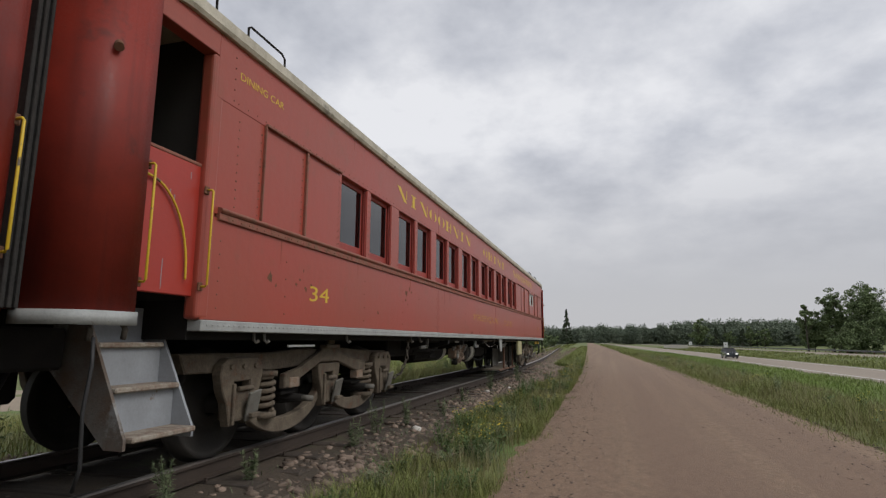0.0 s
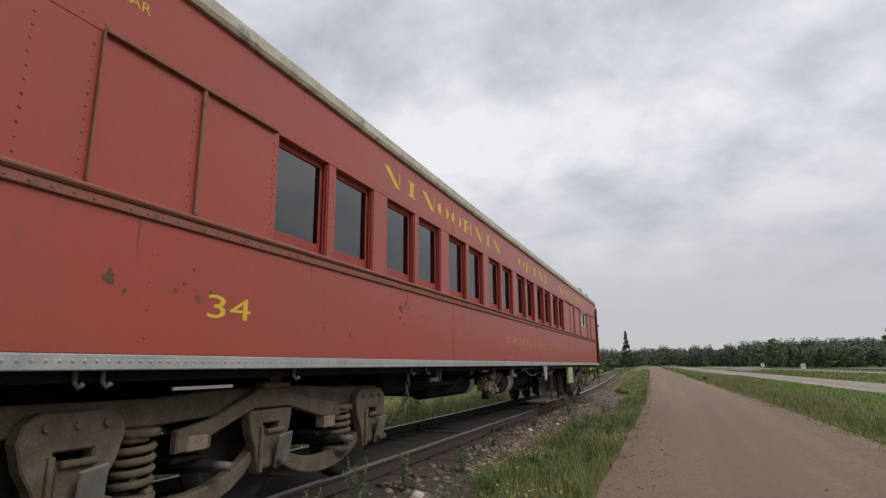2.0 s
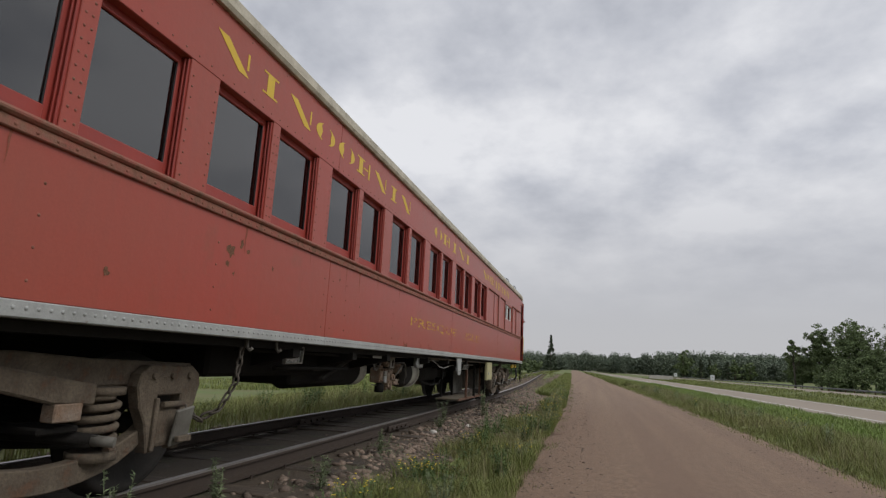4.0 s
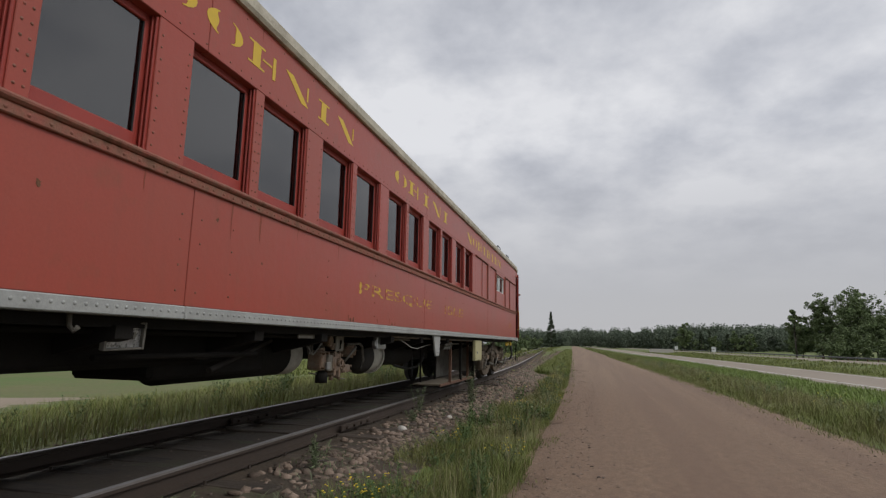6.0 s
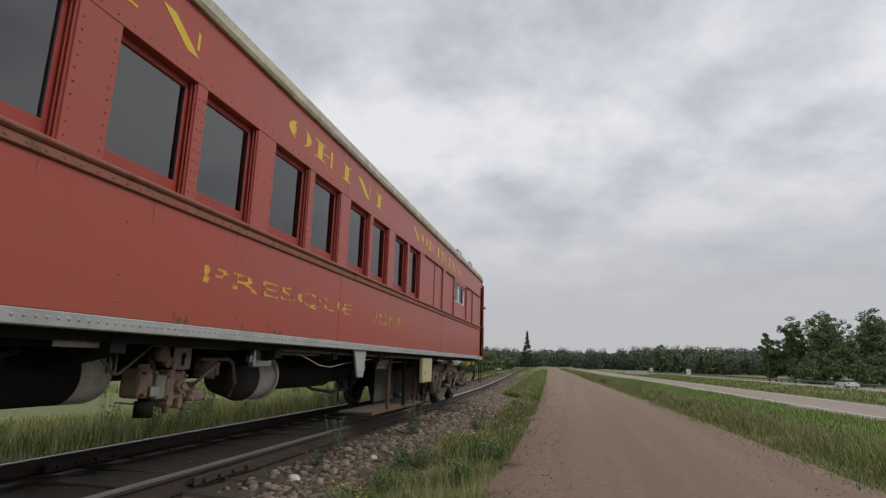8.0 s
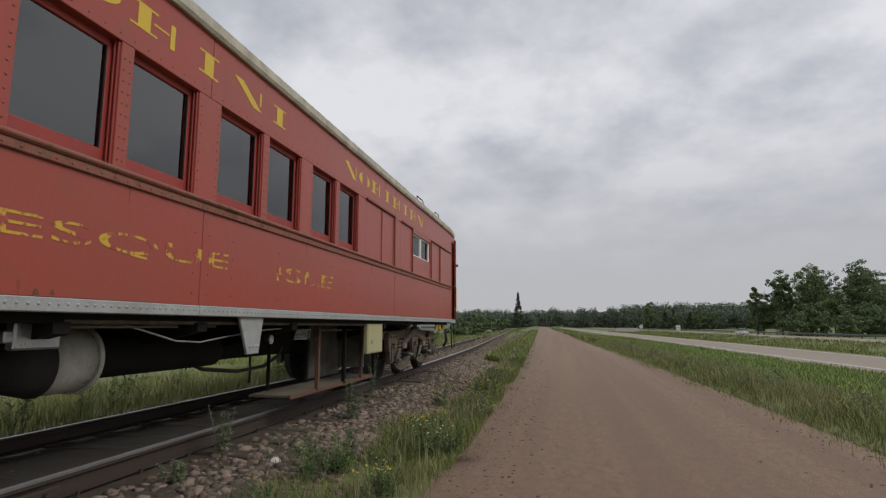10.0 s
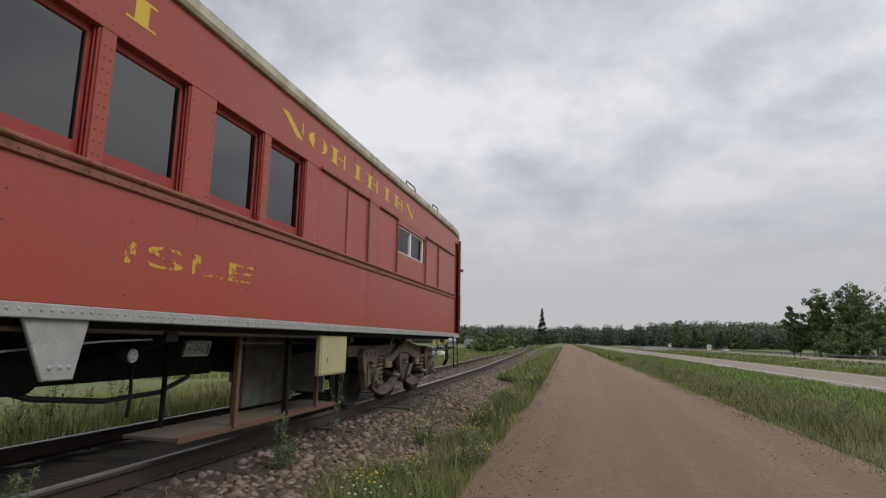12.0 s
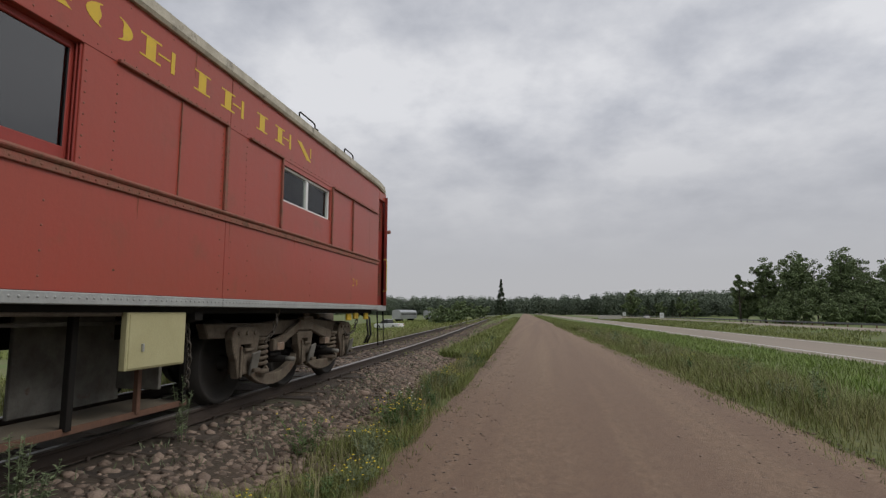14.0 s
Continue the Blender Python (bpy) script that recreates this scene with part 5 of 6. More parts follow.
rod(bm, (-0.45, 15.855, 0.826), (-0.415, 15.875, 0.823), 0.058, n=16)
part("cut_out_cock", bm, "valve", coach)
# dark disc on the solid face stands for the shade inside the bore
bm = NB()
rod(bm, (-0.415, 15.875, 0.823), (-0.41, 15.878, 0.823), 0.034, n=14)
part("cock_bore", bm, "dark", coach)
# strapped air cylinder
bm = NB()
rod(bm, (-0.72, 16.55, 0.74), (-0.72, 18.6, 0.74), 0.16, n=24)
cyl = part("air_cylinder", bm, "dark", coach)
bm = NB()
rod(bm, (-0.72, 16.66, 0.74), (-0.72, 16.98, 0.74), 0.235, n=32)
rod(bm, (-0.72, 16.98, 0.74), (-0.72, 17.02, 0.74), 0.252, n=32)
part("flange_band", bm, "tank_end", cyl, "pale flanged band")
bm = NB()
box(bm, -0.29, -0.22, 16.10, 16.40, 0.84, 1.0, 0.012)
rod(bm, (-0.225, 16.25, 0.915), (-0.21, 16.25, 0.915), 0.02, n=8)
box(bm, -0.28, -0.23, 16.05, 16.11, 0.88, 0.95, 0.008)
part("junction_box", bm, "silver", coach, "grey metal junction box")
bm = NB()
rod(bm, (-0.26, 16.4, 0.97), (-0.26, 18.0, 0.97), 0.012, n=8)
part("conduit", bm, "tank_pale", coach)
bm = NB()
rod(bm, (-0.72, 16.30, 0.72), (-0.72, 16.65, 0.74), 0.13, 0.245, n=24)
part("cylinder_head", bm, "wheel", cyl)
for ys, zs, r, mat in ((((11.3, 0.97), (14.2, 0.97)), -0.25, 0.018, "dark"), (((16.3, 1.0), (21.9, 0.985)), -0.12, 0.016, "truck"), (((12.0, 0.82), (13.6, 0.82)), -0.32, 0.02, "dark")):
    bm = NB()
    rod(bm, (zs, ys[0][0], ys[0][1]), (zs, ys[1][0], ys[1][1]), r, n=8)
    part("train_pipe", bm, mat, coach)
bm = NB()
tube(bm, [(-0.22, 16.9, 0.98), (-0.2, 17.1, 0.93), (-0.2, 17.4, 0.86), (-0.2, 17.7, 0.84), (-0.2, 18.1, 0.88), (-0.2, 18.7, 0.93), (-0.2, 19.3, 0.95)], 0.007, 5)
part("loose_cable", bm, "cable_pale", coach, "pale drooping cable")
bm = NB()
tube(bm, [(-1.0, 18.6, 0.62), (-0.98, 18.9, 0.52), (-0.95, 19.5, 0.45), (-0.95, 20.1, 0.47), (-0.95, 20.45, 0.58), (-0.95, 20.55, 0.72)], 0.022, 8)
tube(bm, [(-0.95, 19.75, 0.72), (-0.94, 19.76, 0.46), (-0.92, 19.72, 0.3)], 0.016, 6)
part("drooping_hose", bm, "cable_dark", coach, "drooping black hoses")
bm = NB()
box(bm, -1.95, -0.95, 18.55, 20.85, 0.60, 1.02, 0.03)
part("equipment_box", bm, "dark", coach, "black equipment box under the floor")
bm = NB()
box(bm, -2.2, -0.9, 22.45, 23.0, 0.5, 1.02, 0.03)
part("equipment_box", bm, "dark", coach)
# grey tapered jacking bracket
bm = NB()
prism_x(bm, [(17.99, 1.055), (18.40, 1.055), (18.33, 0.72), (18.14, 0.72)], -0.05, -0.02, 0.006)
brk = part("tapered_bracket", bm, "grey_band", coach, "pale grey tapered bracket with three bolts")
for k in range(3):
    bm = NB()
    dome(bm, -0.02, 18.175 + 0.06 * k, 0.79, 0.018, 8)
    part("bolt", bm, "grey_band", brk)
# work lamps
for y, s, nm in ((19.0, 1.0, "round"), (19.58, 1.0, "flood"), (12.05, 1.0, "flood")):
    bm = NB()
    if nm == "flood":
        turn_ = Euler((0.03, radians(6 if y < 15 else 28), radians(-8 if y < 15 else -30))).to_matrix()
        size_ = 1.0 if y < 15 else 0.8
        spot = (-0.15, y - 0.02, 0.945) if y < 15 else (-0.2, y, 0.875)
        box(bm, -0.09, -0.012, -0.08, 0.08, -0.055, 0.055, 0.015)
        for q in ((-0.125, -0.11, -0.078, 0.078), (0.11, 0.125, -0.078, 0.078), (-0.11, 0.11, -0.078, -0.066), (-0.11, 0.11, 0.066, 0.078)):
            box(bm, -0.02, 0.022, *q, 0.003)
        bmesh.ops.scale(bm, verts=bm.verts, vec=(size_, size_, size_))
        bmesh.ops.rotate(bm, verts=bm.verts, matrix=turn_)
        bmesh.ops.translate(bm, verts=bm.verts, vec=spot)
        lamp = part("flood_lamp", bm, "tank", coach, "grey metal flood lamp with a bright reflector")
        bm = NB()
        box(bm, -0.012, -0.004, -0.11, 0.11, -0.066, 0.066)
        bmesh.ops.scale(bm, verts=bm.verts, vec=(size_, size_, size_))
        bmesh.ops.rotate(bm, verts=bm.verts, matrix=turn_)
        bmesh.ops.translate(bm, verts=bm.verts, vec=spot)
        part("reflector", bm, "reflector", lamp)
        bm = NB()
        rod(bm, (0.002, -0.055, 0.0), (0.002, 0.055, 0.0), 0.006, n=8)
        box(bm, -0.004, 0.006, -0.07, -0.055, -0.02, 0.02)
        box(bm, -0.004, 0.006, 0.055, 0.07, -0.02, 0.02)
        bmesh.ops.scale(bm, verts=bm.verts, vec=(size_, size_, size_))
        bmesh.ops.rotate(bm, verts=bm.verts, matrix=turn_)
        bmesh.ops.translate(bm, verts=bm.verts, vec=spot)
        part("tube_holder", bm, "tank", lamp)
        bm = NB()
        rod(bm, (spot[0] - 0.05, spot[1], 0.97), (spot[0] - 0.05, spot[1], 1.06), 0.014, n=8)
        part("lamp_stem", bm, "dark", lamp)
    else:
        rod(bm, (-0.42, y, 0.84), (-0.28, y + 0.02, 0.83), 0.05, 0.055, n=14)
        lamp = part("spot_lamp", bm, "dark", coach, "small round spot lamp")
        bm = NB()
        rod(bm, (-0.281, y + 0.02, 0.83), (-0.272, y + 0.02, 0.83), 0.048, n=14)
        part("lamp_front", bm, "reflector", lamp)
# hung platform with posts
bm = NB()
box(bm, -0.88, -0.36, 19.65, 22.6, 0.145, 0.175, 0.004)
deck = part("hung_platform", bm, "plywood", coach, "dusty plywood platform hung on posts")
bm = NB()
box(bm, -0.36, -0.335, 19.63, 22.62, 0.13, 0.182, 0.004)
part("edge_board", bm, "post", deck)
for x, y, w, mat in ((-0.34, 20.35, 0.05, "post"), (-0.34, 21.25, 0.055, "dark"), (-0.34, 21.95, 0.045, "post"), (-0.86, 20.05, 0.035, "dark"), (-0.86, 21.1, 0.05, "dark"), (-0.34, 22.55, 0.05, "dark")):
    bm = NB()
    box(bm, x - w / 2, x + w / 2, y - w / 2, y + w / 2, 0.16, 1.03, 0.004)
    part("post", bm, mat, deck)
bm = NB()
box(bm, -0.42, -0.37, 20.4, 22.5, 0.90, 0.93, 0.004)
part("cross_bar", bm, "tank", deck)
bm = NB()
box(bm, -0.93, -0.89, 21.3, 22.4, 0.20, 1.0, 0.006)
box(bm, -0.9, -0.45, 22.36, 22.4, 0.3, 1.0, 0.006)
part("back_board", bm, "tank", deck, "pale grey board behind the platform")
bm = NB()
box(bm, -0.12, -0.06, 21.45, 22.15, 0.56, 1.0, 0.008)
cab = part("electrical_box", bm, "cream_box", coach, "pale yellow metal box under the sill")
bm = NB()
box(bm, -0.064, -0.052, 21.47, 22.13, 0.575, 0.985, 0.004)
lid = part("box_door", bm, "cream_box", cab)
bm = NB()
box(bm, -0.054, -0.035, 21.60, 21.62, 0.70, 0.76, 0.003)
part("hasp", bm, "silver", lid)
# clutter at the free end: yellow valve tags, hoses
for q in ((26.4, 0.93), (26.75, 0.95), (27.3, 0.94)):
    bm = NB()
    box(bm, -0.16, -0.12, q[0], q[0] + 0.2, q[1] - 0.06, q[1] + 0.05, 0.012)
    part("end_valve", bm, "yellow", coach, "yellow-painted valve under the end sill")
for y in (27.45, 27.6):
    bm = NB()
    tube(bm, [(-0.3, y, 1.0), (-0.15, y + 0.05, 0.9), (-0.12, y + 0.05, 0.6), (-0.2, y + 0.1, 0.45)], 0.02, 6)
    part("end_hose", bm, "cable_dark", coach)
bm = NB()
box(bm, TRACK_X - 0.2, TRACK_X + 0.2, 27.9, 28.75, 0.72, 0.98, 0.05, 2)
part("coupler", bm, "truck", coach)

# ---- plants and stones ----
gen = np.random.default_rng(11)
GZX = np.array([p[0] for p in PROFILE], float)
GZZ = np.array([p[1] for p in PROFILE], float)


def ground_np(x):
    return np.interp(x, GZX, GZZ)


def tri_mesh(name, co, tris, mat, smooth=False):
    """A mesh of triangles from arrays."""
    me = bpy.data.meshes.new(name)
    n, f = len(co), len(tris)
    me.vertices.add(n)
    me.vertices.foreach_set("co", np.ascontiguousarray(co, dtype=np.float32).ravel())
    me.loops.add(3 * f)
    me.loops.foreach_set("vertex_index", np.ascontiguousarray(tris, dtype=np.int32).ravel())
    me.polygons.add(f)
    me.polygons.foreach_set("loop_start", np.arange(0, 3 * f, 3, dtype=np.int32))
    if smooth:
        me.polygons.foreach_set("use_smooth", np.ones(f, dtype=bool))
    me.update(calc_edges=True)
    me.validate()
    me.materials.append(M[mat])
    return me


def blades(name, xs, ys, h, w, mat, label, lean=0.6, base=None):
    """Bent grass blades, three triangles each."""
    n = len(xs)
    a = gen.uniform(0, 2 * np.pi, n)
    dx, dy = np.cos(a), np.sin(a)
    l = lean * h * gen.uniform(0.3, 1.3, n)
    la = a + gen.uniform(0.9, 2.2, n)
    lx, ly = np.cos(la) * l, np.sin(la) * l
    z = (ground_np(xs) - 0.03) if base is None else base
    P = np.stack([xs - bend(ys), ys, z], 1)

    def at_(off, t, wd):
        bend = t ** 2
        return P + np.stack([dx * wd * off + lx * bend, dy * wd * off + ly * bend, h * t * (1 - 0.12 * bend)], 1)

    co = np.stack([at_(-1, 0, w), at_(1, 0, w), at_(-1, 0.55, w * 0.75), at_(1, 0.55, w * 0.75), at_(0, 1.0, w)], 1).reshape(-1, 3)
    k = np.arange(n)[:, None] * 5
    tris = np.stack([k + [0, 1, 3], k + [0, 3, 2], k + [2, 3, 4]], 1).reshape(-1, 3)
    return tagged(new(name, tri_mesh(name, co, tris, mat)), label, "grass", kind="stuff")


def patchy(n, x0, x1, y0, y1, scale=0.8, cut=0.0, power=1.0):
    """Random places, thinned by a patchy field."""
    xs = gen.uniform(x0, x1, n)
    ys = y0 + (y1 - y0) * gen.uniform(0, 1, n) ** power
    f = np.sin(xs * 2.1 * scale + 1.3 * np.sin(ys * 0.9 * scale)) + np.sin(ys * 1.7 * scale + 2 * np.sin(xs * 1.1 * scale)) + 0.8 * np.sin(xs * 5.3 * scale - ys * 4.1 * scale)
    keep = f > cut + gen.uniform(-0.9, 0.9, n)
    return xs[keep], ys[keep], f[keep]


# verge between stones and road
x, y, f = patchy(150000, 0.40, 1.78, -3.0, 34, 0.9, -0.55, 1.15)
# the stones reach further out from the track once the platform is passed
stony = 0.62 + 0.16 * np.sin(y * 0.8) + 0.12 * np.sin(y * 2.3 + 1) + np.where(y > 19, np.clip((y - 19) / 3, 0, 1) * 0.45, -0.12)
keep = x > stony + gen.uniform(-0.1, 0.1, len(x))
x, y, f = x[keep], y[keep], f[keep]
blades("verge_grass", x, y, gen.uniform(0.05, 0.22, len(x)) * (1 + 0.3 * f), gen.uniform(0.0014, 0.0034, len(x)), "grass", "uneven green verge grass beside the gravel road")
x, y, f = patchy(30000, 0.35, 1.75, 34, 150, 0.5, -1.2, 1.6)
blades("verge_grass", x, y, gen.uniform(0.15, 0.42, len(x)), 0.004 + y * 0.00022, "grass", "uneven green verge grass beside the gravel road")
# along the road's right shoulder, and the slope to the highway
x, y, f = patchy(140000, 6.05, 9.8, -6, 60, 0.6, -1.0, 1.25)
blades("shoulder_grass", x, y, (gen.uniform(0.14, 0.42, len(x)) * (1 + 0.2 * f)) * np.clip((x - 5.9) / 1.2, 0.35, 1), 0.0022 + y * 0.00009, "grass", "tall hazy green shoulder grass")
x, y, f = patchy(52000, 6.25, 11, 60, 220, 0.3, -1.4, 1.7)
blades("shoulder_grass", x, y, gen.uniform(0.25, 0.6, len(x)), 0.006 + y * 0.00022, "grass", "tall hazy green shoulder grass")
x, y, f = patchy(75000, 9.0, 20.3, -15, 150, 0.25, -1.6, 1.5)
blades("meadow_grass", x, y, gen.uniform(0.16, 0.42, len(x)), 0.006 + y * 0.00025, "grass_light", "bright green meadow grass on the slope")
x, y, f = patchy(30000, 30.2, 46, 15, 260, 0.2, -1.6, 1.5)
blades("median_grass", x, y, gen.uniform(0.2, 0.55, len(x)), 0.012 + y * 0.0003, "grass", "green grass on the highway median")
# behind the track
x, y, f = patchy(110000, -16, -2.75, -8, 55, 0.5, -0.9, 1.15)
blades("field_grass", x, y, gen.uniform(0.06, 0.42, len(x)) * (1 + 0.25 * f) * np.clip((-2.3 - x) / 1.6, 0.3, 1), 0.0035 + y * 0.00014, "grass", "wild green grass behind the track")
x, y, f = patchy(40000, -40, -2.6, 50, 240, 0.2, -1.5, 1.5)
blades("field_grass", x, y, gen.uniform(0.25, 0.6, len(x)), 0.010 + y * 0.0003, "grass", "wild green grass behind the track")
x, y, f = patchy(14000, 1.0, 1.74, -3, 40, 0.8, -0.4, 1.15)
blades("dry_grass", x, y, gen.uniform(0.08, 0.28, len(x)), 0.0018 + y * 0.00005, "grass_dry", "yellowing grass blades on the verge")
x, y, f = patchy(70000, 6.0, 9.6, -5, 75, 0.5, -0.6, 1.25)
blades("dry_grass", x, y, gen.uniform(0.16, 0.46, len(x)) * np.clip((x - 5.7) / 1.2, 0.35, 1), 0.002 + y * 0.00009, "grass_dry", "yellowing grass blades on the shoulder")
x, y, f = patchy(20000, -12, -2.8, 0, 60, 0.5, -0.4, 1.15)
blades("dry_grass", x, y, gen.uniform(0.25, 0.6, len(x)), 0.003 + y * 0.00012, "grass_dry", "yellowing grass blades behind the track")
# thin growth among the stones and between the rails
x, y, f = patchy(16000, -0.35, 0.7, 2, 60, 1.6, 0.6)
blades("stray_grass", x, y, gen.uniform(0.05, 0.16, len(x)), 0.003 + y * 0.0001, "weed", "thin grass among the ballast stones")
x, y, f = patchy(9000, -2.9, -0.3, 29, 130, 0.7, 0.3)
blades("stray_grass", x, y, gen.uniform(0.05, 0.2, len(x)), 0.003 + y * 0.00016, "grass", "thin grass between the rails")
x, y, f = patchy(9000, 1.55, 2.0, 3, 60, 1.3, 0.2)
blades("edge_grass", x, y, gen.uniform(0.03, 0.14, len(x)), 0.002 + y * 0.0001, "grass", "short grass creeping onto the road edge")
x, y, f = patchy(12000, 5.75, 6.3, 5, 80, 1.1, 0.2)
blades("edge_grass", x, y, gen.uniform(0.04, 0.16, len(x)), 0.002 + y * 0.0001, "grass", "short grass creeping onto the road edge")
# seed heads
for n, x0, x1, y0, y1, hh in ((1500, 1.05, 1.65, 3, 40, 0.5), (9000, 6.5, 9.5, 6, 70, 0.62), (3200, -9, -3, 8, 60, 0.7)):
    x, y, f = patchy(n, x0, x1, y0, y1, 0.7, -0.6)
    blades("seed_heads", x, y, gen.uniform(0.6, 1.0, len(x)) * hh, 0.0022 + y * 0.00006, "straw", "pale dry seed stalks in the grass", lean=0.25)


def stones(name, n, sampler, r0, r1, mat, label, seed, sink=0.3, swing=bend):
    """Loose broken stones, twenty triangles each."""
    g = np.random.default_rng(seed)
    bm_ = NB()
    bmesh.ops.create_icosphere(bm_, subdivisions=1, radius=1.0)
    base = np.array([v.co for v in bm_.verts])
    tri = np.array([[v.index for v in f_.verts] for f_ in bm_.faces])
    bm_.free()
    x_, y_ = sampler(g, n)
    n = len(x_)
    r_ = r0 + (r1 - r0) * g.uniform(0, 1, n) ** 2.2
    jit = g.uniform(0.45, 1.35, (n, len(base), 1))
    sc = np.stack([g.uniform(0.7, 1.3, n), g.uniform(0.7, 1.3, n), g.uniform(0.35, 0.8, n)], 1)[:, None, :]
    a = g.uniform(0, 2 * np.pi, n)
    loc = base[None] * jit * sc * r_[:, None, None]
    ca, sa = np.cos(a)[:, None], np.sin(a)[:, None]
    tilt = g.uniform(-0.5, 0.5, n)[:, None]
    X, Y, Z = loc[..., 0], loc[..., 1], loc[..., 2]
    Z2 = Z + tilt * X * 0.6
    co = np.stack([X * ca - Y * sa + (x_ - swing(y_))[:, None], X * sa + Y * ca + y_[:, None], Z2 + (ground_np(x_) + r_ * (0.55 - sink))[:, None]], 2).reshape(-1, 3)
    tris = (tri[None] + (np.arange(n) * len(base))[:, None, None]).reshape(-1, 3)
    return tagged(new(name, tri_mesh(name, co, tris, mat)), label, "stones", kind="stuff")


def shoulder(g, n):
    y_ = 2 + 48 * g.uniform(0, 1, n) ** 1.25
    x_ = np.where(y_ > 20, np.clip(g.normal(0.50, 0.42, n), -0.35, 1.3), np.clip(g.normal(0.30, 0.32, n), -0.35, 1.0))
    dens = 0.45 + 0.55 * (np.sin(y_ * 0.9) + np.sin(y_ * 0.37 + 1) + np.where(y_ > 19, 0.9, -0.3) > -0.2)
    k = g.uniform(0, 1, n) < dens * np.where(y_ < 19.5, 0.6, 1.0)
    return x_[k], y_[k]


stones("ballast_stones", 46000, shoulder, 0.010, 0.062, "stone", "heap of pinkish grey ballast stones beside the track", 3)
stones("ballast_stones", 4200, lambda g, n: (g.uniform(-3.3, -0.15, n), 2 + 44 * g.uniform(0, 1, n) ** 1.1), 0.010, 0.032, "stone", "scattered ballast between the ties", 4, 0.5)
stones("ballast_stones", 3500, lambda g, n: (g.normal(0.2, 0.5, n), 48 + 70 * g.uniform(0, 1, n) ** 1.3), 0.03, 0.075, "stone", "heap of pinkish grey ballast stones beside the track", 5)
stones("ballast_stones", 7000, lambda g, n: (g.uniform(-2.9, -0.1, n), 28.5 + 70 * g.uniform(0, 1, n) ** 1.4), 0.03, 0.06, "stone", "pale ballast between the ties of the open track", 12, 0.15, track_bend)
stones("road_pebbles", 34000, lambda g, n: (np.where(g.uniform(0, 1, n) < 0.45, 1.75 + np.abs(g.normal(0, 0.42, n)), 6.25 - np.abs(g.normal(0, 0.6, n))), 4 + 36 * g.uniform(0, 1, n) ** 1.3), 0.005, 0.022, "stone", "loose pebbles along the road edges", 6, 0.1)
stones("road_pebbles", 14000, lambda g, n: (g.uniform(1.8, 6.2, n), 5 + 28 * g.uniform(0, 1, n) ** 1.3), 0.004, 0.011, "stone", "loose pebbles on the gravel road", 8, 0.1)
stones("ballast_stones", 2600, lambda g, n: (g.uniform(-4.2, -2.8, n), 5 + 40 * g.uniform(0, 1, n)), 0.015, 0.05, "stone", "ballast stones behind the track", 9)


def rock(x_, y_, r_, seed, mat="stone_white", label="pale rounded stone lying beside the track"):
    g = random.Random(seed)
    bm_ = NB()
    bmesh.ops.create_icosphere(bm_, subdivisions=2, radius=1.0)
    for v in bm_.verts:
        k_ = 1 + 0.28 * noise.noise(v.co * 1.3 + Vector((seed * 3.1, 0, 0)))
        v.co = Vector((v.co.x * r_ * 1.2 * k_, v.co.y * r_ * k_, v.co.z * r_ * 0.75 * k_))
    bmesh.ops.rotate(bm_, verts=bm_.verts, matrix=Euler((0, 0, g.uniform(0, 6))).to_matrix())
    bmesh.ops.translate(bm_, verts=bm_.verts, vec=(x_, y_, ground_z(x_) + 0.3 * r_))
    for f_ in bm_.faces:
        f_.smooth = True
    single("stone", bm_, mat, label, "stone", "loose stones beside the track")


for k, (x_, y_, r_) in enumerate(((0.12, 10.9, 0.07), (0.2, 12.4, 0.05), (-0.1, 16.8, 0.06), (0.32, 13.4, 0.045), (0.15, 18.4, 0.05), (0.5, 9.6, 0.06), (0.42, 21.5, 0.07), (0.05, 22.6, 0.06), (0.62, 23.4, 0.065), (0.3, 8.6, 0.055),
                                  (0.25, 26.2, 0.07), (0.45, 19.7, 0.07))):
    rock(x_, y_, r_, k, "stone_white" if k in (0, 2, 4) else "stone", "pale rounded stone lying beside the track" if k in (0, 2, 4) else "pinkish broken stone lying beside the track")


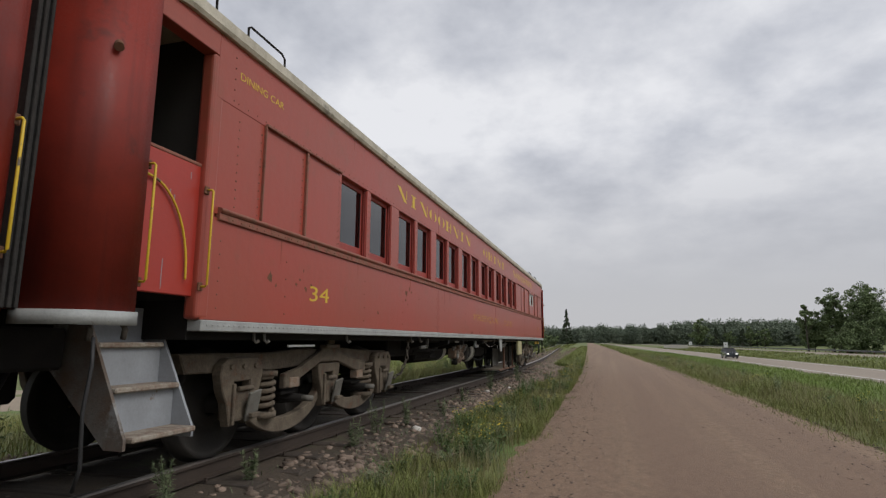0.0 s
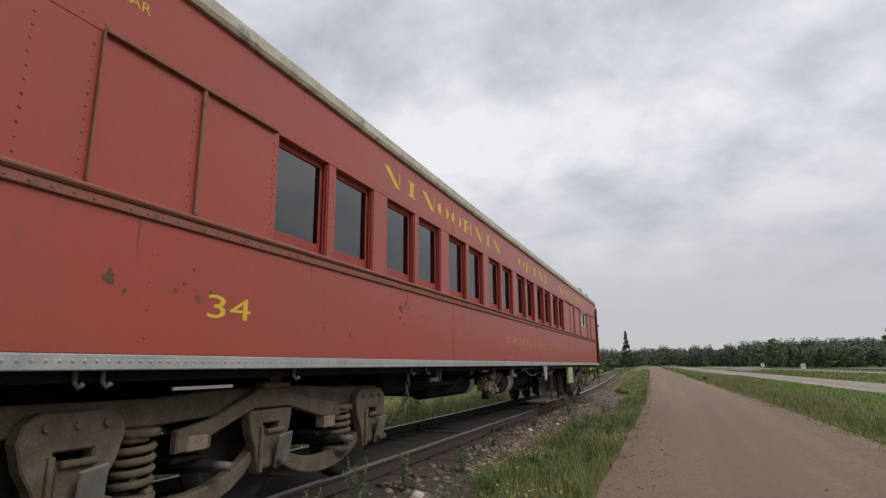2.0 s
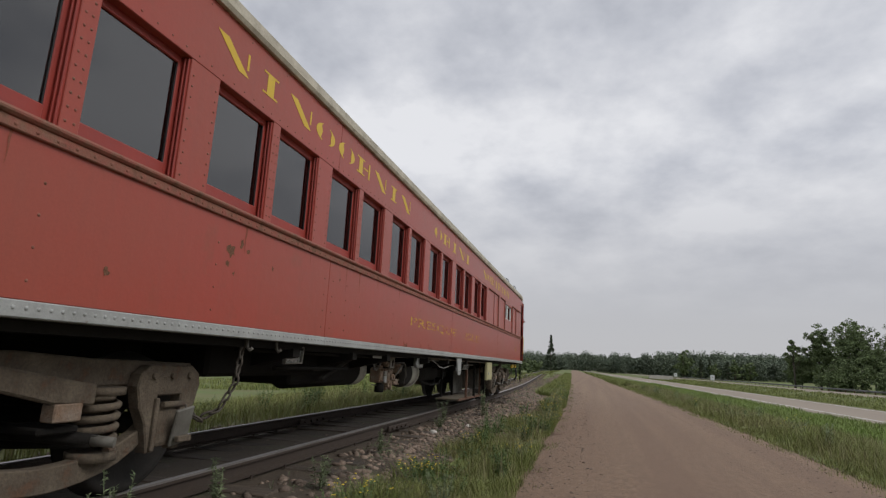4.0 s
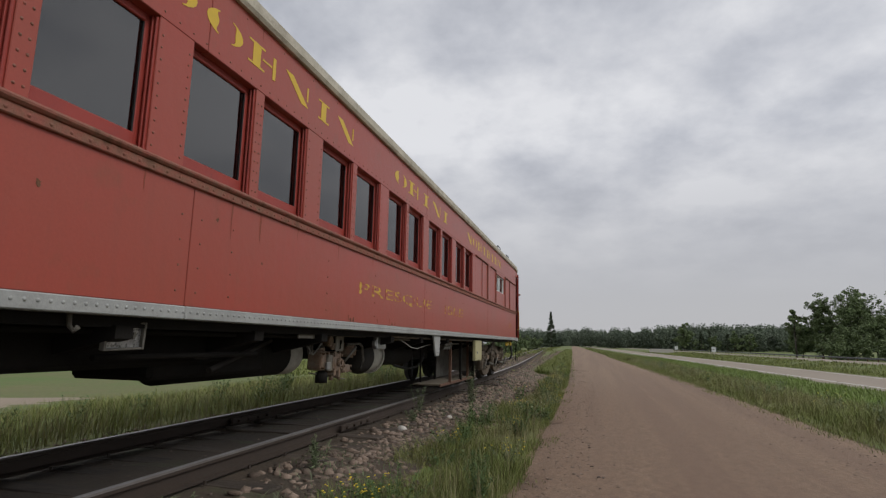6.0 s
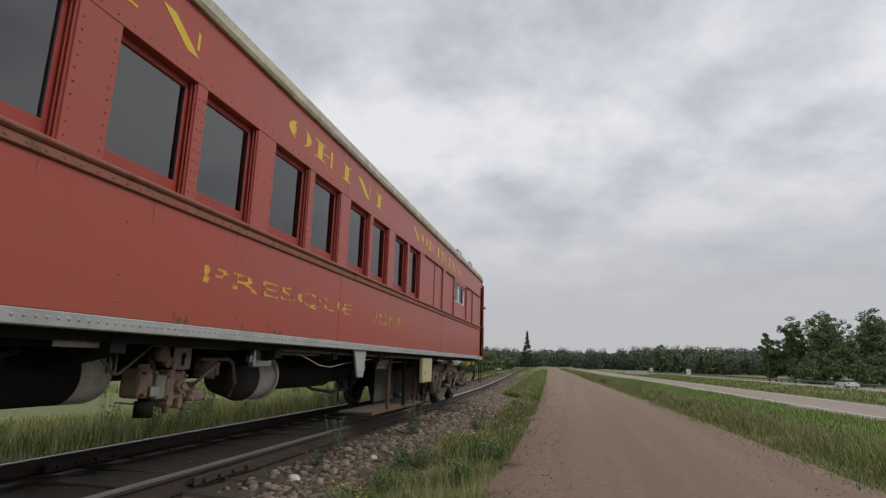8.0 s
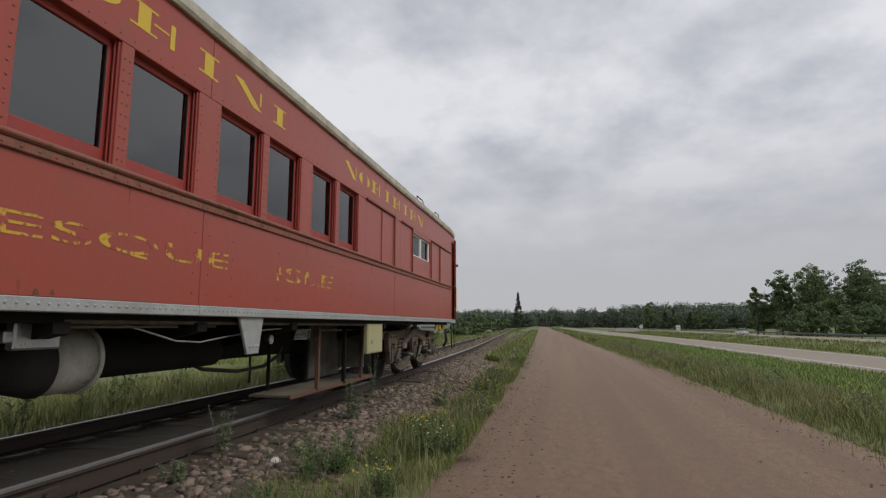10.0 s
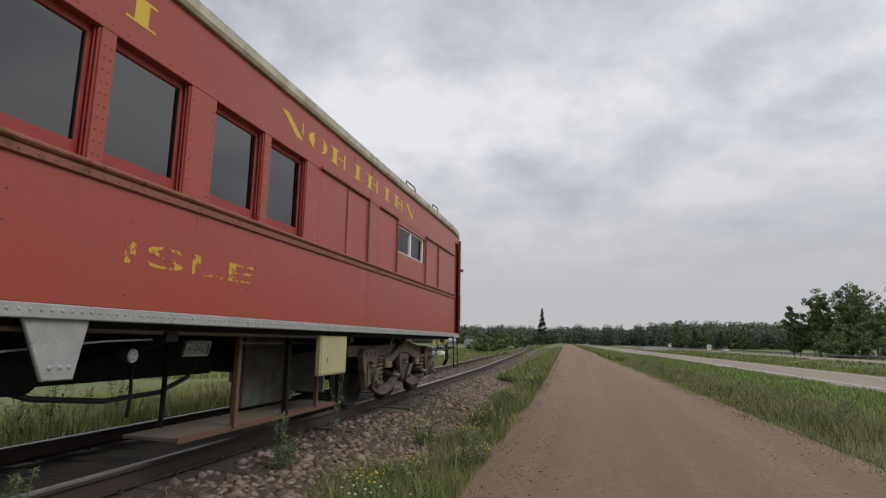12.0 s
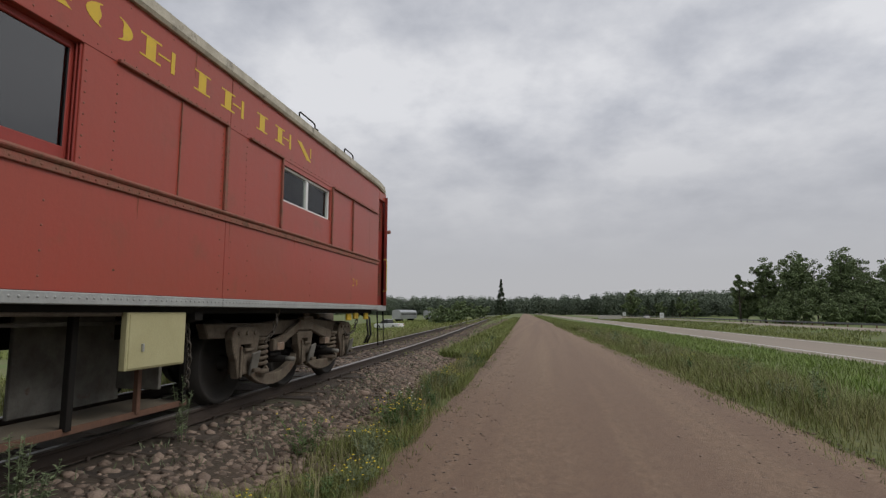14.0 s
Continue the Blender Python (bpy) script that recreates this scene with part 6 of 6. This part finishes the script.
def leafy(name, x_, y_, h, spread, n_stems, n_leaf, leaf, mat, label, seed, flower=None, n_flower=0, upright=0.25, group=""):
    """A weed: bent stems with many small leaves, and flowers at the tips."""
    g = random.Random(seed)
    z0 = ground_z(x_) - 0.02
    x_ = x_ - bend(y_)
    th = thing(name, (x_, y_, z0), label, "plant", group)
    bm_, bl, bf = NB(), NB(), NB()
    for s in range(n_stems):
        a, d = g.uniform(0, 6.28), g.uniform(0.15, 1) * spread
        hh = h * g.uniform(0.65, 1.0)
        p0 = Vector((x_ + 0.3 * d * math.cos(a), y_ + 0.3 * d * math.sin(a), z0))
        tip = Vector((x_ + d * math.cos(a), y_ + d * math.sin(a), z0 + hh))
        mid = (p0 + tip) / 2 + Vector((0, 0, 0.1 * hh))
        pts_ = [p0, p0.lerp(mid, 0.6), mid, mid.lerp(tip, 0.6), tip]
        tube(bm_, pts_, 0.0016 + 0.0014 * h, 4)
        for i in range(n_leaf):
            u = g.uniform(0.12, 1.0)
            q = pts_[min(3, int(u * 4))].lerp(pts_[min(4, int(u * 4) + 1)], u * 4 - int(u * 4)) if u < 1 else tip
            la, el = g.uniform(0, 6.28), g.uniform(-0.1, 0.9)
            L = leaf * g.uniform(0.6, 1.3) * (1.15 - 0.6 * u)
            dv = Vector((math.cos(la) * math.cos(el), math.sin(la) * math.cos(el), math.sin(el)))
            sd = dv.cross(Vector((0, 0, 1))).normalized() * L * 0.17
            v = [bl.verts.new(q), bl.verts.new(q + dv * L * 0.5 + sd), bl.verts.new(q + dv * L - Vector((0, 0, 0.15 * L))), bl.verts.new(q + dv * L * 0.5 - sd)]
            bl.faces.new(v)
        if flower:
            for i in range(n_flower):
                c = tip + Vector((g.uniform(-1, 1) * 0.05, g.uniform(-1, 1) * 0.05, g.uniform(-0.05, 0.03)))
                r_ = g.uniform(0.007, 0.013)
                ring_ = [bf.verts.new(c + Vector((r_ * math.cos(t_), r_ * math.sin(t_), 0.003 * (k_ % 2)))) for k_, t_ in enumerate([6.283 * j / 8 for j in range(8)])]
                top_ = bf.verts.new(c + Vector((0, 0, 0.008)))
                for j in range(8):
                    bf.faces.new((ring_[j], ring_[(j + 1) % 8], top_))
    tagged(part("stem_tuft", bm_, mat, th), kind="stuff")
    tagged(part("foliage", bl, mat, th), kind="stuff")
    if flower:
        tagged(part("bloom", bf, flower, th), kind="stuff")
    else:
        bf.free()
    return th


rw = random.Random(21)
# tall spindly weeds beside the near rail
for k, (x_, y_, h, mt) in enumerate(((-0.28, 6.75, 0.42, "weed"), (-0.2, 7.6, 0.3, "weed"), (-0.12, 10.2, 0.52, "weed"), (-0.05, 9.3, 0.4, "weed"), (0.0, 11.0, 0.48, "weed"), (0.15, 12.3, 0.4, "weed"),
                                      (-0.25, 18.35, 0.5, "weed"), (-0.1, 17.5, 0.22, "weed"), (0.12, 20.55, 0.62, "weed"), (0.16, 20.62, 0.5, "weed"), (0.0, 14.3, 0.35, "weed"), (-0.22, 22.6, 0.7, "weed"))):
    leafy("tall_weed", x_, y_, h, 0.17, 6, 44, 0.06, mt, "spindly grey-green weed growing beside the rail", 40 + k, group="weeds beside the rail")
# leafy clumps on the verge, some in flower
for k in range(92):
    y_ = 6.5 + 0.42 * k + rw.uniform(-0.3, 0.3)
    x_ = rw.uniform(0.62, 1.55) if y_ < 19.5 else rw.uniform(1.12, 1.65)
    fl = rw.random()
    leafy("verge_weed", x_, y_, rw.uniform(0.16, 0.42), rw.uniform(0.16, 0.34), 13, 26, 0.055, "weed_dark" if rw.random() < 0.6 else "weed",
          "leafy green weed clump with yellow flowers on the verge" if fl < 0.3 else "leafy green weed clump on the verge", 100 + k, "flower" if fl < 0.3 else None, 2, group="weed clumps on the verge")
for k, (x_, y_, fl) in enumerate(((1.25, 9.9, "flower"), (1.35, 10.5, "flower"), (1.15, 10.2, "flower"), (1.3, 25.3, "flower_white"), (1.2, 24.8, "flower"), (0.85, 23.0, "flower"), (1.4, 19.5, "flower_white"), (0.7, 18.2, None), (0.8, 18.6, None))):
    leafy("verge_weed", x_, y_, 0.44, 0.3, 14, 26, 0.065, "weed_dark", "leafy green weed clump with small flowers on the verge" if fl else "leafy green weed clump on the verge", 300 + k, fl, 1, group="weed clumps on the verge")
for k in range(30):
    y_ = 10 + 1.5 * k + rw.uniform(-0.5, 0.5)
    leafy("shoulder_weed", rw.uniform(6.5, 8.6), y_, rw.uniform(0.35, 0.75), rw.uniform(0.2, 0.4), 8, 18, 0.10, "weed_dark" if rw.random() < 0.5 else "weed", "leafy weed standing in the shoulder grass", 400 + k,
          "flower" if rw.random() < 0.25 else None, 3, group="weeds on the shoulder")
for k in range(36):
    leafy("field_weed", rw.uniform(-7.5, -3.3), 6 + 0.85 * k, rw.uniform(0.5, 0.95), 0.3, 8, 20, 0.11, "weed_dark", "leafy weed standing behind the track", 500 + k, group="weeds behind the track")

# ---- trees ----


def crown_mesh(seed, h, width, n_clump, per, leaf, low=0.25, conifer=False):
    """Leaf cards spread through uneven clumps; the outline stays ragged and has gaps."""
    g = np.random.default_rng(seed)
    if conifer:
        t = g.uniform(0.06, 1.0, n_clump)
        rad = width * (1 - t) ** 0.9 * g.uniform(0.55, 1.05, n_clump)
        a = g.uniform(0, 2 * np.pi, n_clump)
        C = np.stack([rad * np.cos(a), rad * np.sin(a), h * (0.05 + 0.95 * t)], 1)
        R = np.maximum(0.25, width * 0.30 * (1.1 - t))
    else:
        u = g.normal(0, 1, (n_clump, 3))
        u /= np.linalg.norm(u, axis=1)[:, None]
        rr = g.uniform(0.35, 1.0, n_clump)[:, None]
        C = u * rr * np.array([width, width, h * (1 - low) * 0.5]) * g.uniform(0.75, 1.1, (n_clump, 1))
        C[:, 2] += h * (low + (1 - low) * 0.5)
        R = g.uniform(0.13, 0.24, n_clump) * width
    n = n_clump * per
    c = np.repeat(C, per, 0)
    r_ = np.repeat(R, per)[:, None]
    d = g.normal(0, 1, (n, 3))
    d /= np.linalg.norm(d, axis=1)[:, None]
    p = c + d * r_ * (g.uniform(0.2, 1.0, (n, 1)) ** 0.5) * np.array([1, 1, 0.75])
    nrm = g.normal(0, 1, (n, 3)) + d * 0.6 + np.array([0, 0, 0.5])
    nrm /= np.linalg.norm(nrm, axis=1)[:, None]
    s = np.cross(nrm, np.array([0.3, 0.2, 0.93]))
    s /= np.linalg.norm(s, axis=1)[:, None]
    q = np.cross(nrm, s)
    L = leaf * g.uniform(0.6, 1.4, (n, 1))
    co = np.stack([p - s * L * 0.6, p + q * L * 0.55, p + s * L * 0.6, p - q * L * 0.55], 1).reshape(-1, 3)
    k_ = np.arange(n)[:, None] * 4
    return co, np.stack([k_ + [0, 1, 2], k_ + [0, 2, 3]], 1).reshape(-1, 3)


def tree(x_, y_, h, width, seed, label, mat="leaf", conifer=False, low=0.2, z_=None, clumps=46, per=75, leaf=0.42, name="tree", group=""):
    g = random.Random(seed)
    z0 = ground_z(x_) if z_ is None else z_
    x_ = x_ - bend(y_)
    th = thing(name, (x_, y_, z0 - 0.1), label, "tree", group)
    bm_ = NB()
    rod(bm_, (x_, y_, z0 - 0.1), (x_ + g.uniform(-0.2, 0.2), y_, z0 + h * 0.5), 0.018 * h, 0.011 * h, n=7)
    rod(bm_, (x_, y_, z0 + h * 0.48), (x_ + g.uniform(-0.4, 0.4), y_, z0 + h * 0.9), 0.011 * h, 0.003 * h, n=6)
    trunk = part("trunk", bm_, "bark", th)
    if not conifer:
        for i in range(7):
            bm_ = NB()
            a, hz = g.uniform(0, 6.28), g.uniform(0.25, 0.7)
            rod(bm_, (x_, y_, z0 + h * hz), (x_ + width * 0.75 * math.cos(a), y_ + width * 0.75 * math.sin(a), z0 + h * min(0.95, hz + 0.22)), 0.006 * h, 0.002 * h, n=5)
            part("limb", bm_, "bark", trunk)
    co, tris = crown_mesh(seed, h, width, clumps, per, leaf, low, conifer)
    cr_ = new("crown", tri_mesh("crown", co, tris, mat))
    cr_.parent = th
    tagged(cr_, kind="stuff")
    return th


rt = random.Random(5)
# wood on the far side of the highway
tree(63.0, 188, 14.5, 3.4, 700, "slim broadleaf tree with an open crown at the wood's edge", clumps=26, low=0.35, group="trees beyond the highway")
for k, (x_, y_, h, w_) in enumerate(((69, 181, 16.5, 4.4), (74, 176, 18.0, 5.0), (80, 184, 19, 5.2), (85, 174, 18, 5.0), (91, 182, 18.5, 5.4), (97, 172, 17.5, 5.0), (103, 180, 18.5, 5.5), (110, 170, 17, 5.2), (118, 176, 18, 5.6),
                                     (66, 186, 9.0, 4.0), (77, 170, 11, 4.6), (88, 166, 12, 4.6), (100, 163, 11, 4.8), (71, 172, 8, 3.6), (94, 162, 7, 3.6), (82, 164, 7.5, 3.8), (125, 165, 16, 5.4), (134, 172, 17, 5.6))):
    tree(x_, y_ + 6, h * 1.08, w_, 710 + k, "tall dark green broadleaf tree in the wood beyond the highway", group="trees beyond the highway", low=0.03, clumps=210, per=62, leaf=0.30)
for k in range(26):
    tree(64 + 2.9 * k + rt.uniform(-1, 1), 160 + rt.uniform(-3, 14), rt.uniform(4, 7.5), rt.uniform(2.6, 3.6), 830 + k, "leafy undergrowth at the wood's edge", low=-0.1, clumps=60, per=50, leaf=0.30, name="shrub", group="undergrowth beyond the highway")
# middle distance: a lone tree with pines beside it
tree(61, 340, 16.5, 5.0, 740, "broad dark tree standing above its neighbours", low=0.1, leaf=0.6, group="middle distance trees")
for k in range(14):
    x_ = 60 + 2.6 * k + rt.uniform(-1, 1)
    con = k % 3 != 0
    tree(x_, 330 + rt.uniform(-12, 14), rt.uniform(7, 11.5), rt.uniform(1.8, 2.8) if con else rt.uniform(3, 4), 750 + k, "dark conifer beyond the highway" if con else "dark green broadleaf tree beyond the highway", "needle" if con else "leaf", con,
         low=0.05, clumps=40, per=50, leaf=0.55, group="middle distance trees")
# spruce and bushes where the track runs on
tree(-6.6, 250, 15.2, 2.6, 780, "tall narrow dark spruce beyond the track", "needle", True, clumps=120, per=50, leaf=0.36, group="")
for k, (x_, y_, h, w_) in enumerate(((-7.5, 118, 3.6, 2.2), (-9.5, 126, 4.6, 2.4), (-12, 122, 3.2, 2.4), (-6.5, 138, 3.4, 2.2), (-14.5, 130, 3.8, 2.6), (-9, 112, 2.4, 1.8))):
    tree(x_, y_, h, w_, 790 + k, "dense green bush beside the track", low=0.0, clumps=34, per=60, leaf=0.26, name="bush", group="bushes beside the track")

# far woods all round the horizon: one ragged belt of crowns
all_co, all_tri, off = [], [], 0
protos = [crown_mesh(900 + k, 1.0, 0.34 if k < 4 else 0.2, 40, 16, 0.055, 0.02, k >= 4) for k in range(6)]
gf = np.random.default_rng(77)


def belt(n, ang0, ang1, d0, d1, h0, h1):
    global off
    for i in range(n):
        a = radians(gf.uniform(ang0, ang1))
        d = gf.uniform(d0, d1)
        x_, y_ = d * math.sin(a), d * math.cos(a)
        if -26 < x_ < -8 and y_ > 0 and d < 570:
            continue
        h = gf.uniform(h0, h1)
        co, tr_ = protos[gf.integers(0, 6)]
        r_ = gf.uniform(0, 6.28)
        c = co * h
        c = np.stack([c[:, 0] * math.cos(r_) - c[:, 1] * math.sin(r_), c[:, 0] * math.sin(r_) + c[:, 1] * math.cos(r_), c[:, 2]], 1) + np.array([x_, y_, np.interp(x_, GZX, GZZ) - 0.5])
        all_co.append(c)
        all_tri.append(tr_ + off)
        off += len(c)


belt(1000, 6, 42, 520, 600, 15, 20)
belt(150, 8, 20, 390, 470, 10, 14)
belt(1000, -42, 8, 560, 700, 14, 18.5)
belt(160, -75, -42, 420, 560, 10, 14)
belt(90, 2, 14, 800, 1000, 16, 21)
belt(150, 42, 120, 300, 420, 11, 16)
tagged(new("far_woods", tri_mesh("far_woods", np.concatenate(all_co), np.concatenate(all_tri), "far_leaf")), "dark green woods along the horizon, haze mixed into the leaf colour", "woods", kind="stuff")

# ---- highway furniture and vehicles ----
gr = thing("guardrail", (57.6, 200, ground_z(57.6)), "dull steel guardrail along the far carriageway, its shadow darkened into the colour", "guardrail")
bm = NB()
zb = ground_z(57.6)
sweep(bm, [(57.5, zb + 0.45), (57.46, zb + 0.53), (57.5, zb + 0.6), (57.46, zb + 0.68), (57.5, zb + 0.78), (57.53, zb + 0.78), (57.53, zb + 0.45)], steps([(-40, 420, 46)]), bend)
part("beam", bm, "galv_rail", gr)
for i in range(115):
    bm = NB()
    dx = bend(4.0 * i - 39)
    box(bm, 57.53 - dx, 57.68 - dx, 4 * i - 39, 4 * i - 38.85, zb - 0.1, zb + 0.75)
    part("post", bm, "post", gr)


def road_sign(x, y, w, h, top):
    z = ground_z(x)
    x = x - bend(y)
    th = thing("road_sign", (x, y, z), "white square road sign on a steel post", "road sign", "road signs along the highway")
    bm_ = NB()
    box(bm_, x - 0.04, x + 0.04, y, y + 0.05, z - 0.1, z + top)
    part("post", bm_, "galv_rail", th)
    bm_ = NB()
    box(bm_, x - w / 2, x + w / 2, y - 0.03, y - 0.01, z + top - h, z + top, 0.01)
    pl = part("panel", bm_, "sign_back", th)
    bm_ = NB()
    for k_ in range(1):
        box(bm_, x - w * 0.14, x + w * 0.14, y - 0.036, y - 0.031, z + top - h * (0.5 + 0.25 * k_), z + top - h * (0.36 + 0.25 * k_))
    part("sign_bar", bm_, "rubber", pl)


road_sign(36.6, 165, 1.0, 1.3, 2.8)
road_sign(40.0, 238, 1.15, 1.3, 2.8)
bm = NB()
x, y = 36.5, 250
zb = ground_z(x)
x -= bend(y)
profile_y(bm, [(x - 4.5, zb), (x + 4.5, zb), (x + 4.5, zb + 1.3), (x + 4.3, zb + 1.7), (x - 4.3, zb + 1.7), (x - 4.5, zb + 1.3)], y, y + 0.6)
single("roadside_barrier", bm, "barrier", "pale concrete barrier on the highway median", "barrier")


def vehicle(name, label, paint, L, W, H, profile, cabin, wheel_r, loc, front, lit):
    """A car built along +y: body, cabin glass, wheels, lamps."""
    th = thing(name, loc, label, "car")
    bm_ = NB()
    n = len(profile)
    rows_ = []
    for xo, sh in ((-W / 2, 0.93), (-W / 2 + 0.12, 1.0), (W / 2 - 0.12, 1.0), (W / 2, 0.93)):
        rows_.append([bm_.verts.new((loc[0] + xo, loc[1] + a, loc[2] + 0.2 + (b - 0.2) * (sh if b > 0.5 else 1))) for a, b in profile])
    for r0_, r1_ in zip(rows_, rows_[1:]):
        for i in range(n):
            bm_.faces.new((r0_[i], r1_[i], r1_[(i + 1) % n], r0_[(i + 1) % n]))
    bm_.faces.new(rows_[0])
    bm_.faces.new(rows_[-1][::-1])
    bmesh.ops.recalc_face_normals(bm_, faces=bm_.faces)
    bmesh.ops.bevel(bm_, geom=[e_ for e_ in bm_.edges if e_.calc_face_angle(0) > 0.5], offset=0.035, segments=2, affect="EDGES")
    body = part("body", bm_, paint, th)
    bm_ = NB()
    base_, top_ = [(a, b) for a, b in cabin[:2]], [(a, b) for a, b in cabin[2:]]
    w0, w1 = W / 2 - 0.06, W / 2 - 0.2
    lo_ = [bm_.verts.new((loc[0] + sx_ * w0, loc[1] + base_[i_][0], loc[2] + base_[i_][1])) for sx_, i_ in ((-1, 0), (1, 0), (1, 1), (-1, 1))]
    hi_ = [bm_.verts.new((loc[0] + sx_ * w1, loc[1] + top_[i_][0], loc[2] + top_[i_][1])) for sx_, i_ in ((-1, 0), (1, 0), (1, 1), (-1, 1))]
    for i in range(4):
        bm_.faces.new((lo_[i], lo_[(i + 1) % 4], hi_[(i + 1) % 4], hi_[i]))
    bm_.faces.new(hi_)
    part("cabin_glass", bm_, "rubber", th, "dark car windows")
    bm_ = NB()
    z_ = loc[2] + top_[0][1]
    box(bm_, loc[0] - w1 - 0.02, loc[0] + w1 + 0.02, loc[1] + min(top_[0][0], top_[1][0]) - 0.05, loc[1] + max(top_[0][0], top_[1][0]) + 0.05, z_ - 0.03, z_ + 0.05, 0.03)
    part("car_roof", bm_, paint, th)
    for sx_ in (-1, 1):
        for yo in (-L * 0.30, L * 0.31):
            bm_ = NB()
            xw = loc[0] + sx_ * (W / 2 - 0.10)
            rod(bm_, (xw - 0.11, loc[1] + yo, loc[2] + wheel_r), (xw + 0.11, loc[1] + yo, loc[2] + wheel_r), wheel_r, n=22)
            wh = part("wheel", bm_, "rubber", th)
            bm_ = NB()
            rod(bm_, (xw + sx_ * 0.10, loc[1] + yo, loc[2] + wheel_r), (xw + sx_ * 0.125, loc[1] + yo, loc[2] + wheel_r), wheel_r * 0.6, n=16)
            part("rim", bm_, "silver", wh)
        bm_ = NB()
        yf = loc[1] + front * (L / 2 - 0.02)
        box(bm_, loc[0] + sx_ * (W / 2 - 0.3) - 0.15, loc[0] + sx_ * (W / 2 - 0.3) + 0.15, min(yf, yf + front * 0.04), max(yf, yf + front * 0.04), loc[2] + 0.66, loc[2] + 0.8, 0.01)
        part("headlight", bm_, "headlight" if lit else "silver", th)
        bm_ = NB()
        yf = loc[1] - front * (L / 2 - 0.02)
        box(bm_, loc[0] + sx_ * (W / 2 - 0.25) - 0.15, loc[0] + sx_ * (W / 2 - 0.25) + 0.15, min(yf, yf - front * 0.04), max(yf, yf - front * 0.04), loc[2] + 0.75, loc[2] + 0.9, 0.01)
        part("tail_lamp", bm_, "tail", th)
    return th


def body_profile(L, hood, belt, f):
    return [(f * a, b) for a, b in ((-L / 2, 0.35), (-L / 2, belt * 0.9), (-L / 2 + 0.1, belt), (L * 0.2, belt), (L / 2 - 0.2, hood), (L / 2, hood * 0.85), (L / 2, 0.35), (L / 2 - 0.25, 0.24), (-L / 2 + 0.25, 0.24))]


SUV_X, SED_X = 24.2, 51.5
suv = vehicle("suv_car", "dark blue-grey SUV with lit headlights on the highway", "car_dark", 4.6, 1.86, 1.68, body_profile(4.6, 0.92, 1.05, -1), [(2.2, 1.04), (-1.1, 1.0), (1.9, 1.62), (-0.3, 1.62)], 0.35, (SUV_X, 95, ground_z(SUV_X) + 0.03), -1, True)
sedan = vehicle("sedan_car", "white sedan driving away on the far carriageway", "car_white", 4.6, 1.8, 1.45, body_profile(4.6, 0.85, 0.95, 1), [(-1.7, 0.94), (1.3, 0.92), (-0.9, 1.40), (0.4, 1.40)], 0.32, (SED_X, 113, ground_z(SED_X) + 0.03), 1, False)
pick = vehicle("pickup_truck", "white pickup truck parked in the field", "car_white", 5.2, 1.9, 1.75, body_profile(5.2, 0.98, 1.05, 1), [(-0.4, 1.04), (1.4, 1.0), (-0.2, 1.72), (0.8, 1.72)], 0.37, (-24, 114, ground_z(-24)), 1, False)
pick.rotation_euler = (0, 0, radians(70))

# silver passenger cars standing far off in the field
for k in range(3):
    y0_, x0_ = 205 + 27 * k, -47 + 5.2 * k
    z_ = ground_z(x0_)
    th = thing("silver_coach", (x0_, y0_, z_), "long silver railway coach parked far across the field", "railway car", "parked silver coaches")
    bm = NB()
    profile_y(bm, [(x0_ - 1.5, z_ + 0.9), (x0_ + 1.5, z_ + 0.9), (x0_ + 1.5, z_ + 3.3), (x0_ + 1.1, z_ + 3.9), (x0_, z_ + 4.1), (x0_ - 1.1, z_ + 3.9), (x0_ - 1.5, z_ + 3.3)], y0_, y0_ + 25)
    part("body", bm, "silver", th)
    for i in range(9):
        bm = NB()
        box(bm, x0_ + 1.5, x0_ + 1.52, y0_ + 1.5 + 2.6 * i, y0_ + 3.2 + 2.6 * i, z_ + 2.2, z_ + 2.9)
        part("window", bm, "rubber", th)
    for yo in (4, 21):
        bm = NB()
        box(bm, x0_ - 1.1, x0_ + 1.1, y0_ + yo - 1.4, y0_ + yo + 1.4, z_ - 0.05, z_ + 0.95, 0.1)
        part("truck", bm, "dark", th)


def motions():
    """The two cars that drive past on the highway."""
    zs, zd = ground_z(SUV_X) + 0.03, ground_z(SED_X) + 0.03
    lane = [(0.5 * k, 105 - 18.4 * 0.5 * k, 188 + 22.4 * (0.5 * k - 11)) for k in range(29)]
    walk(suv, [(t, pose(SUV_X - bend(ya), ya, zs)) for t, ya, yb in lane])
    walk(sedan, [(t, pose(SED_X - bend(yb), yb, zd)) for t, ya, yb in lane])


motions()
